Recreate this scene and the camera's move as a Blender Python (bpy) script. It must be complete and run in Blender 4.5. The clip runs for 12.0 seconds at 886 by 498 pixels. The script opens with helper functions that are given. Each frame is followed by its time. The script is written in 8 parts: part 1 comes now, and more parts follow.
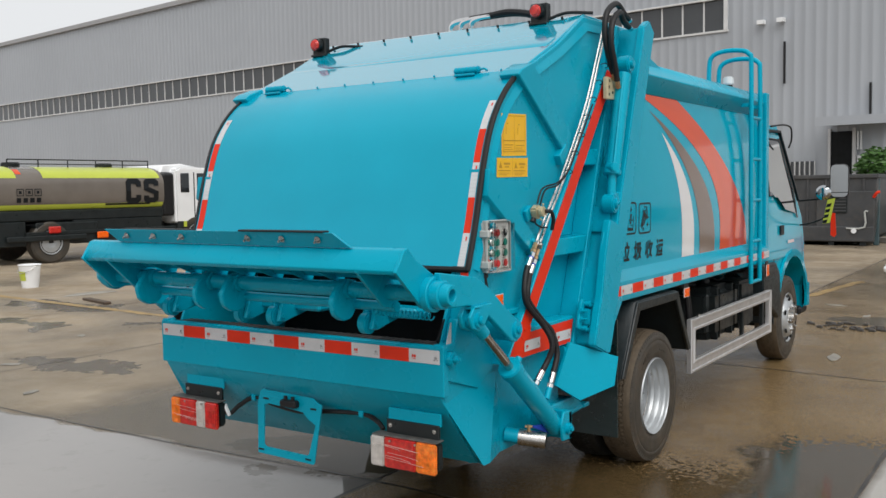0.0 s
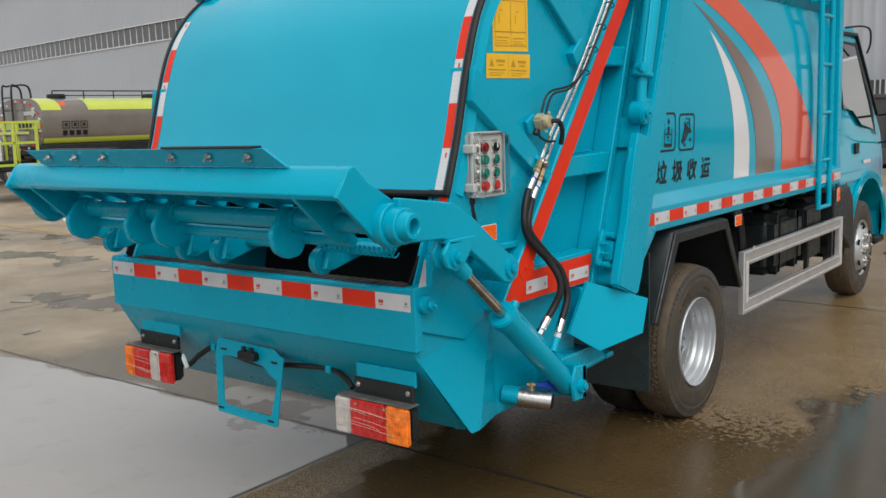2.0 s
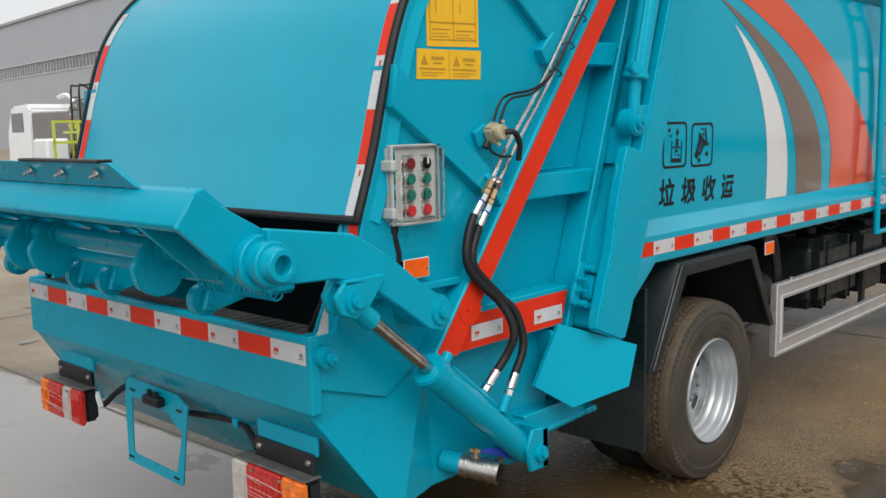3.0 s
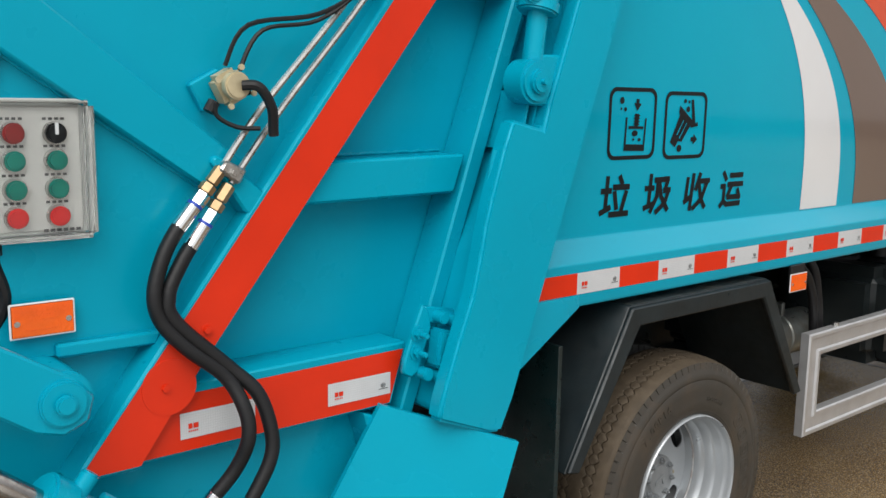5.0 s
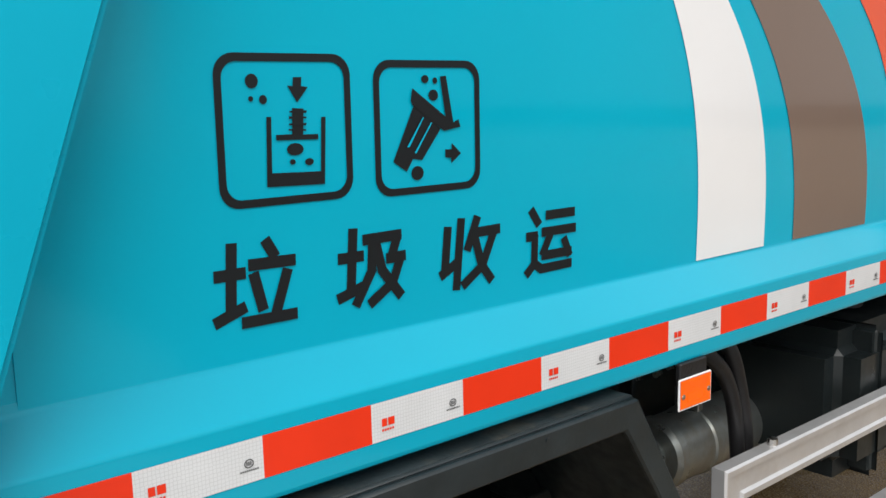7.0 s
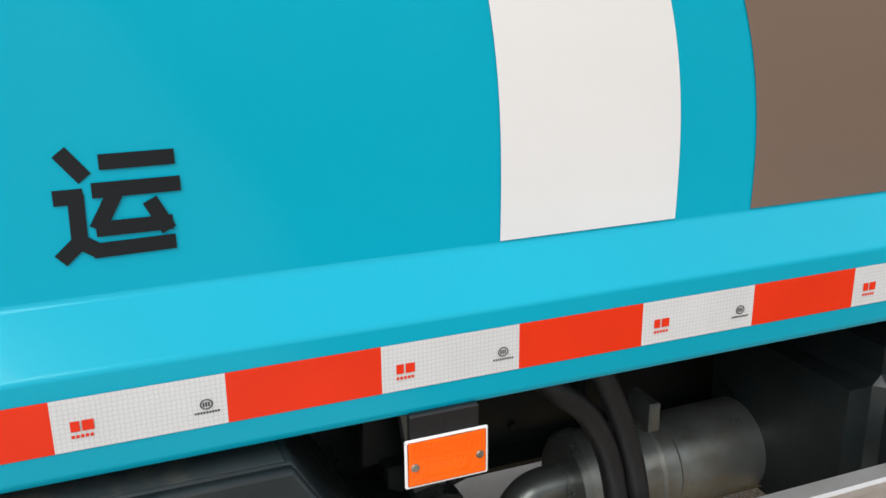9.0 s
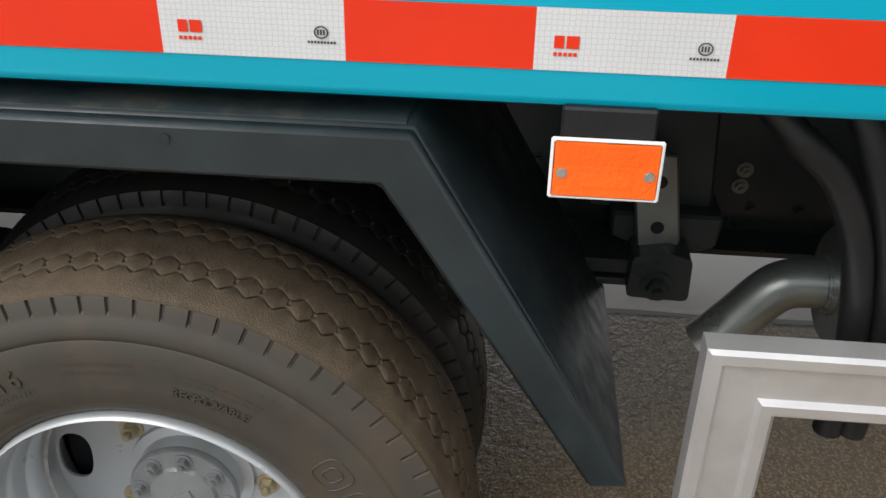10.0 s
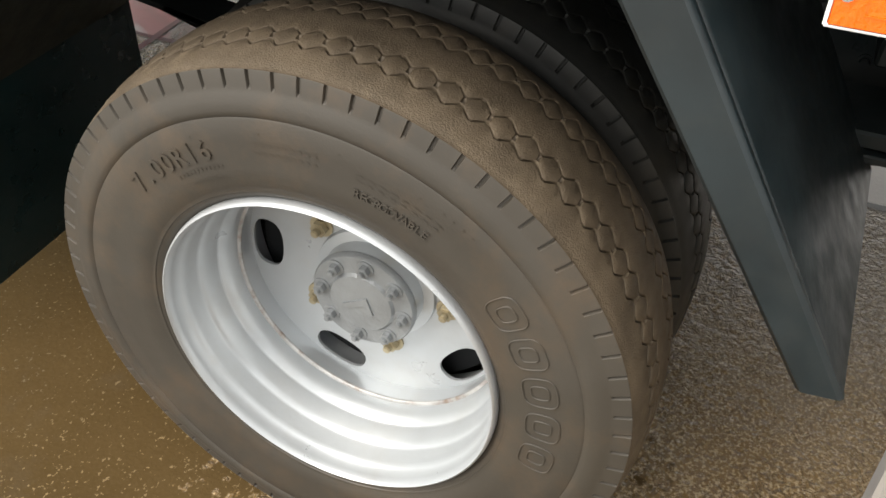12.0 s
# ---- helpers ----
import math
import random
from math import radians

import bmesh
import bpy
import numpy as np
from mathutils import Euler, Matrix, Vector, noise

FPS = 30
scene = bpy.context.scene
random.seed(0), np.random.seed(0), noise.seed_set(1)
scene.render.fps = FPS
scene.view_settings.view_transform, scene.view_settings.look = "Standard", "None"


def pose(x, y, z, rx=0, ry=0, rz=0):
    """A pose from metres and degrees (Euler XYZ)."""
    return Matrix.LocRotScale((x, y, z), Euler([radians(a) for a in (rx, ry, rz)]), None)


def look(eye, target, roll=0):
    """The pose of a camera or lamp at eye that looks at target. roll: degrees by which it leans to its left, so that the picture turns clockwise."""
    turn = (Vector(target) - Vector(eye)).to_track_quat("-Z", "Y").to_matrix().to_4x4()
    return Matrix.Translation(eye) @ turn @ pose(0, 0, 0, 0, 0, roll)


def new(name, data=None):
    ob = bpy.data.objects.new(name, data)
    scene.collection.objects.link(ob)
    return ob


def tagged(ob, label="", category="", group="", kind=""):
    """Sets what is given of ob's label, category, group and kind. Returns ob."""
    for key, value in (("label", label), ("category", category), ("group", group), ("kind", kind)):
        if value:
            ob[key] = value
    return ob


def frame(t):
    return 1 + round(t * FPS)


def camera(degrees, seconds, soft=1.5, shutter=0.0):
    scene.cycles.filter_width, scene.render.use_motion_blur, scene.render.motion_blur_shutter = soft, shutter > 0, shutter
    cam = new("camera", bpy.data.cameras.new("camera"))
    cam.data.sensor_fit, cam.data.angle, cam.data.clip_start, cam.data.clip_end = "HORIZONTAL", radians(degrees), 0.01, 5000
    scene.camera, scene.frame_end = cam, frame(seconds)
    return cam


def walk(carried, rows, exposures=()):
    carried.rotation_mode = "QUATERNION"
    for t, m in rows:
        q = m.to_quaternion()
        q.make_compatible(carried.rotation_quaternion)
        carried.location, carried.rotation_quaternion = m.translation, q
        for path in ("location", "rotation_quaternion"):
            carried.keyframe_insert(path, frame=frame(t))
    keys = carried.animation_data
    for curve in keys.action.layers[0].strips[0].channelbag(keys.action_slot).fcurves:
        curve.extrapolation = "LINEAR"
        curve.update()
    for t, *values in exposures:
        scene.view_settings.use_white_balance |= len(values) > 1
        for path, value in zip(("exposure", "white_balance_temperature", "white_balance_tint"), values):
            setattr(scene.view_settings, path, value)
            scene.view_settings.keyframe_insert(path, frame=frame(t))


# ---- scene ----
cam = camera(51.0, 12.0)
PATH = [
    (0, (2.697, -2.825, 1.514), (1.587, -1.167, 1.384), -0.9),
    (0.5, (2.650, -2.809, 1.509), (1.565, -1.135, 1.369), -1.0),
    (1, (2.602, -2.678, 1.489), (1.541, -0.992, 1.316), -1.7),
    (1.5, (2.609, -2.419, 1.467), (1.459, -0.801, 1.223), -1.6),
    (2, (2.539, -2.084, 1.429), (1.320, -0.523, 1.153), -1.8),
    (2.5, (2.513, -1.747, 1.442), (1.230, -0.232, 1.202), -1.9),
    (2.7, (2.540, -1.601, 1.440), (1.220, -0.119, 1.194), -1.7),
    (4.3, (2.393, -0.503, 1.425), (0.965, 0.865, 1.122), 0.8),
    (4.5, (2.372, -0.384, 1.412), (0.908, 0.945, 1.113), 1.0),
    (5, (2.247, -0.081, 1.396), (0.734, 1.187, 1.077), 0.9),
    (5.5, (2.145, 0.204, 1.392), (0.598, 1.432, 1.079), -0.2),
    (6, (2.061, 0.514, 1.385), (0.504, 1.729, 1.070), -1.1),
    (6.5, (1.846, 0.848, 1.368), (0.369, 2.153, 1.027), -1.1),
    (7, (1.755, 1.122, 1.372), (0.246, 2.397, 1.058), -1.5),
    (7.5, (1.799, 1.395, 1.413), (0.159, 2.499, 1.115), -1.1),
    (7.7, (1.805, 1.480, 1.417), (0.138, 2.546, 1.127), -1.5),
    (9.3, (1.641, 2.180, 1.341), (-0.140, 2.666, 0.574), -0.1),
    (9.5, (1.639, 2.239, 1.316), (-0.153, 2.501, 0.468), 0.3),
    (10, (1.579, 2.302, 1.211), (-0.142, 2.163, 0.202), 1.1),
    (10.5, (1.497, 2.324, 1.197), (-0.099, 1.901, 0.068), 0.5),
    (11, (1.499, 2.338, 1.184), (0.010, 1.742, -0.011), 0.7),
    (11.5, (1.509, 2.318, 1.148), (0.069, 1.682, -0.085), 2.2),
    (12, (1.491, 2.320, 1.130), (0.069, 1.735, -0.149), 1.2),
]
EXPOSURE = ((0.0, 0.20, 6500, 10), (2.7, 0.25, 6500, 10), (4.3, 0.24, 6500, 10), (5.5, 0.54, 6500, 10), (6.5, 0.70, 6500, 10), (7.7, 0.62, 6500, 10), (9.3, 0.62, 6500, 10), (10.0, 0.66, 6500, 10), (10.5, 0.94, 6600, 10), (11.2, 1.16, 7100, 10), (12.0, 1.38, 6950, 10))
walk(cam, [(t, look(eye, target, roll)) for t, eye, target, roll in PATH], EXPOSURE)

# ---------- light ----------
world = bpy.data.worlds.new("overcast_sky")
scene.world = world
world.use_nodes = True
wn, wl = world.node_tree.nodes, world.node_tree.links
wn.clear()
sky = wn.new("ShaderNodeTexSky")
sky.sky_type = 'NISHITA'
sky.sun_disc = False
sky.sun_elevation, sky.sun_rotation = radians(48), radians(130)
sky.dust_density, sky.air_density = 4.0, 1.0
hsv = wn.new("ShaderNodeHueSaturation")
hsv.inputs["Saturation"].default_value = 0.12
cloud = wn.new("ShaderNodeMixRGB")
cloud.inputs["Fac"].default_value = 0.72
cloud.inputs["Color2"].default_value = (6.6, 6.75, 6.9, 1)
bgd = wn.new("ShaderNodeBackground")
bgd.inputs["Strength"].default_value = 0.118
wout = wn.new("ShaderNodeOutputWorld")
wl.new(sky.outputs[0], hsv.inputs["Color"])
wl.new(hsv.outputs[0], cloud.inputs["Color1"])
wl.new(cloud.outputs[0], bgd.inputs["Color"])
wl.new(bgd.outputs[0], wout.inputs["Surface"])

sun_data = bpy.data.lights.new("sun", 'SUN')
sun_data.energy, sun_data.angle, sun_data.color = 1.5, radians(50), (1.0, 0.97, 0.92)
sun = new("sun", sun_data)
sun.matrix_world = look((7.6, -6.4, 11), (0, 0, 0))

# ---------- materials ----------
def mat(name, color, rough=0.5, metal=0.0, coat=0.0, var=0.0, scale=6.0, bump=0.0, bscale=120.0, dirt=None, dirt_amt=0.0,
        rvar=0.0, ior=1.5, bdist=0.002, trans=0.0, spec=0.5, tint=(1, 1, 1)):
    m = bpy.data.materials.new(name)
    m.use_nodes = True
    N, L = m.node_tree.nodes, m.node_tree.links
    b = N["Principled BSDF"]
    b.inputs["Base Color"].default_value = (*color, 1)
    b.inputs["Roughness"].default_value = rough
    b.inputs["Metallic"].default_value = metal
    b.inputs["Coat Weight"].default_value = coat
    b.inputs["Coat Roughness"].default_value = 0.05
    b.inputs["IOR"].default_value = ior
    b.inputs["Specular IOR Level"].default_value = spec
    b.inputs["Specular Tint"].default_value = (*tint, 1)
    b.inputs["Transmission Weight"].default_value = trans
    tc = N.new("ShaderNodeTexCoord")
    last = None
    if var > 0:
        n1 = N.new("ShaderNodeTexNoise")
        n1.inputs["Scale"].default_value = scale
        n1.inputs["Detail"].default_value = 6
        L.new(tc.outputs["Object"], n1.inputs["Vector"])
        r = N.new("ShaderNodeMapRange")
        r.inputs["From Min"].default_value, r.inputs["From Max"].default_value = 0.3, 0.7
        r.inputs["To Min"].default_value, r.inputs["To Max"].default_value = 1 - var, 1 + var
        L.new(n1.outputs["Fac"], r.inputs["Value"])
        mx = N.new("ShaderNodeVectorMath")
        mx.operation = 'SCALE'
        mx.inputs[0].default_value = color
        L.new(r.outputs[0], mx.inputs["Scale"])
        last = mx.outputs[0]
        if rvar > 0:
            r2 = N.new("ShaderNodeMapRange")
            r2.inputs["From Min"].default_value, r2.inputs["From Max"].default_value = 0.3, 0.7
            r2.inputs["To Min"].default_value, r2.inputs["To Max"].default_value = max(0.02, rough - rvar), rough + rvar
            n3 = N.new("ShaderNodeTexNoise")
            n3.inputs["Scale"].default_value = scale * 2.7
            n3.inputs["Detail"].default_value = 5
            L.new(tc.outputs["Object"], n3.inputs["Vector"])
            L.new(n3.outputs["Fac"], r2.inputs["Value"])
            L.new(r2.outputs[0], b.inputs["Roughness"])
    if dirt:
        n2 = N.new("ShaderNodeTexNoise")
        n2.inputs["Scale"].default_value = scale * 1.7
        n2.inputs["Detail"].default_value = 9
        n2.inputs["Roughness"].default_value = 0.7
        L.new(tc.outputs["Object"], n2.inputs["Vector"])
        r = N.new("ShaderNodeMapRange")
        r.inputs["From Min"].default_value, r.inputs["From Max"].default_value = 0.48, 0.72
        r.inputs["To Max"].default_value = dirt_amt
        L.new(n2.outputs["Fac"], r.inputs["Value"])
        mix = N.new("ShaderNodeMixRGB")
        mix.inputs["Color1"].default_value = (*color, 1)
        if last:
            L.new(last, mix.inputs["Color1"])
        mix.inputs["Color2"].default_value = (*dirt, 1)
        L.new(r.outputs[0], mix.inputs["Fac"])
        last = mix.outputs[0]
    if last:
        L.new(last, b.inputs["Base Color"])
    if bump > 0:
        nb = N.new("ShaderNodeTexNoise")
        nb.inputs["Scale"].default_value = bscale
        nb.inputs["Detail"].default_value = 4
        L.new(tc.outputs["Object"], nb.inputs["Vector"])
        bp = N.new("ShaderNodeBump")
        bp.inputs["Strength"].default_value = bump
        bp.inputs["Distance"].default_value = bdist
        L.new(nb.outputs["Fac"], bp.inputs["Height"])
        L.new(bp.outputs[0], b.inputs["Normal"])
    return m


TEAL = mat("teal_paint", (0.0002, 0.322, 0.460), 0.29, 0, 0.0, 0.05, 2.2, 0.10, 34, (0.005, 0.27, 0.385), 0.10, 0.05, bdist=0.003, spec=0.36, tint=(0.35, 0.92, 1.0))
COVER_P = mat("teal_cover_paint", (0.0002, 0.322, 0.460), 0.19, 0, 0.15, 0.05, 2.2, 0.05, 9, (0.005, 0.29, 0.41), 0.10, 0.05, bdist=0.004, spec=0.50, tint=(0.4, 0.92, 1.0))
HOOD_P = mat("teal_roof_gloss", (0.0002, 0.322, 0.460), 0.08, 0, 1.0, 0.04, 1.4, 0.10, 3.2, (0.004, 0.30, 0.41), 0.10, 0.03, bdist=0.012, spec=0.55, tint=(0.6, 0.95, 1.0))
TEAL_S = mat("teal_gloss_panel", (0.0002, 0.345, 0.490), 0.10, 0, 0.02, 0.04, 1.4, 0.03, 6, (0.004, 0.30, 0.41), 0.10, 0.03, bdist=0.006, spec=0.38, tint=(0.4, 0.95, 1.0))
RED_T = mat("red_film", (0.68, 0.030, 0.006), 0.36, 0, 0.0, 0.05, 9, 0.06, 300, spec=0.3)
WHITE_T = mat("white_film", (0.59, 0.60, 0.61), 0.30, 0, 0.2, 0.04, 14, 0.15, 420, (0.5, 0.5, 0.5), 0.2)
RED_S = mat("coral_vinyl", (0.66, 0.072, 0.015), 0.12, 0, 0.3, 0.04, 2, 0.03, 6, spec=0.35)
TAUPE = mat("taupe_vinyl", (0.17, 0.118, 0.092), 0.12, 0, 0.3, 0.05, 2, 0.03, 6, spec=0.35)
WHITE_S = mat("white_vinyl", (0.72, 0.71, 0.71), 0.15, 0, 0.6, 0.03, 3, 0.03, 6)
INK = mat("black_ink", (0.008, 0.010, 0.012), 0.35, 0, 0.0, 0.1, 8, spec=0.25)
BLACK_P = mat("black_painted_steel", (0.011, 0.015, 0.016), 0.38, 0, 0.0, 0.3, 5, 0.25, 60, (0.04, 0.035, 0.028), 0.15, 0.12, spec=0.35)
FENDER = mat("black_plastic_fender", (0.0125, 0.019, 0.022), 0.38, 0, 0.0, 0.25, 14, 0.15, 120, (0.040, 0.042, 0.038), 0.20, 0.10, spec=0.45)
PRINT = mat("grey_print", (0.10, 0.10, 0.10), 0.5)
FENDER_D = mat("dusty_fender", (0.026, 0.036, 0.040), 0.42, 0, 0.0, 0.3, 8, 0.3, 120, (0.15, 0.13, 0.095), 0.55, 0.10, spec=0.7)
RUBBER = mat("tyre_rubber", (0.048, 0.042, 0.034), 0.55, 0, 0.0, 0.16, 5, 0.18, 420, (0.105, 0.070, 0.041), 0.50, 0.10, bdist=0.001)
RUBBER_IN = mat("dark_tyre_rubber", (0.014, 0.015, 0.014), 0.55, 0, 0.0, 0.2, 9, 0.2, 420, (0.06, 0.05, 0.036), 0.25, 0.10, bdist=0.001)
FLAP = mat("mud_flap_rubber", (0.005, 0.016, 0.017), 0.33, 0, 0.0, 0.25, 9, 0.3, 90, (0.07, 0.075, 0.07), 0.12, 0.12, spec=0.7)
TREAD = mat("tyre_tread", (0.086, 0.064, 0.041), 0.65, 0, 0.0, 0.25, 22, 0.7, 520, (0.150, 0.115, 0.075), 0.6, 0.10, bdist=0.0016)
NUT = mat("dull_zinc_nut", (0.42, 0.36, 0.24), 0.4, 0.6, 0, 0.2, 30)
AMBER_D = mat("amber_lamp_lens", (0.80, 0.17, 0.012), 0.10, 0, 0.4, 0.35, 40, 0.6, 120, (0.9, 0.40, 0.06), 0.5)
LAMP_TOP = mat("dusty_lamp_top", (0.085, 0.083, 0.080), 0.5, 0, 0, 0.3, 18, 0.3, 90, (0.22, 0.20, 0.17), 0.5)
RUBBER_B = mat("black_rubber", (0.009, 0.009, 0.010), 0.48, 0, 0.0, 0.2, 20, 0.3, 160, spec=0.35)
SILVER = mat("silver_wheel_paint", (0.45, 0.475, 0.495), 0.33, 0.45, 0.1, 0.07, 7, 0.08, 70, (0.40, 0.39, 0.37), 0.35, 0.06)
CASTING = mat("cast_grey_paint", (0.25, 0.265, 0.275), 0.38, 0.35, 0, 0.12, 25, 0.5, 140)
WELD = mat("weld_seam", (0.40, 0.40, 0.40), 0.45, 0.3, 0, 0.2, 30, 0.6, 90, (0.16, 0.085, 0.04), 0.9)
CHROME = mat("chrome", (0.75, 0.75, 0.75), 0.12, 1.0, 0, 0.1, 12, 0.05, 90)
STEEL = mat("zinc_steel", (0.52, 0.51, 0.49), 0.30, 1.0, 0, 0.16, 22, 0.15, 120, (0.25, 0.17, 0.10), 0.3, 0.08)
BRASS = mat("yellow_zinc", (0.50, 0.33, 0.18), 0.40, 0.85, 0, 0.2, 30)
ROD = mat("hydraulic_rod", (0.50, 0.47, 0.44), 0.20, 1.0, 0, 0.25, 18, 0.1, 60, (0.16, 0.10, 0.07), 0.6, 0.06)
ALU = mat("aluminium_rail", (0.60, 0.595, 0.60), 0.36, 0.65, 0, 0.08, 10, 0.1, 150, (0.4, 0.38, 0.35), 0.3, 0.06)
YELLOW = mat("yellow_label", (0.80, 0.45, 0.012), 0.35, 0, 0.2, 0.05, 12)
LABEL_INK = mat("brown_print", (0.46, 0.25, 0.01), 0.4)
ABS_L = mat("pale_panel", (0.60, 0.60, 0.57), 0.4, 0, 0.1, 0.06, 15)
ABS = mat("grey_abs", (0.43, 0.44, 0.42), 0.4, 0, 0.1, 0.06, 15)
CLEAR = mat("clear_plastic", (0.95, 0.96, 0.96), 0.04, trans=1.0, ior=1.15)
BTN_R = mat("red_button", (0.62, 0.03, 0.03), 0.3, 0, 0.3)
BTN_D = mat("dark_red_button", (0.22, 0.015, 0.015), 0.3, 0, 0.3)
BTN_G = mat("green_button", (0.0, 0.19, 0.145), 0.3, 0, 0.3)
AMBER = mat("amber_lens", (0.92, 0.125, 0.001), 0.25, 0, 0.15, 0.08, 30, 0.5, 260)
LENS_R = mat("red_lens", (0.50, 0.010, 0.008), 0.10, 0, 0.4, 0.35, 40, 0.6, 120, (0.75, 0.10, 0.04), 0.5, spec=0.5)
LENS_W = mat("clear_lens", (0.52, 0.49, 0.46), 0.12, 0, 0.8, 0.2, 30, 0.4, 160)
LENS_G = mat("lens_edge", (0.62, 0.55, 0.5), 0.3)
BLUE_H = mat("blue_handle", (0.02, 0.06, 0.42), 0.35)
BEIGE = mat("beige_cast", (0.52, 0.44, 0.28), 0.45, 0.2, 0, 0.15, 30, 0.3, 120)
GLASS_D = mat("tinted_glass", (0.02, 0.024, 0.026), 0.03, 0, 1.0, spec=0.8)
MIRROR = mat("mirror", (0.50, 0.53, 0.55), 0.03, 1.0)
WHITE_P = mat("white_paint", (0.78, 0.79, 0.80), 0.25, 0, 0.4, 0.04, 3)
MAT_R = mat("worn_rubber_mat", (0.050, 0.052, 0.054), 0.55, 0, 0, 0.35, 14, 0.4, 140, (0.10, 0.095, 0.085), 0.4, spec=0.3)
# near-black for the hopper inside and drum; also stands for shade in holes
DARK_IN = mat("near_black_inner", (0.008, 0.009, 0.010), 0.6, 0.0, 0, 0.3, 8, spec=0.2)
MUFF = mat("exhaust_steel", (0.22, 0.24, 0.235), 0.38, 0.75, 0, 0.3, 7, 0.25, 60, (0.19, 0.14, 0.09), 0.6, 0.12)
LIME = mat("lime_paint", (0.46, 0.53, 0.055), 0.3, 0, 0.3, 0.05, 4)
TANK_G = mat("tank_grey_paint", (0.150, 0.130, 0.112), 0.20, 0, 0.2, 0.10, 2)
CLAD = mat("wall_cladding", (0.375, 0.395, 0.425), 0.42, 0.1, 0, 0.03, 0.3)
CLAD2 = mat("roof_edge", (0.33, 0.325, 0.33), 0.5, 0.1, 0, 0.05, 0.4)
WINF = mat("window_frame_white", (0.62, 0.62, 0.62), 0.5, 0, 0, 0.06, 2)
WING = mat("window_glass", (0.045, 0.048, 0.052), 0.12, 0, 0.3, 0.25, 0.7)
CONT = mat("dark_container_paint", (0.050, 0.052, 0.055), 0.45, 0.1, 0, 0.25, 2.5, 0.2, 20, (0.12, 0.10, 0.08), 0.4)
LEAF = mat("leaf", (0.055, 0.135, 0.025), 0.5, 0, 0, 0.4, 3)
BARK = mat("bark", (0.10, 0.075, 0.05), 0.8, 0, 0, 0.3, 20, 0.5, 40)
PAPER = mat("wet_paper", (0.27, 0.25, 0.215), 0.4, 0, 0, 0.25, 20)
WOOD = mat("wet_wood", (0.075, 0.05, 0.032), 0.6, 0, 0, 0.3, 20, 0.4, 60)
RUSTY = mat("rusty_red", (0.52, 0.035, 0.06), 0.5, 0, 0, 0.15, 3)
KERB = mat("kerb_concrete", (0.30, 0.28, 0.25), 0.75, 0, 0, 0.2, 4, 0.4, 40)


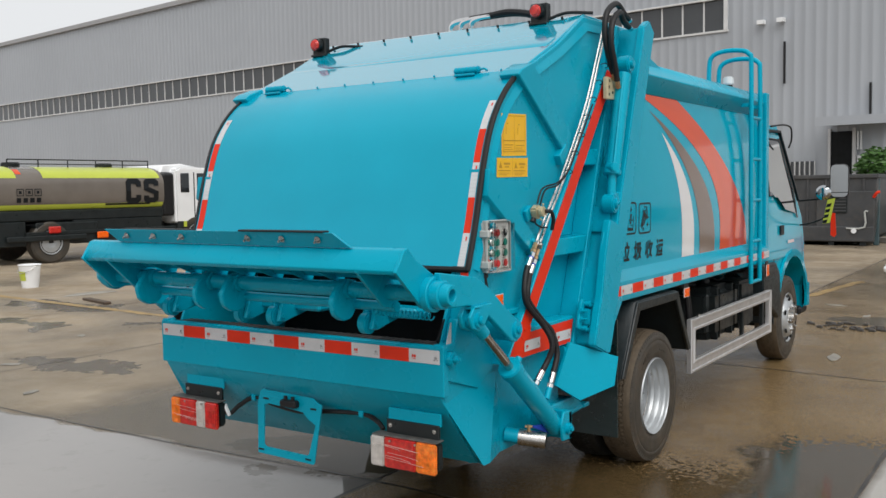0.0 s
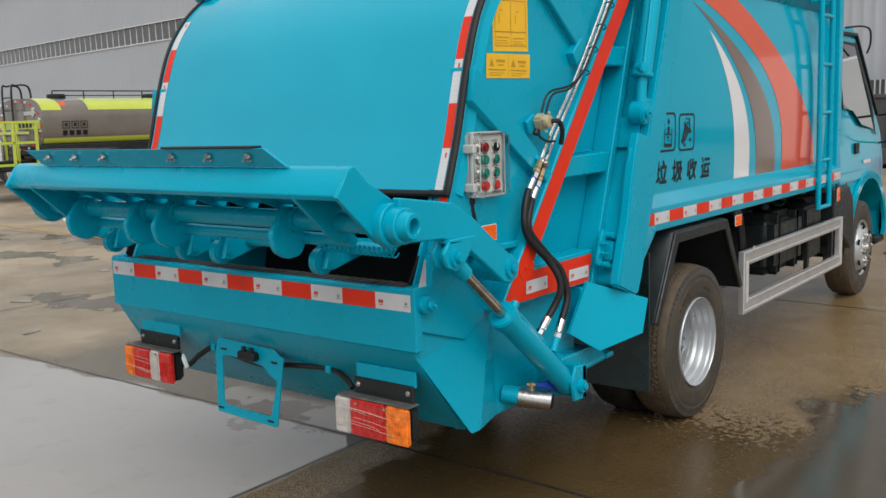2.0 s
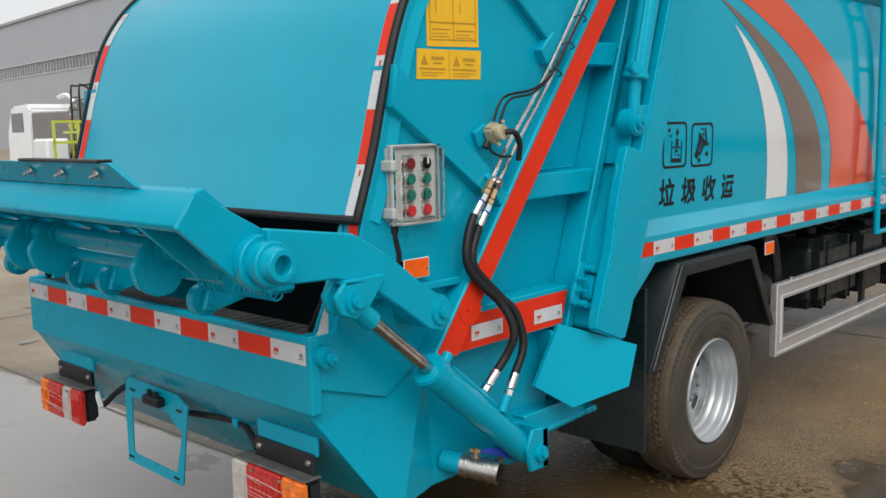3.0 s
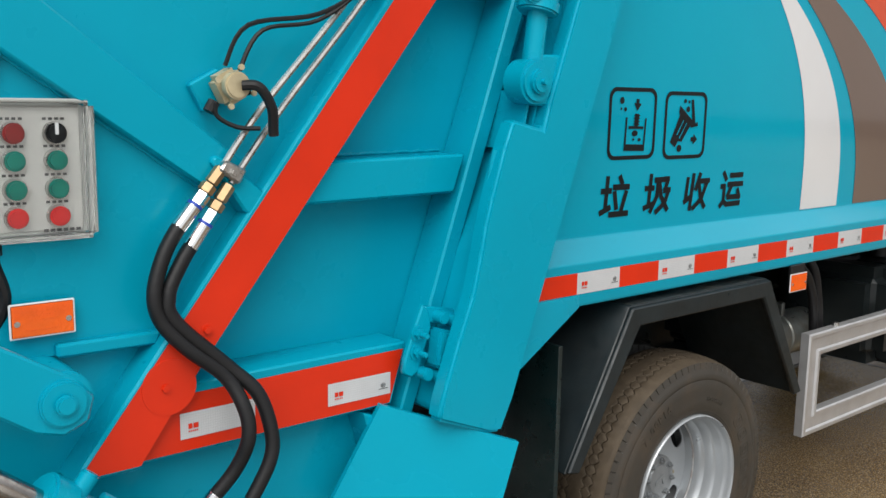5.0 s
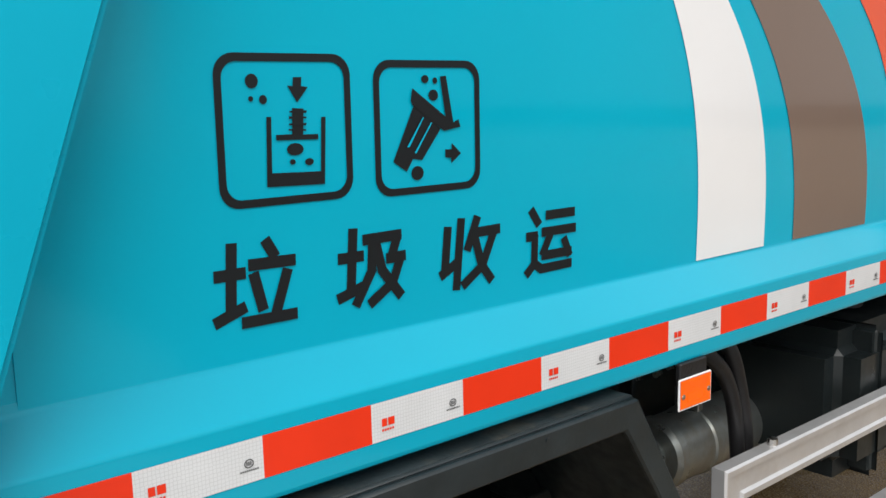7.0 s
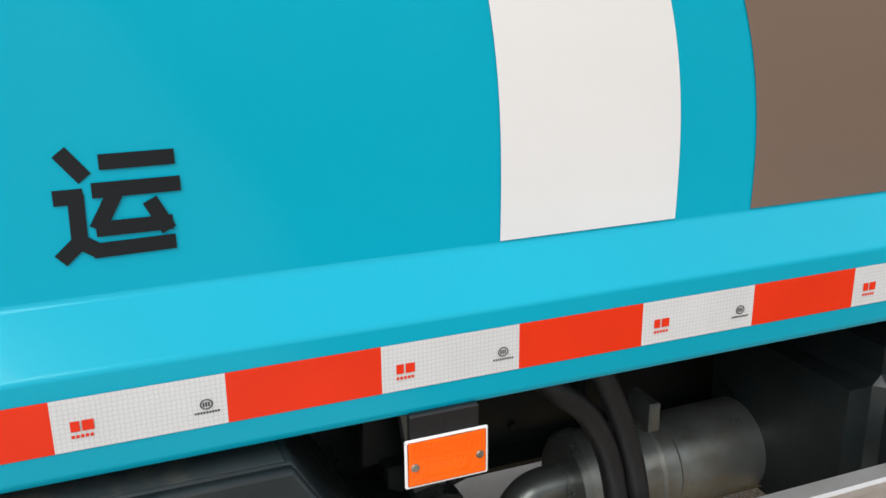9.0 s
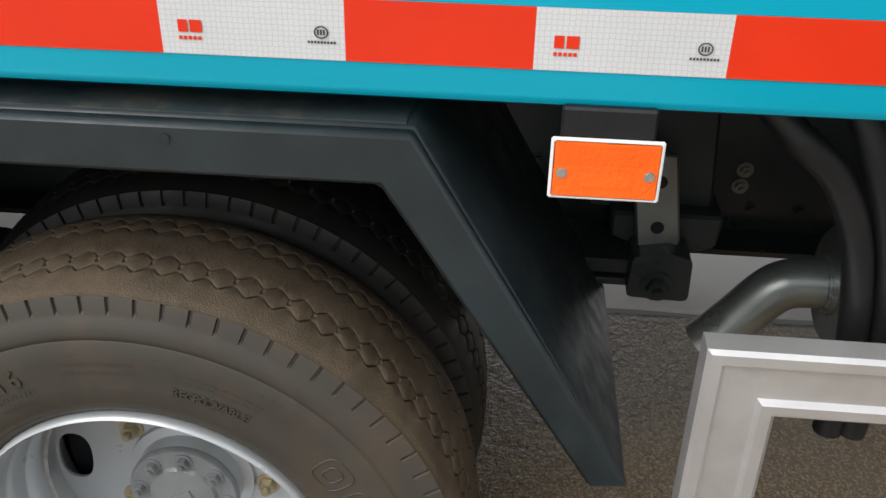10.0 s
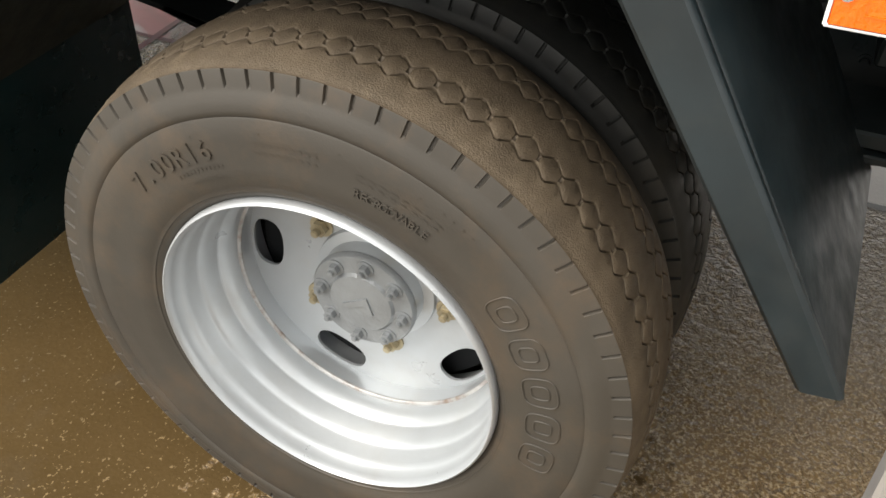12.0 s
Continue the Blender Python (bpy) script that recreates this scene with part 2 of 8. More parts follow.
def ground_material():
    m = bpy.data.materials.new("wet_concrete_yard")
    m.use_nodes = True
    N, L = m.node_tree.nodes, m.node_tree.links
    b = N["Principled BSDF"]
    tc = N.new("ShaderNodeTexCoord")

    def noise_(scale, detail=6, rough=0.6, dist=0.0):
        n = N.new("ShaderNodeTexNoise")
        n.inputs["Scale"].default_value, n.inputs["Detail"].default_value = scale, detail
        n.inputs["Roughness"].default_value, n.inputs["Distortion"].default_value = rough, dist
        L.new(tc.outputs["Object"], n.inputs["Vector"])
        return n.outputs["Fac"]

    def rng(v, a, c, lo=0.0, hi=1.0):
        r = N.new("ShaderNodeMapRange")
        r.inputs["From Min"].default_value, r.inputs["From Max"].default_value = a, c
        r.inputs["To Min"].default_value, r.inputs["To Max"].default_value = lo, hi
        L.new(v, r.inputs["Value"])
        return r.outputs[0]

    def mth(op, a, c=None):
        q = N.new("ShaderNodeMath")
        q.operation = op
        q.use_clamp = op in ('ADD', 'SUBTRACT')
        for i, v in enumerate((a, c)):
            if v is None:
                continue
            if isinstance(v, (int, float)):
                q.inputs[i].default_value = v
            else:
                L.new(v, q.inputs[i])
        return q.outputs[0]

    def mixc(f, c1, c2):
        x = N.new("ShaderNodeMixRGB")
        for k, v in (("Fac", f), ("Color1", c1), ("Color2", c2)):
            if isinstance(v, tuple):
                x.inputs[k].default_value = (*v, 1)
            elif isinstance(v, (int, float)):
                x.inputs[k].default_value = v
            else:
                L.new(v, x.inputs[k])
        return x.outputs[0]

    sep = N.new("ShaderNodeSeparateXYZ")
    L.new(tc.outputs["Object"], sep.inputs[0])
    wob = mth('MULTIPLY', mth('SUBTRACT', noise_(1.3, 5), 0.0), 1.0)
    wobc = N.new("ShaderNodeMapRange")
    wobc.clamp = False
    wobc.inputs["From Min"].default_value, wobc.inputs["From Max"].default_value = 0.3, 0.7
    wobc.inputs["To Min"].default_value, wobc.inputs["To Max"].default_value = -0.22, 0.22
    L.new(wob, wobc.inputs["Value"])

    def off(v, k):
        q = N.new("ShaderNodeMath")
        q.operation = 'MULTIPLY_ADD'
        L.new(wobc.outputs[0], q.inputs[0])
        q.inputs[1].default_value = k
        L.new(v, q.inputs[2])
        return q.outputs[0]

    X, Y = sep.outputs[0], sep.outputs[1]
    Xw, Yw = off(X, 1.0), off(Y, 0.35)
    Xj = off(X, 0.10)
    Ym = off(Y, 1.6)
    speck = rng(noise_(34, 3, 0.6), 0.3, 0.7, -0.35, 0.35)
    fleck = N.new("ShaderNodeMath")
    fleck.operation = 'ADD'
    L.new(off(Y, 1.2), fleck.inputs[0])
    L.new(speck, fleck.inputs[1])
    Yf = fleck.outputs[0]

    def both(*ms):
        r = ms[0]
        for q in ms[1:]:
            r = mth('MULTIPLY', r, q)
        return r

    def inv(v):
        return mth('SUBTRACT', 1.0, v)

    def blob(cx, cy, rx, ry):
        """A ragged patch round (cx, cy)."""
        dx = mth('DIVIDE', mth('ABSOLUTE', plus(Xw, -cx)), rx)
        dy = mth('DIVIDE', mth('ABSOLUTE', plus(Ym, -cy)), ry)
        return rng(plus2(mth('MULTIPLY', dx, dx), mth('MULTIPLY', dy, dy)), 1.08, 0.92)

    def plus(v, k):
        q = N.new("ShaderNodeMath")
        q.operation = 'ADD'
        L.new(v, q.inputs[0])
        q.inputs[1].default_value = k
        return q.outputs[0]

    def plus2(v, k):
        q = N.new("ShaderNodeMath")
        q.operation = 'ADD'
        L.new(v, q.inputs[0])
        L.new(k, q.inputs[1])
        return q.outputs[0]

    left = rng(Xj, -0.17, -0.22)                                   # slabs left of the joint at x = -0.2
    strip_ = both(inv(left), rng(Xj, 1.95, 1.86))                  # the silty strip along the truck
    slab_a = both(rng(Yw, 0.86, 0.80), left)                       # flooded slab behind the truck
    slab_b = both(rng(X, 1.88, 1.93), rng(Yw, 2.95, 2.75))         # flooded slab on its right
    pale = mth('MAXIMUM', slab_a, slab_b)
    wet_l = both(left, rng(Ym, 2.5, 2.0), rng(Xw, -3.4, -2.9), rng(Yw, 0.80, 0.86))
    puds = None
    for p in ((-4.6, 2.1, 0.8, 0.22), (-8.7, 4.7, 1.2, 0.30), (-7.6, 3.4, 1.1, 0.22), (-5.6, 4.2, 0.8, 0.22), (2.9, 9.5, 1.4, 0.6), (1.2, 7.9, 0.7, 0.3), (-11.5, 4.0, 1.6, 0.5), (3.6, 6.2, 1.2, 0.5)):
        q = blob(*p)
        puds = q if puds is None else mth('MAXIMUM', puds, q)
    big = noise_(0.33, 5, 0.6, 0.4)
    damp = rng(big, 0.43, 0.66)
    smooth = both(strip_, rng(Xw, 0.02, 0.12), mth('MAXIMUM', mth('MULTIPLY', rng(Yf, 2.02, 1.88), 0.9), both(rng(Xw, 1.30, 1.40), mth('MULTIPLY', rng(Yf, 2.80, 2.70), 0.988))))     # flooded end of the strip
    dull = both(strip_, rng(Xw, 1.36, 1.42), rng(Yf, 2.80, 2.70))
    under = both(left, rng(Y, 2.0, 2.6), rng(Xw, -3.2, -2.6), rng(Y, 5.2, 4.6))
    pool = both(left, blob(-0.75, 1.10, 0.68, 0.27))                # a shallow pool beside the joint
    streak = both(inv(left), rng(noise_(0.9, 6, 0.65), 0.44, 0.58), rng(Y, 2.8, 4.2))
    film = mth('MAXIMUM', mth('MAXIMUM', mth('MAXIMUM', pale, mth('MULTIPLY', streak, 0.8)), mth('MAXIMUM', mth('MAXIMUM', pool, mth('MULTIPLY', wet_l, 0.72)), mth('MULTIPLY', under, 0.95))), mth('MAXIMUM', mth('MULTIPLY', puds, 0.72), mth('MAXIMUM', mth('MULTIPLY', damp, 0.5), smooth)))
    # colours: drying concrete, brown silt, fine grains
    stain = rng(noise_(0.8, 8, 0.7, 0.6), 0.35, 0.68)
    base = mixc(stain, (0.430, 0.355, 0.262), (0.250, 0.190, 0.122))
    base = mixc(both(damp, rng(Y, 1.0, 3.0)), base, (0.165, 0.132, 0.095))
    near_brown = both(inv(left), rng(Y, 15.0, 6.0))
    silt = mixc(rng(noise_(2.2, 8, 0.7), 0.35, 0.7), (0.120, 0.071, 0.025), (0.205, 0.130, 0.052))
    base = mixc(mth('MULTIPLY', near_brown, inv(pale)), base, silt)
    grains = rng(noise_(150, 2, 0.5), 0.64, 0.72)
    sand = both(strip_, rng(noise_(170, 3, 0.6), 0.50, 0.60), inv(smooth))
    base = mixc(mth('MULTIPLY', grains, mth('MULTIPLY', inv(pale), 0.55)), base, (0.55, 0.46, 0.34))
    base = mixc(mth('MULTIPLY', sand, 0.62), base, (0.46, 0.345, 0.200))
    base = mixc(mth('MULTIPLY', slab_a, 0.88), base, (0.290, 0.278, 0.270))
    base = mixc(mth('MULTIPLY', slab_b, 0.85), base, (0.45, 0.435, 0.41))
    base = mixc(mth('MULTIPLY', wet_l, 0.85), base, (0.105, 0.088, 0.068))
    # lightened slab beneath and beyond the truck: sky reflection put into its colour
    base = mixc(mth('MULTIPLY', under, 0.92), base, (0.58, 0.55, 0.525))
    base = mixc(mth('MULTIPLY', smooth, 0.84), base, (0.054, 0.037, 0.017))
    base = mixc(both(smooth, rng(noise_(150, 2, 0.5), 0.63, 0.70), rng(noise_(3.0, 4), 0.42, 0.58, 0.0, 0.55)), base, (0.30, 0.215, 0.11))
    glint_grey = both(strip_, rng(Xw, 0.44, 0.12), rng(Yf, 2.06, 2.40), rng(Yf, 3.6, 3.1), inv(smooth))          # greyer strip under the body: sky glints on the grit painted as lighter colour
    base = mixc(mth('MULTIPLY', glint_grey, 0.42), base, (0.29, 0.265, 0.235))
    base = mixc(mth('MULTIPLY', dull, 0.8), base, (0.080, 0.068, 0.054))
    base = mixc(mth('MULTIPLY', pool, 0.8), base, (0.115, 0.102, 0.075))
    base = mixc(mth('MULTIPLY', puds, 0.8), base, mixc(rng(big, 0.42, 0.55), (0.055, 0.052, 0.030), (0.070, 0.058, 0.046)))
    base = mixc(mth('MULTIPLY', rng(noise_(3.3, 9, 0.75), 0.55, 0.75), 0.30), base, (0.10, 0.083, 0.064))
    L.new(base, b.inputs["Base Color"])
    rgh = rng(noise_(2.6, 6, 0.6), 0.35, 0.65, 0.42, 0.72)
    gritty = rng(noise_(5.0, 6, 0.6), 0.35, 0.65, 0.09, 0.22)

    def mixf(f, v0, v1):
        rr = N.new("ShaderNodeMix")
        L.new(f, rr.inputs[0])
        for k, v in ((2, v0), (3, v1)):
            if isinstance(v, float):
                rr.inputs[k].default_value = v
            else:
                L.new(v, rr.inputs[k])
        return rr.outputs[0]

    L.new(mixf(film, mixf(strip_, rgh, gritty), 0.045), b.inputs["Roughness"])
    b.inputs["IOR"].default_value = 1.34
    L.new(mixf(both(strip_, inv(film)), 0.5, 0.60), b.inputs["Specular IOR Level"])
    h1, h2, h3 = noise_(110, 4, 0.6), noise_(26, 3, 0.5), noise_(260, 2, 0.5)
    h4 = both(strip_, rng(Y, 3.3, 2.7), rng(noise_(62, 3, 0.55, 0.8), 0.38, 0.62))              # pebbly washed-out aggregate
    hh = plus2(plus2(plus2(mth('MULTIPLY', h1, 0.5), mth('MULTIPLY', h2, 0.35)), mth('MULTIPLY', h3, 0.2)), mth('MULTIPLY', h4, 0.55))
    bp = N.new("ShaderNodeBump")
    bp.inputs["Distance"].default_value = 0.016
    L.new(hh, bp.inputs["Height"])
    st = mth('MULTIPLY', inv(film), mixf(both(strip_, rng(Y, 3.3, 2.7)), mixf(strip_, 1.0, 0.5), 0.9))
    L.new(mth('ADD', st, mth('ADD', mth('MULTIPLY', smooth, 0.002), 0.003)), bp.inputs["Strength"])
    L.new(bp.outputs[0], b.inputs["Normal"])
    return m


def honeycomb(m, scale):
    """Fine cell walls in the white reflective film."""
    N, L = m.node_tree.nodes, m.node_tree.links
    b = N["Principled BSDF"]
    tc = N.new("ShaderNodeTexCoord")
    vo = N.new("ShaderNodeTexVoronoi")
    vo.feature = 'DISTANCE_TO_EDGE'
    vo.inputs["Scale"].default_value = scale
    vo.inputs["Randomness"].default_value = 0.25
    L.new(tc.outputs["Object"], vo.inputs["Vector"])
    r = N.new("ShaderNodeMapRange")
    r.inputs["From Min"].default_value, r.inputs["From Max"].default_value = 0.03, 0.10
    r.inputs["To Min"].default_value, r.inputs["To Max"].default_value = 0.80, 1.0
    L.new(vo.outputs["Distance"], r.inputs["Value"])
    sc = N.new("ShaderNodeVectorMath")
    sc.operation = 'SCALE'
    L.new(b.inputs["Base Color"].links[0].from_socket, sc.inputs[0])
    L.new(r.outputs[0], sc.inputs["Scale"])
    L.new(sc.outputs[0], b.inputs["Base Color"])


honeycomb(WHITE_T, 230)
GROUND = ground_material()


# ---------- mesh helpers ----------
def finish(bm, bevel=0.0, seg=1):
    if bevel > 0:
        bmesh.ops.bevel(bm, geom=bm.edges[:], offset=bevel, segments=seg, affect='EDGES', clamp_overlap=True)
    return bm


def part(name, bm, material, parent=None, label="", angle=35):
    bmesh.ops.recalc_face_normals(bm, faces=bm.faces[:])
    lim = radians(angle)
    for fc in bm.faces:
        fc.smooth = True
    for ed in bm.edges:
        if len(ed.link_faces) == 2 and ed.calc_face_angle(0) > lim:
            ed.smooth = False
    me = bpy.data.meshes.new(name)
    bm.to_mesh(me)
    bm.free()
    me.materials.append(material)
    ob = new(name, me)
    if parent is not None:
        ob.parent = parent
    if label:
        ob["label"] = label
    return ob


def share(name, src, parent, m):
    ob = new(name, src.data)
    ob.parent = parent
    ob.matrix_basis = m
    return ob


def empty(name, label, category, group="", kind="", loc=(0, 0, 0), rz=0):
    ob = new(name)
    ob.empty_display_size = 0.2
    ob.matrix_basis = pose(*loc, 0, 0, rz)
    return tagged(ob, label, category, group, kind)


def box(x0, x1, y0, y1, z0, z1, bevel=0.0, seg=1, bm=None):
    b2 = bmesh.new()
    bmesh.ops.create_cube(b2, size=1)
    for v in b2.verts:
        v.co = Vector(((x0 + x1) / 2 + v.co.x * (x1 - x0), (y0 + y1) / 2 + v.co.y * (y1 - y0), (z0 + z1) / 2 + v.co.z * (z1 - z0)))
    finish(b2, bevel, seg)
    return merge(bm, b2)


def merge(bm, other):
    if bm is None:
        return other
    me = bpy.data.meshes.new("tmp")
    other.to_mesh(me)
    other.free()
    bm.from_mesh(me)
    bpy.data.meshes.remove(me)
    return bm


def prism(prof, a0, a1, axis='x', bevel=0.0, seg=1, bm=None):
    """A closed outline of 2D points pushed from a0 to a1: (y, z) along x, (x, z) along y, (x, y) along z."""
    b2 = bmesh.new()
    put = {'x': lambda p, a: (a, p[0], p[1]), 'y': lambda p, a: (p[0], a, p[1]), 'z': lambda p, a: (p[0], p[1], a)}[axis]
    lo = [b2.verts.new(put(p, a0)) for p in prof]
    hi = [b2.verts.new(put(p, a1)) for p in prof]
    n = len(prof)
    b2.faces.new(lo)
    b2.faces.new(hi[::-1])
    for i in range(n):
        b2.faces.new((lo[i], hi[i], hi[(i + 1) % n], lo[(i + 1) % n]))
    bmesh.ops.recalc_face_normals(b2, faces=b2.faces[:])
    finish(b2, bevel, seg)
    return merge(bm, b2)


def frame_axes(d):
    d = Vector(d).normalized()
    up = Vector((0, 0, 1)) if abs(d.z) < 0.9 else Vector((1, 0, 0))
    s = d.cross(up).normalized()
    return d, s, s.cross(d)


def cyl(p0, p1, r, r2=None, seg=20, bevel=0.0, bm=None):
    b2 = bmesh.new()
    p0, p1 = Vector(p0), Vector(p1)
    r2 = r if r2 is None else r2
    d, s, u = frame_axes(p1 - p0)
    rings = []
    for p, q in ((p0, r), (p1, r2)):
        rings.append([b2.verts.new(p + (s * math.cos(2 * math.pi * i / seg) + u * math.sin(2 * math.pi * i / seg)) * q) for i in range(seg)])
    for i in range(seg):
        j = (i + 1) % seg
        b2.faces.new((rings[0][i], rings[0][j], rings[1][j], rings[1][i]))
    caps = [b2.faces.new(rings[0][::-1]), b2.faces.new(rings[1])]
    if bevel > 0:
        es = {e for c in caps for e in c.edges}
        bmesh.ops.bevel(b2, geom=list(es), offset=bevel, segments=2, affect='EDGES')
    return merge(bm, b2)


def smooth_path(pts, k=6):
    pts = [Vector(p) for p in pts]
    out = []
    for i in range(len(pts) - 1):
        a, b, c, d = pts[max(i - 1, 0)], pts[i], pts[i + 1], pts[min(i + 2, len(pts) - 1)]
        for j in range(k):
            t = j / k
            out.append(0.5 * ((2 * b) + (c - a) * t + (2 * a - 5 * b + 4 * c - d) * t * t + (3 * b - a - 3 * c + d) * t ** 3))
    out.append(pts[-1])
    return out


def tube(pts, r, seg=10, k=6, bm=None):
    pts = smooth_path(pts, k) if k > 1 else [Vector(p) for p in pts]
    b2 = bmesh.new()
    rings, s = [], None
    for i, p in enumerate(pts):
        d = (pts[min(i + 1, len(pts) - 1)] - pts[max(i - 1, 0)]).normalized()
        if s is None:
            _, s, _ = frame_axes(d)
        s = (s - d * s.dot(d)).normalized()
        u = s.cross(d)
        rings.append([b2.verts.new(p + (s * math.cos(2 * math.pi * a / seg) + u * math.sin(2 * math.pi * a / seg)) * r) for a in range(seg)])
    for q, w in zip(rings, rings[1:]):
        for a in range(seg):
            c = (a + 1) % seg
            b2.faces.new((q[a], q[c], w[c], w[a]))
    b2.faces.new(rings[0][::-1])
    b2.faces.new(rings[-1])
    return merge(bm, b2)


def lathe(prof, cy, cz, seg=48, bm=None, closed=False):
    """A profile of (x, r) turned about the line y = cy, z = cz."""
    b2 = bmesh.new()
    rings = []
    for x, r in prof:
        rings.append([b2.verts.new((x, cy + r * math.cos(2 * math.pi * i / seg), cz + r * math.sin(2 * math.pi * i / seg))) for i in range(seg)]
                     if r > 1e-5 else [b2.verts.new((x, cy, cz))])
    pairs = list(zip(rings, rings[1:]))
    if closed:
        pairs.append((rings[-1], rings[0]))
    for q, w in pairs:
        for i in range(seg):
            j = (i + 1) % seg
            if len(q) == 1 and len(w) == 1:
                continue
            if len(q) == 1:
                b2.faces.new((q[0], w[i], w[j]))
            elif len(w) == 1:
                b2.faces.new((q[i], q[j], w[0]))
            else:
                b2.faces.new((q[i], q[j], w[j], w[i]))
    return merge(bm, b2)


def sheet(fn, us, vs, bm=None):
    """A grid of points fn(u, v)."""
    b2 = bmesh.new()
    g = [[b2.verts.new(fn(u, v)) for v in vs] for u in us]
    for i in range(len(us) - 1):
        for j in range(len(vs) - 1):
            b2.faces.new((g[i][j], g[i + 1][j], g[i + 1][j + 1], g[i][j + 1]))
    return merge(bm, b2)


def spread(a, b, n):
    return [a + (b - a) * i / (n - 1) for i in range(n)]


def letters(body, size, place, depth=0.0008, bm=None, bold=0.0):
    """Text of Blender's own font as a mesh; place turns (right, up, out) into a world point."""
    cu = bpy.data.curves.new("text", 'FONT')
    cu.body, cu.size, cu.extrude, cu.resolution_u = body, size, depth, 3
    cu.offset = bold
    cu.align_x, cu.align_y = 'CENTER', 'CENTER'
    ob = new("text", cu)
    dg = bpy.context.evaluated_depsgraph_get()
    dg.update()
    me = bpy.data.meshes.new_from_object(ob.evaluated_get(dg))
    b2 = bmesh.new()
    b2.from_mesh(me)
    for v in b2.verts:
        v.co = Vector(place(v.co.x, v.co.y, v.co.z))
    bpy.data.objects.remove(ob)
    bpy.data.curves.remove(cu)
    bpy.data.meshes.remove(me)
    return merge(bm, b2)


def hexnut(p, d, r, h, bm=None, stud=0.0):
    """A hexagonal nut on a surface at p, facing along d, with a washer and the end of its bolt."""
    p, d = Vector(p), Vector(d).normalized()
    bm = cyl(p, p + d * h * 0.2, r * 1.45, seg=14, bm=bm)
    bm = cyl(p + d * h * 0.2, p + d * h, r, seg=6, bevel=r * 0.12, bm=bm)
    if stud:
        bm = cyl(p + d * h, p + d * (h + stud), r * 0.5, seg=10, bevel=r * 0.12, bm=bm)
    return bm

# ---------- ground ----------
def ease(t):
    t = min(max(t, 0.0), 1.0)
    return t * t * (3 - 2 * t)


def ground_z(x, y):
    """The slab under the truck is slightly crowned."""
    return 0.032 * math.exp(-x * x / 2.42) * ease((y + 1.5) / 2.4) * ease((11.0 - y) / 4.0)


gx = [-900, -60, -30, -15, -8] + [-5 + 0.25 * i for i in range(41)] + [8, 15, 30, 60, 900]
gy = [-900, -60, -30, -15, -5] + [-2 + 0.35 * i for i in range(40)] + [15, 20, 30, 60, 900]
gb = sheet(lambda u, v: (u, v, ground_z(u, v)), gx, gy)
ground = tagged(part("ground", gb, GROUND), "wet stained concrete yard with puddles and brown silt", "ground", kind="structure")

# ---------- the refuse truck ----------
truck = empty("garbage_truck", "teal rear-loading garbage truck with red and white reflective strips", "truck")

# body box: side sheets that lean in towards the roof
BODY_Y0, BODY_Y1 = 1.36, 4.19
SIDE = smooth_path([(0.838, 0, 1.086), (0.845, 0, 1.35), (0.843, 0, 1.60), (0.830, 0, 1.85), (0.806, 0, 2.02)], 8)


def side_x(z):
    if z <= SIDE[0].z:
        return SIDE[0].x
    for a, b in zip(SIDE, SIDE[1:]):
        if z <= b.z:
            return a.x + (b.x - a.x) * (z - a.z) / (b.z - a.z)
    return SIDE[-1].x


outline = [(p.x, p.z) for p in SIDE]
bb = prism(outline + [(-x, z) for x, z in outline[::-1]], BODY_Y0, BODY_Y1, 'y')
body = part("compactor_body", bb, TEAL_S, truck, "glossy teal compactor body with curved coloured stripes", angle=25)


def bend(pts, r, n=5):
    """A bent-sheet outline: every corner of pts rounded to the radius r."""
    out = []
    for i, p in enumerate(pts):
        p, a, c = Vector(p), Vector(pts[i - 1]), Vector(pts[(i + 1) % len(pts)])
        u, w = (a - p).normalized(), (c - p).normalized()
        k = min(r / max(math.tan(u.angle(w) / 2), 0.05), 0.45 * min((a - p).length, (c - p).length))
        q0, q1 = p + u * k, p + w * k
        out += [tuple(q0 * (1 - t) ** 2 + p * 2 * t * (1 - t) + q1 * t * t) for t in spread(0, 1, n)]
    return out


sill_prof = [(0.60, 0.941), (0.891, 0.941), (0.891, 1.0405), (0.8385, 1.0865), (0.8365, 1.105), (0.60, 1.105)]
for s in (1, -1):
    part("body_sill", prism(bend([(s * x, z) for x, z in sill_prof], 0.010), 1.245, 4.20, 'y'), COVER_P, truck, angle=24)
beam_prof = [(0.70, 2.175), (0.80, 2.175), (0.868, 2.095), (0.815, 2.005), (0.70, 2.005)]
for s in (1, -1):
    part("roof_beam", prism([(s * x, z) for x, z in beam_prof], 1.80, 4.20, 'y', 0.004), TEAL, truck)
part("body_roof", box(-0.70, 0.70, 1.80, 4.20, 2.02, 2.165, 0.01), TEAL, truck)
part("front_frame", box(0.835, 0.885, 4.13, 4.205, 0.94, 2.17, 0.006), TEAL, truck)
part("body_floor", box(-0.80, 0.80, 1.3, 4.2, 0.92, 0.936), BLACK_P, truck)


def stripe_edge(y0, k, p):
    return lambda z: y0 - k * max(z - 1.094, 0.0) ** p


def stripe(name, left, right, z1, material, label, off=0.0016):
    zs = spread(1.0915, z1, 40)
    b = sheet(lambda z, t: (side_x(z) + off, left(z) + (right(z) - left(z)) * t, z), zs, spread(0, 1, 5))
    return part(name, b, material, body, label)


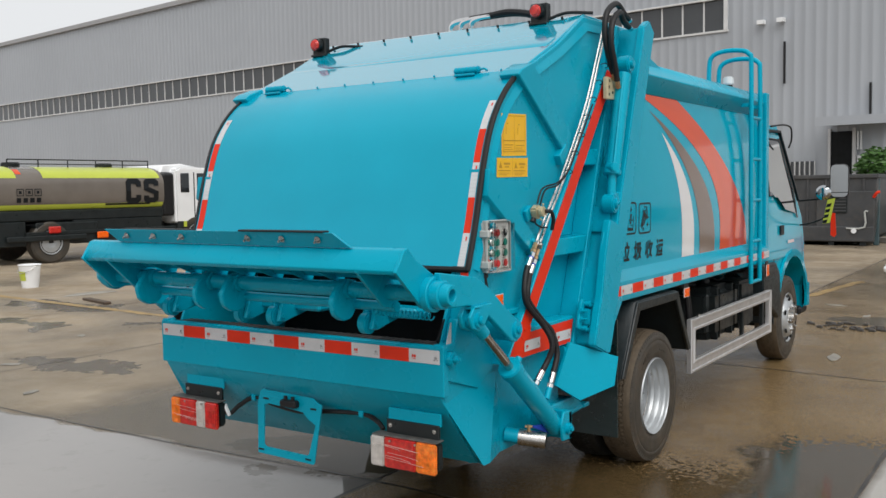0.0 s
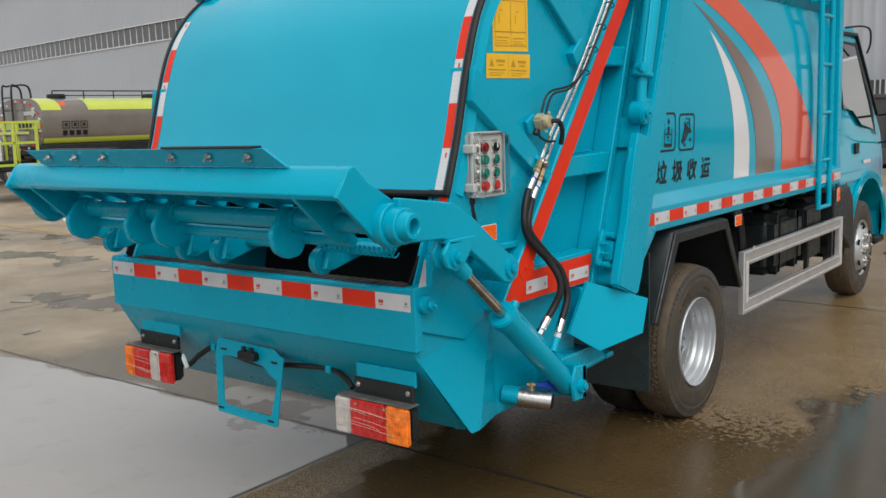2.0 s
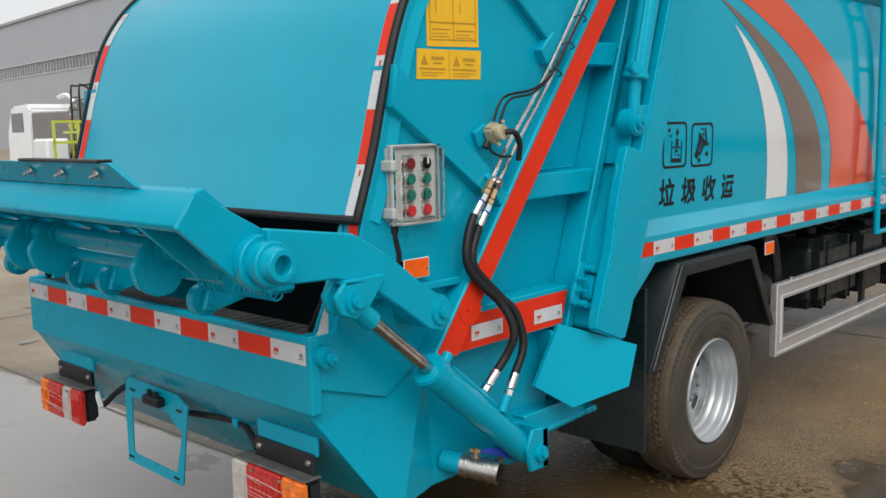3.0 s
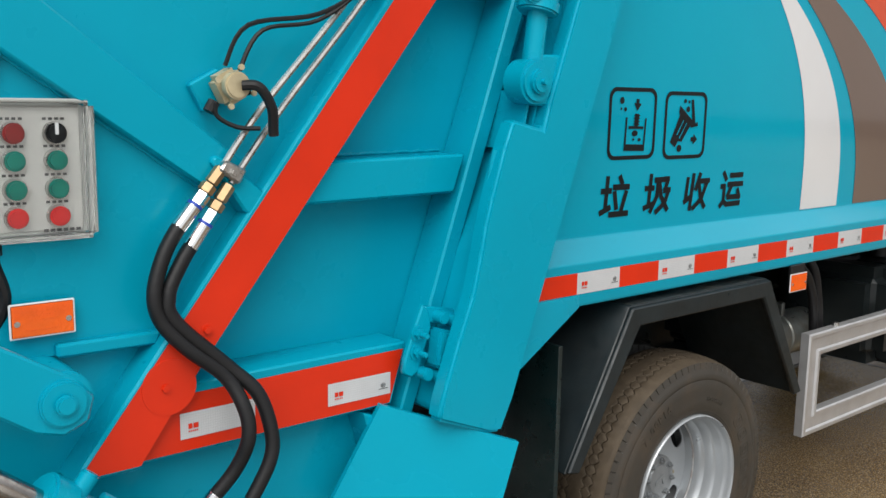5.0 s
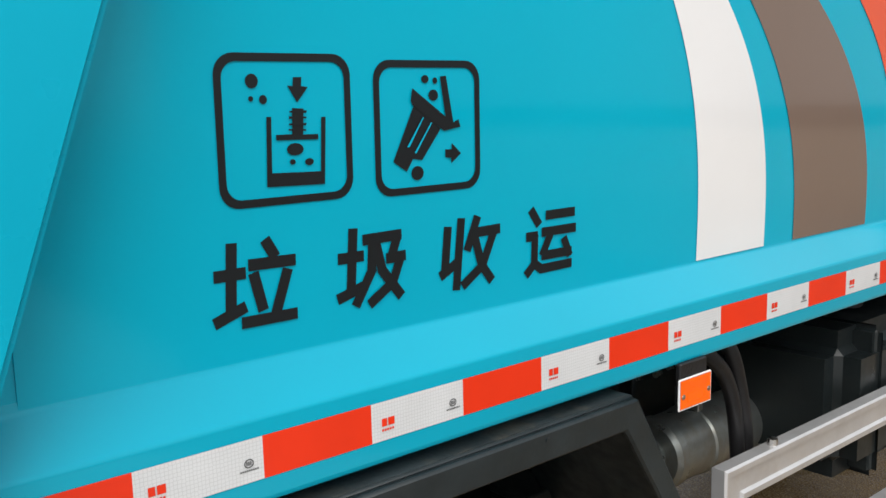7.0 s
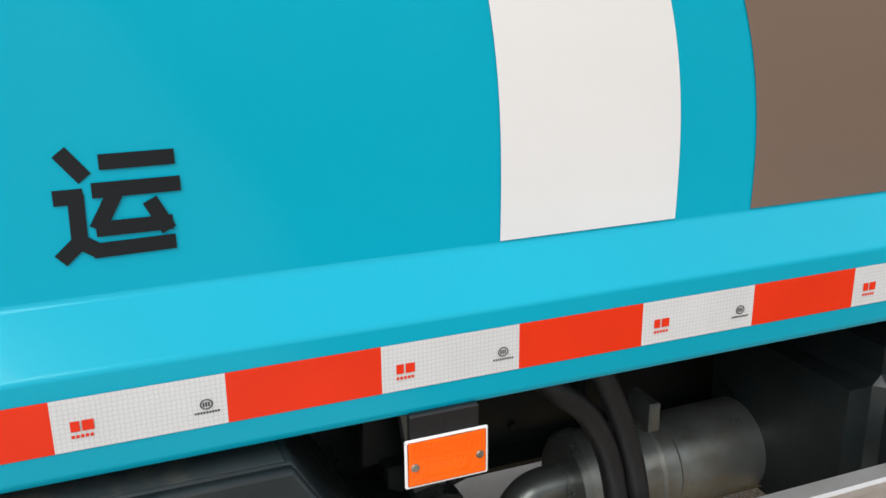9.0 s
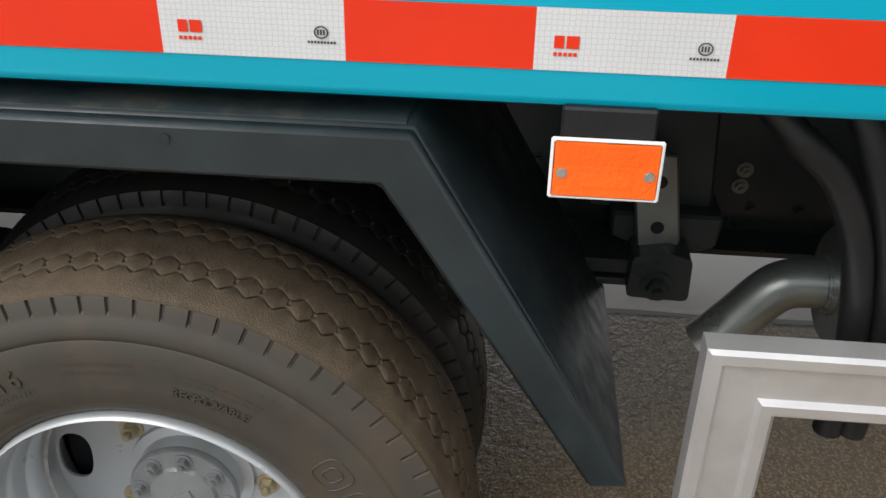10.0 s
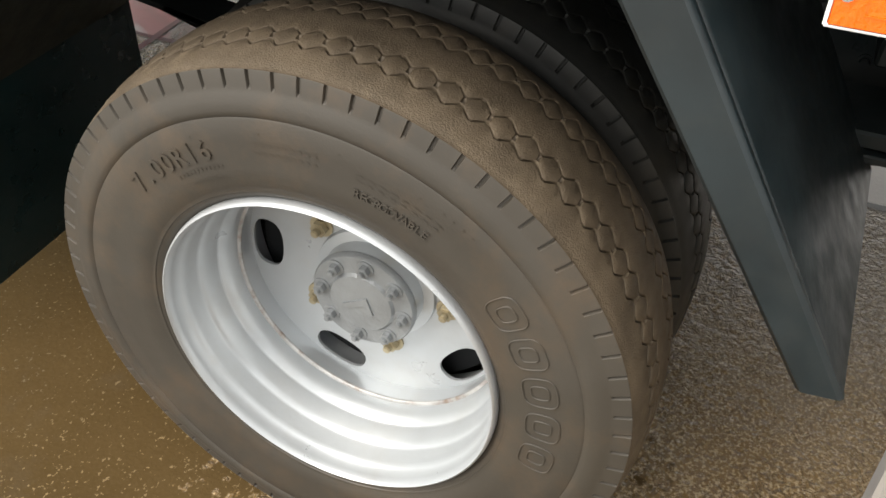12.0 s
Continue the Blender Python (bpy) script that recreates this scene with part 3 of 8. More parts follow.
stripe("white_stripe", stripe_edge(2.461, 0.776, 2.63), stripe_edge(2.674, 1.294, 2.63), 1.80, WHITE_S, "white curved vinyl stripe")
stripe("taupe_stripe", stripe_edge(2.777, 1.252, 2.363), stripe_edge(3.072, 1.749, 2.473), 1.92, TAUPE, "taupe curved vinyl stripe")
stripe("coral_stripe", stripe_edge(3.182, 1.770, 2.88), stripe_edge(3.787, 1.592, 1.91), 2.004, RED_S, "coral red curved vinyl stripe")


def stroke(bm, pts, w, off):
    """A square-ended brush stroke on the body side, along (y, z) points."""
    for k, ((y0, z0), (y1, z1)) in enumerate(zip(pts, pts[1:])):
        d = Vector((y1 - y0, z1 - z0)).normalized()
        a = Vector((y0, z0)) - d * (w * 0.3 if k else 0.0)
        e = Vector((y1, z1))
        n = Vector((-d.y, d.x)) * w / 2
        h = off + 0.0002 * k
        b2 = bmesh.new()
        b2.faces.new([b2.verts.new((side_x(q.y) + h, q.x, q.y)) for q in (a - n, e - n, e + n, a + n)])
        bm = merge(bm, b2)
    return bm


# the four characters, stroke by stroke, in millimetres from the lower left of each
SIGNS = (
    (1.566, (((25, 99), (21, 20)), ((2, 64), (41, 64)), ((0, 12), (40, 26)), ((66, 99), (79, 77)), ((44, 72), (105, 71)), ((50, 63), (61, 18)), ((94, 62), (76, 10)), ((33, 8), (105, 8)))),
    (1.727, (((25, 98), (20, 19)), ((2, 63), (40, 63)), ((0, 14), (38, 25)), ((38, 82), (98, 83)), ((53, 80), (51, 43), (26, 2)), ((57, 80), (67, 41), (97, 4)), ((92, 84), (81, 56)), ((73, 55), (104, 56)), ((97, 58), (83, 24), (46, 1)))),
    (1.887, (((15, 84), (9, 20)), ((1, 19), (30, 34)), ((38, 93), (29, -3)), ((67, 93), (48, 48)), ((60, 71), (109, 72)), ((61, 68), (74, 26), (94, 1)), ((97, 70), (76, 25), (39, 1)))),
    (2.047, (((9, 92), (27, 68)), ((0, 53), (24, 53)), ((18, 55), (17, 14)), ((0, -2), (19, 15)), ((16, 14), (31, 4), (96, 5)), ((39, 81), (101, 81)), ((31, 57), (104, 57)), ((51, 56), (32, 23)), ((31, 23), (95, 23)), ((77, 45), (91, 16)))),
)
for y0, strokes in SIGNS:
    bl = None
    for k, pts in enumerate(strokes):
        bl = stroke(bl, [(y0 + u * 0.001, 1.1265 + v * 0.001) for u, v in pts], 0.0135, 0.0012 + 0.00015 * k)
    part("side_lettering", bl, INK, body, "black character of the body lettering")


def ring_outline(y0, y1, z0, z1, r, n=6):
    out = []
    for cy, cz, a0 in ((y1 - r, z1 - r, 0), (y0 + r, z1 - r, 90), (y0 + r, z0 + r, 180), (y1 - r, z0 + r, 270)):
        for i in range(n + 1):
            a = radians(a0 + 90 * i / n)
            out.append((cy + r * math.cos(a), cz + r * math.sin(a)))
    return out


def icon_ring(y0, y1, z0, z1, w=0.0090, bm=None):
    b2 = bmesh.new()
    o, q = ring_outline(y0, y1, z0, z1, 0.024), ring_outline(y0 + w, y1 - w, z0 + w, z1 - w, 0.018)
    vo = [b2.verts.new((side_x(z) + 0.0016, y, z)) for y, z in o]
    vq = [b2.verts.new((side_x(z) + 0.0016, y, z)) for y, z in q]
    for i in range(len(vo)):
        j = (i + 1) % len(vo)
        b2.faces.new((vo[i], vo[j], vq[j], vq[i]))
    return merge(bm, b2)


def flat(pts, bm=None, off=0.0016):
    b2 = bmesh.new()
    b2.faces.new([b2.verts.new((side_x(z) + off, y - 0.005, z - 0.008)) for y, z in pts])
    b2.normal_update()
    bmesh.ops.triangulate(b2, faces=b2.faces[:])
    return merge(bm, b2)


def blob(cy, cz, ry, rz, bm=None):
    return flat([(cy + ry * math.cos(i * math.pi / 6), cz + rz * math.sin(i * math.pi / 6)) for i in range(12)], bm)


# two pictograms: refuse pressed down in a bin, and a bin tipped over
part("pictogram_frame", icon_ring(1.580, 1.754, 1.262, 1.429), INK, body, "black rounded pictogram frame")
part("pictogram_frame", icon_ring(1.787, 1.959, 1.258, 1.423), INK, body, "black rounded pictogram frame")
part("pictogram_refuse", blob(1.6300, 1.4070, 0.0080, 0.0080), INK, body)
part("pictogram_refuse", blob(1.6280, 1.3880, 0.0030, 0.0030), INK, body)
part("pictogram_refuse", blob(1.6430, 1.3870, 0.0050, 0.0050), INK, body)
part("pictogram_arrow", flat([(1.6820, 1.4110), (1.6930, 1.4110), (1.6920, 1.4010), (1.7010, 1.4000), (1.6860, 1.3830), (1.6740, 1.4020), (1.6810, 1.4010)]), INK, body)
part("pictogram_press", flat([(1.6790, 1.3770), (1.6940, 1.3760), (1.6920, 1.3470), (1.7120, 1.3470), (1.7120, 1.3410), (1.6570, 1.3420), (1.6570, 1.3480), (1.6780, 1.3480)], off=0.0016), INK, body)
part("press_thread", flat([(1.6750, 1.3740), (1.6980, 1.3740), (1.6970, 1.3710), (1.6750, 1.3720)], off=0.0022), INK, body)
part("press_thread", flat([(1.6740, 1.3680), (1.6970, 1.3670), (1.6970, 1.3650), (1.6740, 1.3650)], off=0.0022), INK, body)
part("press_thread", flat([(1.6740, 1.3600), (1.6970, 1.3600), (1.6960, 1.3570), (1.6740, 1.3580)], off=0.0022), INK, body)
part("press_thread", flat([(1.6730, 1.3540), (1.6960, 1.3530), (1.6960, 1.3510), (1.6730, 1.3520)], off=0.0022), INK, body)
part("pictogram_refuse", blob(1.6810, 1.3310, 0.0110, 0.0070), INK, body)
part("pictogram_refuse", blob(1.6770, 1.3170, 0.0040, 0.0030), INK, body)
part("pictogram_refuse", blob(1.6990, 1.3160, 0.0060, 0.0040), INK, body)
part("pictogram_bin", flat([(1.6460, 1.3680), (1.6520, 1.3680), (1.6500, 1.3060), (1.7140, 1.3040), (1.7170, 1.3660), (1.7230, 1.3660), (1.7190, 1.2890), (1.6430, 1.2910)], off=0.0016), INK, body)
part("pictogram_refuse", blob(1.8720, 1.4080, 0.0060, 0.0050), INK, body)
part("pictogram_refuse", blob(1.8880, 1.4060, 0.0040, 0.0040), INK, body)
part("pictogram_refuse", blob(1.8850, 1.3880, 0.0080, 0.0070), INK, body)
part("pictogram_lid", flat([(1.8960, 1.4110), (1.9060, 1.4120), (1.9170, 1.3530), (1.9260, 1.3570), (1.9290, 1.3470), (1.9010, 1.3430), (1.8500, 1.3770), (1.8480, 1.3820), (1.8510, 1.3970), (1.9040, 1.3610)], off=0.0022), INK, body)
part("pictogram_bin", flat([(1.8540, 1.3780), (1.8960, 1.3460), (1.8650, 1.3080), (1.8500, 1.3100), (1.8400, 1.2950), (1.8190, 1.3080)]), INK, body)
part("pictogram_wheel", blob(1.8570, 1.2920, 0.0100, 0.0090), INK, body)
part("pictogram_arrow", flat([(1.9030, 1.3190), (1.9140, 1.3190), (1.9140, 1.3270), (1.9300, 1.3130), (1.9130, 1.3010), (1.9130, 1.3080), (1.9030, 1.3090)]), INK, body)
part("pictogram_gap", flat([(1.8660, 1.3610), (1.8680, 1.3610), (1.8440, 1.3250), (1.8400, 1.3250)], off=0.0030), TEAL_S, body)
part("pictogram_gap", flat([(1.8790, 1.3540), (1.8810, 1.3540), (1.8540, 1.3160), (1.8520, 1.3180)], off=0.0030), TEAL_S, body)

# reflective strips with their tiny red mark and print, as one film


def strip(parent, material, a, b, c, d, lift=0.0012, marks=True):
    """A reflective strip over the quad a, b, c, d (lower left, lower right, upper right, upper left, as seen from outside)."""
    a, b, c, d = (Vector(q) for q in (a, b, c, d))
    n = (b - a).cross(d - a).normalized()
    pt = lambda u, v, h: (a * (1 - u) + b * u) * (1 - v) + (d * (1 - u) + c * u) * v + n * h
    b2 = sheet(lambda u, v: pt(u, v, lift), (0, 1), (0, 1))
    ob = part("reflective_strip", b2, material, parent, "white reflective strip" if material is WHITE_T else "red reflective strip")
    return ob, pt


def print_marks(parent, pt, lift=0.0022):
    b2 = None
    for u0, u1, v0, v1 in ((0.100, 0.152, 0.37, 0.57), (0.164, 0.230, 0.37, 0.57)):
        b2 = sheet(lambda u, v: pt(u0 + (u1 - u0) * u, v0 + (v1 - v0) * v, lift), (0, 1), (0, 1), b2)
    part("maker_mark", b2, RED_T, parent, "small red mark")
    b2 = None
    for k in range(5):
        b2 = sheet(lambda u, v: pt(0.100 + 0.026 * k + 0.018 * u, 0.245 + 0.06 * v, lift), (0, 1), (0, 1), b2)
    part("maker_print", b2, RED_T, parent, "row of tiny red print")
    b2 = bmesh.new()
    ring = [[b2.verts.new(pt(0.875 + 0.040 * q * math.cos(math.pi * i / 8), 0.455 + 0.105 * q * math.sin(math.pi * i / 8), lift)) for i in range(16)] for q in (1.0, 0.78)]
    for i in range(16):
        j = (i + 1) % 16
        b2.faces.new((ring[0][i], ring[0][j], ring[1][j], ring[1][i]))
    for k in range(3):
        b2 = sheet(lambda u, v: pt(0.853 + 0.016 * k + 0.010 * u, 0.41 + 0.09 * v, lift), (0, 1), (0, 1), b2)
    for k in range(9):
        b2 = sheet(lambda u, v: pt(0.800 + 0.0175 * k + 0.012 * u, 0.275 + 0.04 * v, lift), (0, 1), (0, 1), b2)
    part("approval_print", b2, CONT, parent, "small grey print")


i = 0
pitch = 0.1449
y = 1.4435 - pitch
while y < 4.10:
    y0, y1 = max(y, 1.292 if i == 0 else y), min(y + pitch, 4.20)
    m = RED_T if i % 2 == 0 else WHITE_T
    lowshift = 0.0
    ob, pt = strip(truck, m, (0.891, y0 + lowshift, 0.972), (0.891, y1, 0.972), (0.891, y1, 1.0205), (0.891, y0, 1.0205))
    if m is WHITE_T:
        print_marks(ob, pt)
    y += pitch
    i += 1

# slanted posts at the rear of the body, with their stepped feet
for s in (1, -1):
    edge = lambda z: 1.269 + (z - 1.0) * 0.360
    prof = [(1.130, 0.739), (1.165, 0.735), (edge(0.80), 0.80), (edge(2.28), 2.282), (1.665, 2.335), (1.598, 2.300), (1.272, 1.389), (1.258, 1.340), (1.174, 1.359), (1.152, 1.306),
            (1.122, 1.210), (1.108, 1.160), (1.097, 1.104), (1.078, 1.025), (1.046, 0.944), (1.017, 0.863), (1.002, 0.815), (1.000, 0.792)]
    part("body_post", prism(prof, *sorted((s * 0.915, s * 0.955)), 'x', 0.007, 3), TEAL, truck)
    core = [(1.135, 0.745), (edge(0.80) - 0.008, 0.80), (edge(2.28) - 0.008, 2.27), (1.610, 2.295), (1.322, 1.50), (1.215, 1.25), (1.132, 1.10), (1.035, 0.800), (1.040, 0.785)]
    part("post_core", prism(core, *sorted((s * 0.74, s * 0.916)), 'x', 0.003), TEAL, truck)
    part("corner_panel", prism([(edge(1.02) - 0.03, 1.02), (1.37, 1.02), (1.37, 1.36), (edge(1.36) - 0.03, 1.36)], *sorted((s * 0.79, s * 0.837)), 'x'), TEAL_S, truck)
    for y0 in (1.222, 1.246):
        part("eye_web", prism([(y0 - 0.004, 1.300), (y0 + 0.022, 1.415), (y0 + 0.028, 1.415), (y0 + 0.002, 1.300)], *sorted((s * 0.82, s * 0.925)), 'x'), TEAL, truck)
    # folded panel that joins the post to the sill
    fold = ((0.8925, 1.452, 0.942), (0.8925, 1.452, 0.970), (0.900, 1.300, 0.972), (0.953, 1.200, 0.950), (0.953, 1.175, 0.845), (0.953, 1.200, 0.848))
    b = bmesh.new()
    fr = [b.verts.new((s * x, y, z)) for x, y, z in fold]
    bk = [b.verts.new((s * (x - 0.035), y, z)) for x, y, z in fold]
    b.faces.new(fr)
    b.faces.new(bk[::-1])
    for i in range(len(fold)):
        j = (i + 1) % len(fold)
        b.faces.new((fr[i], bk[i], bk[j], fr[j]))
    bmesh.ops.triangulate(b, faces=[f for f in b.faces if len(f.verts) > 4])
    part("sill_corner", b, TEAL, truck, angle=40)
    shell = ((0.862, 0.930, 0.815), (0.988, 1.180, 0.720), (0.988, 1.133, 0.593), (0.908, 0.937, 0.554), (0.845, 0.825, 0.635))
    b = bmesh.new()
    fr = [b.verts.new((s * x, y, z)) for x, y, z in shell]
    bk = [b.verts.new((s * (x - 0.014), y + 0.004, z)) for x, y, z in shell]
    for vs in (fr, bk[::-1]):
        fc = b.faces.new(vs)
    for i in range(5):
        j = (i + 1) % 5
        b.faces.new((fr[i], bk[i], bk[j], fr[j]))
    bmesh.ops.triangulate(b, faces=[fc for fc in b.faces if len(fc.verts) > 4])
    part("post_foot", b, TEAL, truck, angle=60)
    part("foot_web", prism([(0.90, 0.80), (1.14, 0.71), (1.11, 0.61), (0.95, 0.62)], *sorted((s * 0.78, s * 0.850)), 'x', 0.003), TEAL, truck)
    part("post_gusset", prism([(1.72, 2.28), (2.30, 2.13), (1.62, 2.0)], *sorted((s * 0.80, s * 0.815)), 'x'), TEAL, truck)

# lifting cylinder between tailgate and post
for s in (1, -1):
    X = s * 0.925
    cy = part("lift_cylinder", cyl((X, 1.262, 1.575), (X, 1.405, 2.05), 0.036, bevel=0.006), TEAL, truck)
    b = cyl((X, 1.244, 1.43), (X, 1.262, 1.575), 0.021)
    part("cylinder_rod", b, TEAL, cy)
    b = cyl((X - 0.03, 1.238, 1.432), (X + 0.03, 1.238, 1.432), 0.044, seg=28, bevel=0.006)
    b = cyl((X - 0.04, 1.238, 1.432), (X + 0.042, 1.238, 1.432), 0.024, seg=20, bevel=0.004, bm=b)
    b = cyl((X, 1.238, 1.432), (X + s * 0.052, 1.238, 1.432), 0.006, seg=8, bm=b)
    b = prism([(1.25, 1.385), (1.305, 1.388), (1.312, 1.486), (1.25, 1.485)], X - 0.02, X + 0.02, 'x', 0.004, bm=b)
    part("cylinder_eye", b, TEAL, cy)
    b = cyl((X - 0.03, 1.425, 2.095), (X + 0.03, 1.425, 2.095), 0.042, seg=28, bevel=0.006)
    b = cyl((X - 0.035, 1.425, 2.095), (X + 0.045, 1.425, 2.095), 0.02, seg=18, bevel=0.004, bm=b)
    b = cyl((X - 0.015, 1.250, 1.60), (X + 0.03, 1.225, 1.60), 0.02, seg=14, bevel=0.004, bm=b)
    b = cyl((X + s * 0.02, 1.236, 1.60), (X + s * 0.012, 1.37, 2.03), 0.009, seg=8, bm=b)
    b = cyl((X, 1.258, 1.565), (X, 1.2645, 1.59), 0.042, bevel=0.004, bm=b)
    part("cylinder_head", b, TEAL, cy)
part("post_bolt", cyl((0.872, 1.85, 2.25), (0.888, 1.85, 2.25), 0.022, seg=18, bevel=0.004), TEAL, truck)
# lock between tailgate and body
lk = part("tailgate_lock", prism([(1.012, 1.006), (1.028, 0.988), (1.034, 0.958), (1.002, 0.872), (0.985, 0.864), (0.966, 0.876), (0.970, 0.902), (0.992, 0.960)], 0.872, 0.886, 'x', 0.003), TEAL, truck, "teal tailgate lock")
for y, z in ((0.999, 0.950), (0.996, 0.914)):
    part("lock_nut", hexnut((0.886, y, z), (1, 0, 0), 0.011, 0.012, None, 0.020), TEAL, lk)
part("lock_barrel", prism([(1.038, 0.958), (1.082, 0.944), (1.064, 0.872), (1.030, 0.880)], 0.872, 0.910, 'x', 0.006, 2), TEAL, lk)
part("lock_plate", prism([(1.020, 1.000), (1.098, 0.984), (1.094, 0.952), (1.030, 0.966)], 0.866, 0.882, 'x', 0.003), TEAL, lk)
for y, z in ((1.050, 0.977), (1.082, 0.965), (1.012, 0.870), (1.044, 0.858)):
    part("lock_roller", cyl((0.880, y, z), (0.908, y, z), 0.0125, seg=16, bevel=0.002), TEAL, lk)
part("lock_rod", cyl((0.925, 1.085, 0.99), (0.930, 1.150, 1.30), 0.006, seg=8), TEAL, truck)

# ---------- tailgate ----------
COVER = [Vector((p.x, 0, p.z)) for p in smooth_path([(0.146, 0, 1.212), (0.205, 0, 1.375), (0.258, 0, 1.565), (0.320, 0, 1.735), (0.397, 0, 1.850), (0.483, 0, 1.932), (0.588, 0, 2.000)], 6)]
TOPS = [(0.585, 2.000), (0.905, 2.152), (1.195, 2.310)]


def cover_at(s):
    """The point and outward direction at the length s along the cover's side view."""
    run = 0.0
    for a, b in zip(COVER, COVER[1:]):
        d = (b - a).length
        if s <= run + d or b is COVER[-1]:
            p = a + (b - a) * ((s - run) / d)
            t = (b - a).normalized()
            return Vector((p.x, p.z)), Vector((-t.z, t.x))
        run += d


COVER_LEN = sum((b - a).length for a, b in zip(COVER, COVER[1:]))


def cover_pt(x, s, lift):
    p, n = cover_at(s)
    return (x, p.x + n.x * lift, p.y + n.y * lift)


b = prism([(p.x, p.z) for p in COVER] + [(p.x + 0.02, p.z - 0.012) for p in COVER[::-1]], -0.738, 0.812, 'x')
cover = part("rear_cover", b, COVER_P, truck, "smooth teal curved rear cover", angle=30)
for side in (1, -1):
    joints = (0.004, 0.137, 0.280, 0.421, 0.563, 0.706)
    for k, (s0, s1) in enumerate(zip(joints, joints[1:])):
        x0, x1 = (0.772, 0.803) if side > 0 else (-0.729, -0.692)
        b2 = sheet(lambda u, v: cover_pt(x0 + (x1 - x0) * u, s0 + (s1 - s0) * v, 0.0016), (0, 1), spread(0, 1, 6))
        m = WHITE_T if k % 2 == 0 else RED_T
        ob = part("reflective_strip", b2, m, cover, "white reflective strip" if m is WHITE_T else "red reflective strip")
        if m is WHITE_T:
            xm = x0 + 0.016
            b3 = sheet(lambda u, v: cover_pt(xm + 0.006 * u, s1 - 0.030 + 0.016 * v, 0.0030), (0, 1), (0, 1))
            part("maker_mark", b3, RED_T, ob)
    xs = 0.822 if side > 0 else -0.745
    seal = [cover_pt(xs, COVER_LEN * t, 0.003) for t in spread(0, 1, 14)]
    part("rubber_seal", tube([(xs - side * 0.07, 0.146, 1.205), (xs - side * 0.010, 0.145, 1.205)] + seal, 0.012 if side > 0 else 0.007, 8, 3), RUBBER_B, cover, "black rubber edge seal")
    hx = -0.575 if side < 0 else 0.550
    b = cyl((hx - 0.062, 0.590, 2.018), (hx + 0.062, 0.590, 2.018), 0.014, seg=14, bevel=0.002)
    b = tube([(hx + 0.06, 0.590, 2.016), (hx + 0.085, 0.592, 2.020), (hx + 0.10, 0.59, 2.010)], 0.005, 6, 3, b)
    for q in range(7):
        b = cyl((hx - 0.055 + q * 0.018, 0.590, 2.018), (hx - 0.053 + q * 0.018, 0.590, 2.018), 0.0165, seg=12, bm=b)
    b = box(hx - 0.05, hx + 0.05, 0.560, 0.575, 1.992, 2.002, 0.002, bm=b)
    part("cover_hinge", b, TEAL, cover, "coiled teal hinge spring")
part("rubber_seal", tube([(-0.68, 0.146, 1.204), (0.04, 0.140, 1.203), (0.76, 0.146, 1.204)], 0.011, 8, 3), RUBBER_B, cover, "black rubber edge seal")
for q in range(9):
    part("hinge_rivet", cyl((-0.64 + q * 0.17, 0.590, 2.004), (-0.64 + q * 0.17, 0.586, 2.010), 0.0045, seg=8), TEAL, cover)

# roof plates of the tailgate, with a pressed fold
prof = TOPS + [(1.215, 2.318), (1.76, 2.318), (1.76, 2.295), (1.20, 2.288), (0.915, 2.132), (0.590, 1.978)]
hood = part("tailgate_roof", prism(prof, -0.755, 0.81, 'x', 0.004), HOOD_P, truck, "slightly dented teal roof plate")
b = prism([(0.86, 2.1312), (0.905, 2.1575), (0.95, 2.1815), (0.95, 2.1750), (0.86, 2.1280)], -0.735, 0.79, 'x', 0.001)
part("pressed_fold", b, HOOD_P, hood)
for q in range(9):
    part("roof_rivet", cyl((-0.68 + q * 0.175, 1.165, 2.296), (-0.68 + q * 0.175, 1.160, 2.309), 0.006, seg=8), RUBBER_B, hood)

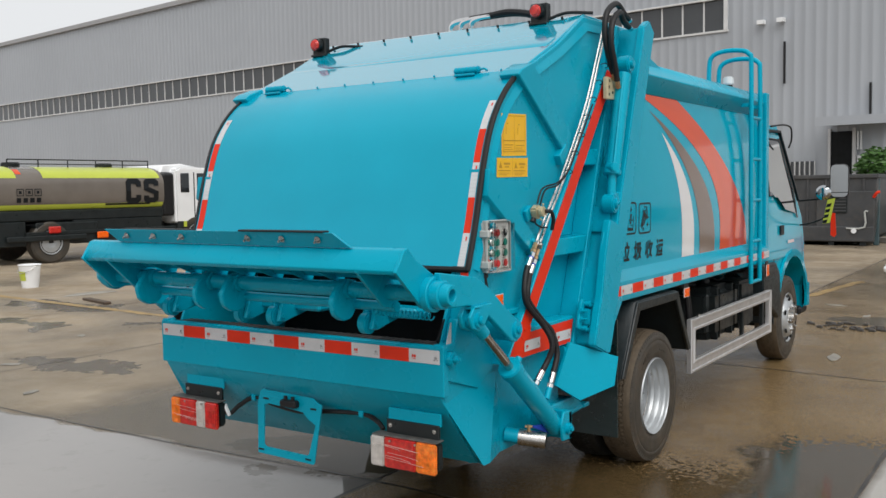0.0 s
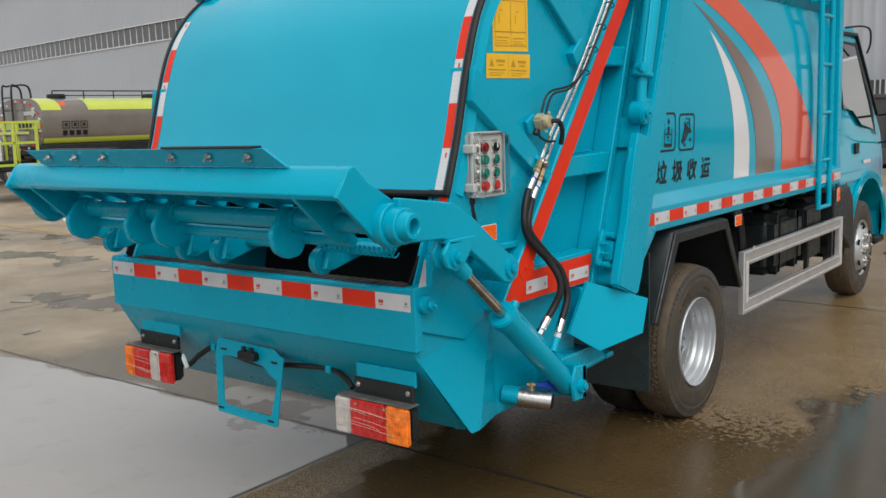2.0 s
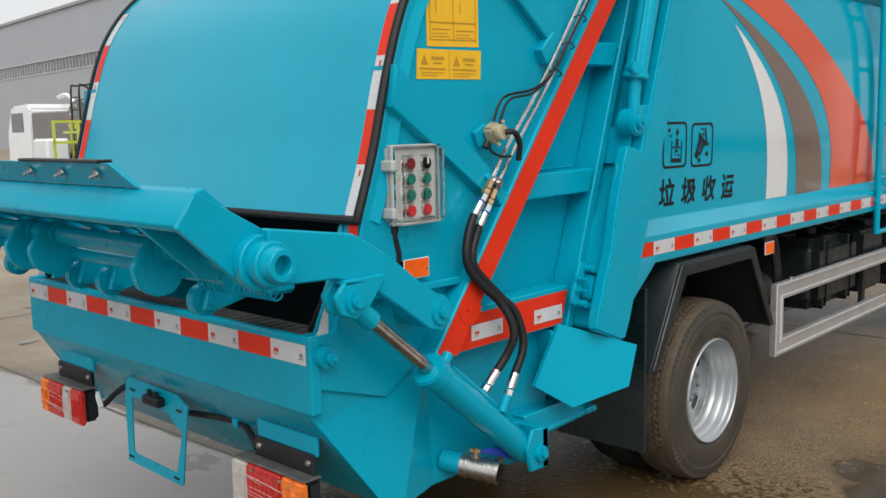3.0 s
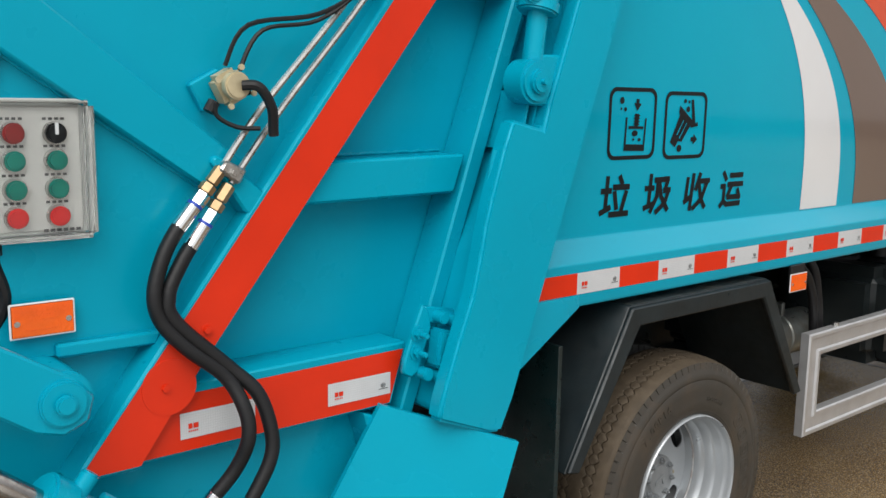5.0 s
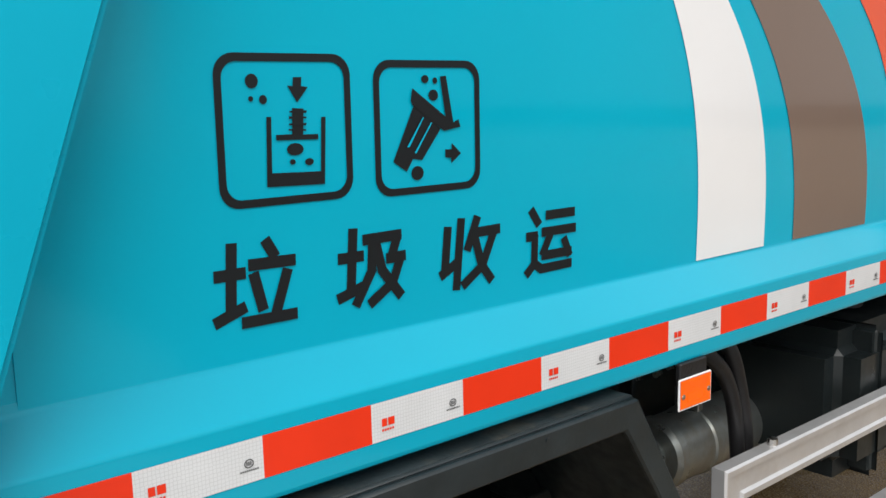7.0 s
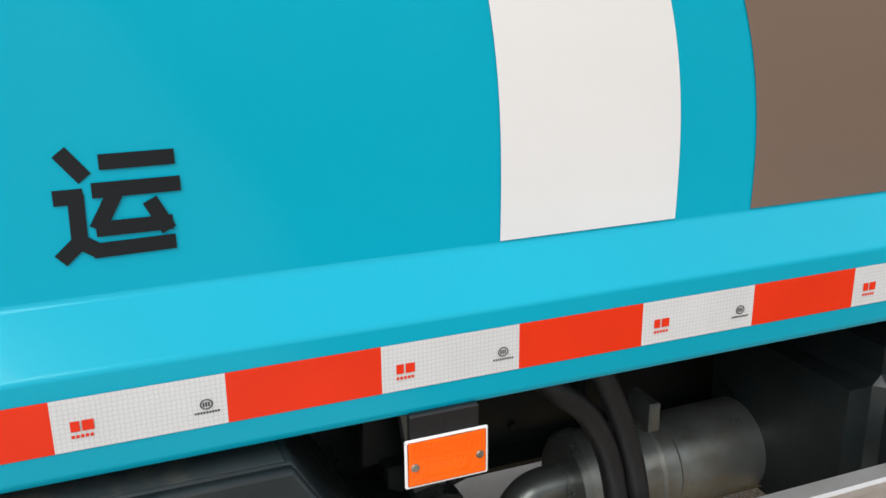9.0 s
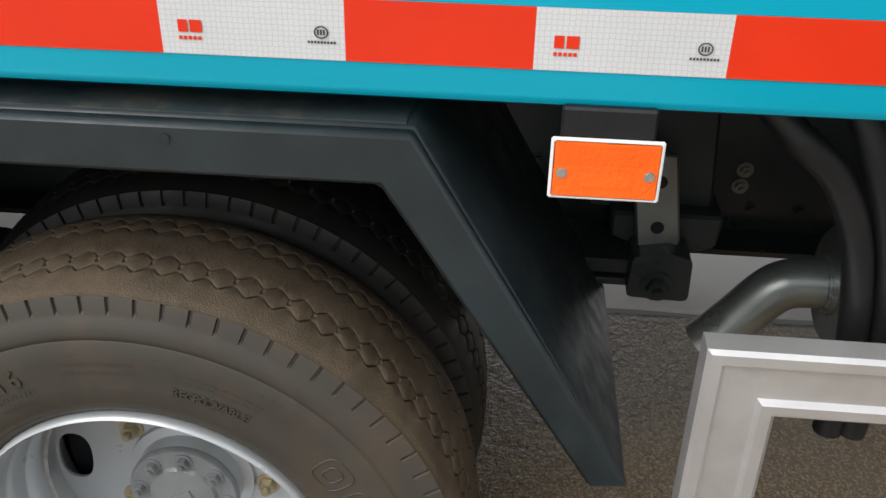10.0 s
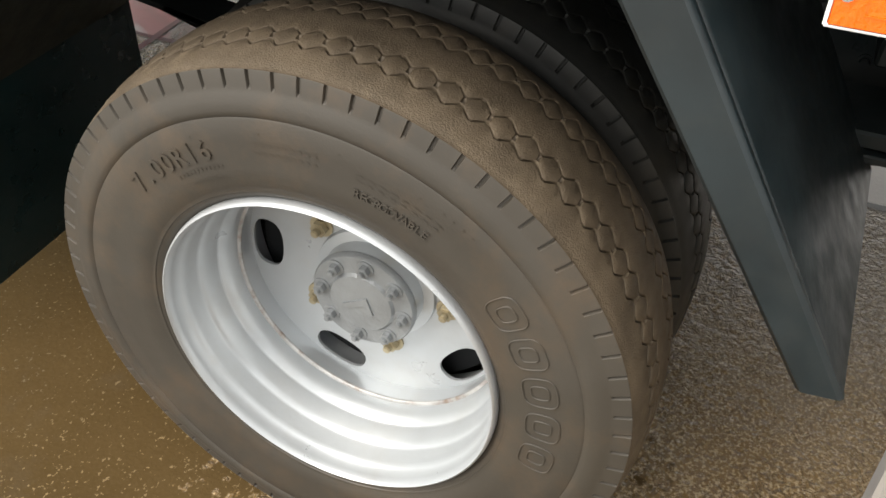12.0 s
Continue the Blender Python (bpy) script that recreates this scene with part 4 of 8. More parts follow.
# tailgate side walls with raised border, braces and cross bars
WALL = [(0.045, 0.93), (0.105, 1.06)] + [(p.x + 0.012, p.z) for p in COVER[::3]] + [(0.905, 2.142), (1.174, 2.300), (1.41, 2.312), (1.52, 2.312), (1.30, 1.60), (1.13, 1.10), (1.0, 0.745), (0.96, 0.42), (0.44, 0.42), (0.25, 0.42), (0.10, 0.62)]
for s in (1, -1):
    lo, hi = sorted((s * 0.742, s * 0.757))
    wall = part("tailgate_side", prism(WALL, lo, hi, 'x', 0.002), TEAL, truck, "teal tailgate side plate with welded braces")
    if s < 0:
        wall.matrix_basis = Matrix.Translation((0.062, 0, 0))
    # outer plate behind the slanted channel, flush with the rear edge
    lean = lambda z: 0.357 + (z - 0.811) / 1.277
    plate = [(0.105, 1.00)] + [(p.x + 0.014, p.z) for p in COVER[::3]] + [(0.905, 2.140), (1.174, 2.298), (1.40, 2.305), (lean(2.10) + 0.05, 2.10), (lean(1.00) + 0.05, 1.00)]
    part("side_plate", prism(plate, *sorted((s * 0.757, s * 0.825)), 'x', 0.003), TEAL, wall)
    b = bmesh.new()
    rows_ = []
    for k in range(13):
        q, nn = cover_at(COVER_LEN * k / 12)
        rows_.append(((0.820, q.x + 0.016 - nn.x * 0.002, q.y), (0.8345, q.x - nn.x * 0.058 + 0.006, q.y - nn.y * 0.058)))
    rows_ += [((0.820, 0.905, 2.138), (0.8345, 0.930, 2.090)), ((0.820, 1.170, 2.292), (0.8345, 1.195, 2.235)), ((0.820, 1.400, 2.298), (0.8345, 1.385, 2.240))]
    loops = [[b.verts.new((s * x, y, z)) for x, y, z in ((p_[0], p_[1], p_[2]), (q_[0], q_[1], q_[2]), (0.800, q_[1], q_[2]), (0.800, p_[1], p_[2]))] for p_, q_ in rows_]
    for l0, l1 in zip(loops, loops[1:]):
        for i in range(4):
            b.faces.new((l0[i], l0[(i + 1) % 4], l1[(i + 1) % 4], l1[i]))
    b.faces.new(loops[0])
    b.faces.new(loops[-1][::-1])
    bmesh.ops.recalc_face_normals(b, faces=b.faces[:])
    part("edge_flange", b, TEAL, wall, angle=30)
    part("plate_ledge", prism([(0.345, 1.000), (0.50, 0.998), (0.51, 1.020), (0.345, 1.022)], *sorted((s * 0.80, s * 0.840)), 'x', 0.004), TEAL, wall)
    lo, hi = sorted((s * 0.757, s * 0.853))
    part("diagonal_brace", prism([(0.53, 1.995), (0.62, 2.03), (0.98, 1.75), (0.945, 1.64), (0.50, 1.972)], lo, hi, 'x', 0.004), TEAL, wall)
    part("diagonal_brace", prism([(0.262, 1.590), (0.655, 1.288), (0.600, 1.238), (0.245, 1.482)], lo, hi, 'x', 0.004), TEAL, wall)
    part("front_flange", prism([(0.985, 0.77), (1.02, 0.77), (1.302, 1.573), (1.56, 2.30), (1.515, 2.30), (1.262, 1.573)], *sorted((s * 0.757, s * 0.845)), 'x', 0.004), TEAL, wall)
    part("front_web", prism([(0.995, 0.78), (1.10, 0.78), (1.40, 1.573), (1.62, 2.26), (1.54, 2.26), (1.29, 1.573)], *sorted((s * 0.757, s * 0.80)), 'x', 0.003), TEAL, wall)
    lo, hi = sorted((s * 0.757, s * 0.844))
    part("cross_bar", prism([(0.80, 1.283), (1.150, 1.288), (1.122, 1.211), (0.75, 1.207)], lo, hi, 'x', 0.005), TEAL, wall)
    part("cross_bar", prism([(1.09, 1.684), (1.292, 1.689), (1.262, 1.612), (1.03, 1.612)], lo, hi, 'x', 0.005), TEAL, wall)
    # slanted channel and lower rail
    part("slanted_channel", prism([(lean(0.806) - 0.006, 0.806), (lean(2.10) - 0.020, 2.10), (lean(2.10) + 0.094, 2.10), (lean(0.905) + 0.094, 0.905), (lean(0.806) + 0.10, 0.806)], *sorted((s * 0.757, s * 0.8655)), 'x', 0.004), TEAL, wall)
    part("lower_rail", prism([(0.44, 0.806), (0.968, 0.804), (1.002, 0.926), (0.50, 0.926)], *sorted((s * 0.757, s * 0.8465)), 'x', 0.004), TEAL, wall)
    if s > 0:
        for nm, x, pts, lb in (("slanted_film", 0.8668, [(lean(0.812), 0.812), (lean(2.07), 2.07), (lean(2.05) + 0.092, 2.05), (lean(0.912) + 0.092, 0.912), (lean(0.812) + 0.098, 0.812)], "bright red film on the slanted channel"),
                               ("rail_film", 0.8478, [(0.462, 0.811), (0.961, 0.810), (0.994, 0.913), (0.525, 0.908)], "bright red film on the lower rail")):
            b = bmesh.new()
            b.faces.new([b.verts.new((x, *q)) for q in pts])
            part(nm, b, RED_T, wall, lb)
for k, (y0, y1, z0, z1, dz) in enumerate(((0.531, 0.669, 0.832, 0.877, 0.000), (0.819, 0.962, 0.830, 0.873, -0.001))):
    ob, pt = strip(truck, WHITE_T, (0.8482, y0, z0), (0.8482, y1, z0 + dz), (0.8482, y1, z1 + dz), (0.8482, y0, z1))
    print_marks(ob, pt)
part("film_disc", cyl((0.8665, 0.507, 0.932), (0.8682, 0.507, 0.932), 0.046, seg=32), RED_T, truck, "rounded end of the red film")
for q in ((0.574, 1.017), (0.500, 0.932)):
    part("film_screw", hexnut((0.8665, *q), (1, 0, 0), 0.007, 0.007), RED_T, truck)

# hand-laid weld beads on the tailgate sides and along the sill
rng_w = random.Random(31)


def bead(p0, p1, r=0.0034, step=0.016):
    p0, p1 = Vector(p0), Vector(p1)
    n = max(3, int((p1 - p0).length / step))
    pts = [p0.lerp(p1, i / n) + Vector((0, rng_w.uniform(-1, 1), rng_w.uniform(-1, 1))) * 0.0012 for i in range(n + 1)]
    return tube(pts, r, 6, 1)


for s in (1,):
    for (y0, z0), (y1, z1) in (((1.182, 1.195), (1.12, 1.025)), ((1.271, 1.407), (1.226, 1.300)), ((0.80, 1.286), (1.15, 1.291)), ((1.10, 1.687), (1.29, 1.692))):
        part("weld_bead", bead((s * 0.7585, y0, z0), (s * 0.7585, y1, z1)), TEAL, truck)
    for (y0, z0), (y1, z1) in (((0.268, 1.587), (0.655, 1.290)), ((0.625, 2.028), (0.975, 1.757)), ((0.505, 1.968), (0.94, 1.638)), ((0.25, 1.477), (0.60, 1.237))):
        part("weld_bead", bead((s * 0.8265, y0, z0), (s * 0.8265, y1, z1)), TEAL, truck)

# ---------- hopper ----------
shell = [(0.0, 0.930), (0.0, 0.735), (0.055, 0.655), (0.245, 0.425), (0.98, 0.425), (0.98, 0.440), (0.255, 0.440), (0.072, 0.660), (0.020, 0.740), (0.020, 0.930)]
hopper = part("hopper", prism(shell, -0.745, 0.785, 'x', 0.003), TEAL, truck, "teal loading hopper with folded rear wall")
part("hopper_lip", box(-0.764, 0.804, -0.006, 0.026, 0.738, 0.928, 0.003), TEAL, hopper)
mb = box(-0.742, 0.782, 0.026, 0.112, 0.915, 0.925, 0.002)
for q in range(38):
    x = -0.730 + q * 0.0395
    mb = box(x, x + 0.012, 0.034, 0.106, 0.925, 0.9275, bm=mb)
part("lip_mat", mb, MAT_R, hopper, "worn black rubber lip mat")
# near-black sheets over the hopper's inner sides, then its floor and plate
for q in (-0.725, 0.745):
    part("hopper_liner", prism([(0.035, 0.942), (0.100, 1.040), (0.170, 1.195), (0.95, 1.195), (0.95, 0.50), (0.20, 0.60)], q, q + 0.008, 'x'), DARK_IN, hopper, "near-black inner side of the hopper")
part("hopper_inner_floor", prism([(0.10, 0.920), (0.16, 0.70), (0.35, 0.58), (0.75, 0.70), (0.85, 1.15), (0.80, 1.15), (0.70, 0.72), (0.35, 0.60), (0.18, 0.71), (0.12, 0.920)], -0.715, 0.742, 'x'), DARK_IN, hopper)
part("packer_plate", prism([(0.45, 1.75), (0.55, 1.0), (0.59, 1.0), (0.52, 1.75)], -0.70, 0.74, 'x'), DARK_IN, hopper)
for s in (1, -1):
    lo, hi = sorted((s * 0.757, s * 0.800))
    ob = part("hopper_cheek", prism([(-0.004, 0.935), (-0.004, 0.805), (0.245, 0.727), (0.35, 0.79), (0.50, 0.93), (0.52, 0.990), (0.40, 0.995), (0.10, 1.02), (0.075, 0.935)], lo, hi, 'x', 0.004), TEAL, hopper)
    ob.matrix_basis = Matrix.Translation((0.0 if s > 0 else 0.038, 0, 0))
    lo, hi = sorted((s * 0.757, s * 0.787))
    ob = part("hopper_side", prism([(0.012, 0.80), (0.012, 0.735), (0.064, 0.655), (0.25, 0.433), (0.96, 0.433), (0.96, 0.80)], lo, hi, 'x', 0.003), TEAL, hopper)
    ob.matrix_basis = Matrix.Translation((0.0 if s > 0 else 0.038, 0, 0))
    # flared lower corner with its folded facet
    b = bmesh.new()
    for q in ((0.780, 0.004, 0.742), (0.780, 0.004, 0.730), (0.838, 0.206, 0.440), (0.838, 0.216, 0.432), (0.788, 0.240, 0.742), (0.838, 0.262, 0.432), (0.790, 0.395, 0.770), (0.775, 0.47, 0.430), (0.770, 0.26, 0.428)):
        b.verts.new((s * q[0], q[1], q[2]))
    bmesh.ops.convex_hull(b, input=b.verts[:])
    ob = part("hopper_corner", b, TEAL, hopper, angle=12)
    ob.matrix_basis = Matrix.Translation((0.0 if s > 0 else 0.038, 0, 0))
    xe = 0.797 if s > 0 else -0.752
    b = bmesh.new()
    b.faces.new([b.verts.new((xe, y, z)) for y, z in ((0.020, 0.930), (0.058, 0.926), (0.062, 1.012), (0.054, 1.014))])
    part("reflective_strip", b, WHITE_T, hopper, "white reflective strip on the opening edge")
n = 11
w = 1.540 / n
for k in range(n):
    x0, x1 = -0.752 + w * k, -0.752 + w * (k + 1)
    m = WHITE_T if k % 2 == 0 else RED_T
    ob, pt = strip(hopper, m, (x0, -0.0062, 0.862), (x1, -0.0062, 0.862), (x1, -0.0062, 0.914), (x0, -0.0062, 0.914))
    if m is WHITE_T:
        print_marks(ob, pt)
b = cyl((0.800, 0.034, 0.880), (0.828, 0.034, 0.880), 0.028, seg=24, bevel=0.004)
b = cyl((0.828, 0.034, 0.880), (0.846, 0.034, 0.880), 0.015, seg=16, bevel=0.003, bm=b)
b = cyl((0.846, 0.034, 0.880), (0.856, 0.034, 0.880), 0.006, seg=8, bm=b)
part("hopper_pin", b, TEAL, hopper)

# ---------- bin lifter ----------
lift_bar = part("lifter_bar", prism([(-0.345, 1.323), (-0.385, 1.256), (-0.372, 1.240), (-0.360, 1.248), (-0.322, 1.310), (-0.200, 1.205), (-0.190, 1.214), (-0.322, 1.330)], -0.790, 0.885, 'x', 0.003), TEAL, truck, "teal folded bin-lifter bar")
part("lifter_flange", prism([(-0.637, 1.379), (0.607, 1.379), (0.665, 1.326), (-0.580, 1.326)], -0.006, 0.006, 'y', 0.001), TEAL, lift_bar)
fl = bpy.data.objects[lift_bar.children[-1].name]
for v in fl.data.vertices:
    z = v.co.z
    v.co.y += -0.345 - (z - 1.326) * 0.62
for x0, x1, y0, z0 in ((-0.54, -0.13, -0.372, 1.376), (0.158, 0.572, -0.392, 1.379)):
    part("rubber_bumper", box(x0, x1, y0, y0 + 0.040, z0, z0 + 0.007, 0.003), RUBBER_B, lift_bar, "black rubber bumper strip")
for x in (-0.502, -0.337, -0.170, 0.192, 0.364, 0.535):
    part("flange_bolt", hexnut((x, -0.374, 1.354), (0, -1, -0.5), 0.009, 0.010, None, 0.012), STEEL, lift_bar, "plated bolt")
for s in (1, -1):
    prof = [(-0.345, 1.323), (-0.392, 1.252), (-0.245, 1.118), (-0.205, 1.108), (-0.165, 1.118), (-0.140, 1.150), (-0.140, 1.188), (-0.165, 1.222)]
    part("lifter_end_plate", prism(prof, *((0.872, 0.888) if s > 0 else (-0.792, -0.777)), 'x', 0.002), TEAL, lift_bar)
    part("lifter_end_plate", prism([(q[0] + 0.01, q[1] - 0.005) for q in prof], *((0.700, 0.714) if s > 0 else (-0.640, -0.626)), 'x', 0.002), TEAL, lift_bar)
    e = 0.0 if s > 0 else 0.085
    b = lathe([(s * x + e, r) for x, r in ((0.886, 0.0), (0.886, 0.060), (0.889, 0.062), (0.914, 0.062), (0.917, 0.059), (0.917, 0.050), (0.951, 0.050), (0.954, 0.046), (0.954, 0.041), (0.983, 0.036), (0.985, 0.034), (0.985, 0.023), (0.982, 0.021), (0.955, 0.021), (0.955, 0.0))], -0.205, 1.163, 36)
    part("shaft_boss", b, TEAL, lift_bar, angle=30)
part("lifter_shaft", cyl((-0.79, -0.205, 1.163), (0.89, -0.205, 1.163), 0.029, seg=22), TEAL, lift_bar)
part("lower_shaft", cyl((-0.64, -0.165, 1.105), (0.72, -0.165, 1.105), 0.019, seg=16), TEAL, lift_bar)
for k in range(9):
    x = -0.62 + k * 0.155
    part("comb_rib", prism([(-0.375, 1.262), (-0.345, 1.310), (-0.15, 1.205), (-0.165, 1.175)], x - 0.006, x + 0.006, 'x', 0.001), TEAL, lift_bar)
cam_prof = [(-0.245 + 0.0, 1.195), (-0.300, 1.130), (-0.285, 1.075), (-0.240, 1.050), (-0.190, 1.055), (-0.165, 1.095), (-0.165, 1.175), (-0.200, 1.205)]
for x in (-0.555, -0.20, -0.045, 0.520):
    b = prism(bend(cam_prof, 0.035, 4), x - 0.013, x + 0.013, 'x', 0.004, 2)
    b = cyl((x - 0.03, -0.205, 1.163), (x + 0.03, -0.205, 1.163), 0.037, seg=24, bevel=0.003, bm=b)
    part("lifter_cam", b, TEAL, lift_bar)
for x in (-0.520, -0.085, 0.098, 0.565):
    b = prism([(-0.155, 1.012), (-0.120, 1.005), (0.02, 1.035), (0.02, 1.075), (-0.075, 1.110), (-0.12, 1.115)], x + 0.012, x + 0.030, 'x', 0.004)
    b = prism([(-0.155, 1.012), (-0.120, 1.005), (0.02, 1.035), (0.02, 1.075), (-0.075, 1.110), (-0.12, 1.115)], x - 0.030, x - 0.012, 'x', 0.004, bm=b)
    b = box(x - 0.03, x + 0.16, -0.06, 0.03, 1.045, 1.085, 0.01, bm=b)
    arm = part("hook_arm", b, TEAL, lift_bar)
    b = cyl((x - 0.034, -0.128, 1.030), (x + 0.006, -0.128, 1.030), 0.040, seg=26, bevel=0.006)
    b = cyl((x - 0.045, -0.128, 1.030), (x + 0.036, -0.128, 1.030), 0.012, seg=12, bevel=0.002, bm=b)
    part("hook_roller", b, TEAL, arm)
sp = []
for q in range(0, 15 * 8 + 1):
    a, t = q * math.pi / 4, q / 120
    sp.append((0.615 + 0.22 * t + 0.0, -0.172 + 0.013 * math.cos(a) + 0.06 * t, 1.085 + 0.013 * math.sin(a) - 0.015 * t))
part("return_spring", tube(sp, 0.0028, 5, 1), TEAL, lift_bar, "painted coil spring")

lift_bar.matrix_basis = Matrix.Translation((-0.004, -0.002, -0.012))

# lifter arms and rams on both flanks
for s in (1, -1):
    arm_prof = [(-0.205, 1.226), (0.030, 1.192), (0.064, 1.176), (0.136, 1.134), (0.250, 1.050), (0.345, 0.990), (0.368, 0.962), (0.358, 0.925), (0.322, 0.910), (0.282, 0.922), (0.180, 0.995), (0.080, 1.062), (-0.020, 1.092), (-0.205, 1.100)]
    arm = part("lifter_arm", prism(arm_prof, *sorted((s * 0.902, s * 0.930)), 'x', 0.004), TEAL, truck, "teal cranked lifter arm")
    arm.matrix_basis = Matrix.Translation((0.0 if s > 0 else 0.085, 0, 0))
    b = cyl((s * 0.780, 0.322, 0.960), (s * 0.925, 0.322, 0.960), 0.046, seg=28, bevel=0.003)
    b = cyl((s * 0.925, 0.322, 0.960), (s * 0.938, 0.322, 0.960), 0.034, seg=22, bevel=0.003, bm=b)
    b = cyl((s * 0.938, 0.322, 0.960), (s * 0.950, 0.322, 0.960), 0.015, seg=16, bevel=0.003, bm=b)
    part("arm_pin", b, TEAL, arm)
    part("ram_bracket", prism([(-0.03, 1.188), (0.045, 1.178), (0.108, 1.146), (0.118, 1.078), (0.062, 1.010), (0.020, 0.993), (-0.022, 1.010), (-0.038, 1.052), (-0.008, 1.085)], *sorted((s * 0.886, s * 0.905)), 'x', 0.003), TEAL, arm)
    part("ram_bracket", prism([(-0.008, 1.085), (0.118, 1.078), (0.062, 1.010), (0.020, 0.993), (-0.022, 1.010), (-0.038, 1.052)], *sorted((s * 0.930, s * 0.944)), 'x', 0.003), TEAL, arm)
    part("bracket_web", box(*sorted((s * 0.90, s * 0.944)), -0.008, 0.116, 1.076, 1.088, 0.002), TEAL, arm)
    b = cyl((s * 0.890, 0.018, 1.036), (s * 0.952, 0.018, 1.036), 0.030, seg=22, bevel=0.003)
    b = cyl((s * 0.952, 0.018, 1.036), (s * 0.966, 0.018, 1.036), 0.016, seg=14, bevel=0.003, bm=b)
    part("ram_pin", b, TEAL, arm)
    a, e = Vector((s * 0.918, 0.018, 1.036)), Vector((s * 0.918, 0.690, 0.480))
    d = (e - a).normalized()
    ram = part("lifter_ram", cyl(a + d * 0.365, e - d * 0.02, 0.040, seg=26, bevel=0.004), TEAL, truck, "teal hydraulic lifter ram")
    ram.matrix_basis = Matrix.Translation((0.0 if s > 0 else 0.075, 0, 0))
    part("ram_rod", cyl(a, a + d * 0.37, 0.0185, seg=20), ROD, ram, "worn steel piston rod")
    b = cyl(a + d * 0.34, a + d * 0.385, 0.047, seg=26, bevel=0.004)
    b2 = cyl(a + d * 0.40 + Vector((0, 0.01, 0.03)), a + d * 0.40 + Vector((0, 0.035, 0.062)), 0.015, seg=12, bevel=0.003)
    b2 = cyl(a + d * 0.44 + Vector((0, 0.018, 0.045)), a + d * 0.72 + Vector((0, 0.018, 0.045)), 0.008, seg=8, bm=b2)
    part("oil_pipe", b2, TEAL, ram)
    part("rod_eye", cyl(a + d * 0.02, a + d * 0.10, 0.026, seg=18, bevel=0.004), TEAL, ram)
    part("ram_gland", b, TEAL, ram)
    b = prism([(0.628, 0.515), (0.655, 0.568), (0.730, 0.560), (0.728, 0.440), (0.645, 0.445)], *sorted((s * 0.955, s * 0.968)), 'x', 0.003)
    b = prism([(0.628, 0.515), (0.655, 0.568), (0.730, 0.560), (0.728, 0.440), (0.645, 0.445)], *sorted((s * 0.868, s * 0.882)), 'x', 0.003, bm=b)
    b = box(*sorted((s * 0.78, s * 0.968)), 0.700, 0.728, 0.44, 0.56, 0.003, bm=b)
    b = cyl((s * 0.860, 0.685, 0.492), (s * 0.984, 0.685, 0.492), 0.024, seg=20, bevel=0.003, bm=b)
    b = cyl((s * 0.984, 0.685, 0.492), (s * 0.994, 0.685, 0.492), 0.012, seg=12, bevel=0.002, bm=b)
    part("ram_foot", b, TEAL, ram)

# ---------- tailgate fittings ----------
# warning beacons
for x, y, dz in ((-0.705, 1.075, -0.043), (0.605, 1.15, -0.004)):
    b = box(x - 0.045, x + 0.045, y - 0.005, y + 0.035, 2.285, 2.385, 0.004)
    b = box(x - 0.045, x + 0.045, y - 0.02, y + 0.05, 2.285, 2.296, 0.002, bm=b)
    b = cyl((x, y + 0.02, 2.345), (x, y - 0.035, 2.345), 0.034, seg=20, bm=b)
    lamp = part("warning_beacon", b, BLACK_P, truck, "black beacon with a red lens")
    part("beacon_lens", cyl((x, y - 0.0355, 2.345), (x, y - 0.050, 2.345), 0.032, 0.022, seg=20, bevel=0.004), LENS_R, lamp, "red beacon lens")
    part("beacon_cable", tube([(x + 0.04, y + 0.02, 2.31), (x + 0.12, y + 0.05, 2.335), (x + 0.24, y + 0.08, 2.325)], 0.008, 6, 5), RUBBER_B, lamp)
    lamp.matrix_basis = Matrix.Translation((0, 0, dz))
# hoses over the roof
for k in range(3):
    x0 = -0.02 + 0.07 * k
    part("roof_hose_elbow", tube([(x0, 1.36 - 0.01 * k, 2.30), (x0, 1.345 - 0.01 * k, 2.365), (x0 + 0.05, 1.335 - 0.01 * k, 2.385), (x0 + 0.15, 1.33 - 0.01 * k, 2.388)], 0.014, 8, 4), CHROME, truck, "plated hose elbow")
    part("roof_hose", tube([(x0 + 0.13, 1.33 - 0.01 * k, 2.388), (0.36, 1.32 - 0.012 * k, 2.39), (0.50, 1.32 - 0.012 * k, 2.36), (0.56, 1.33, 2.31)], 0.018, 8, 5), RUBBER_B, truck, "black hydraulic hose")

# warning stickers with their ruled print
def decal(name, y0, y1, z0, z1, x, material, parent, label="", dy=0.0, dz=0.0):
    b = sheet(lambda u, v: (x, y0 + (y1 - y0) * u + dy * v, z0 + (z1 - z0) * v + dz * u), (0, 1), (0, 1))
    return part(name, b, material, parent, label)


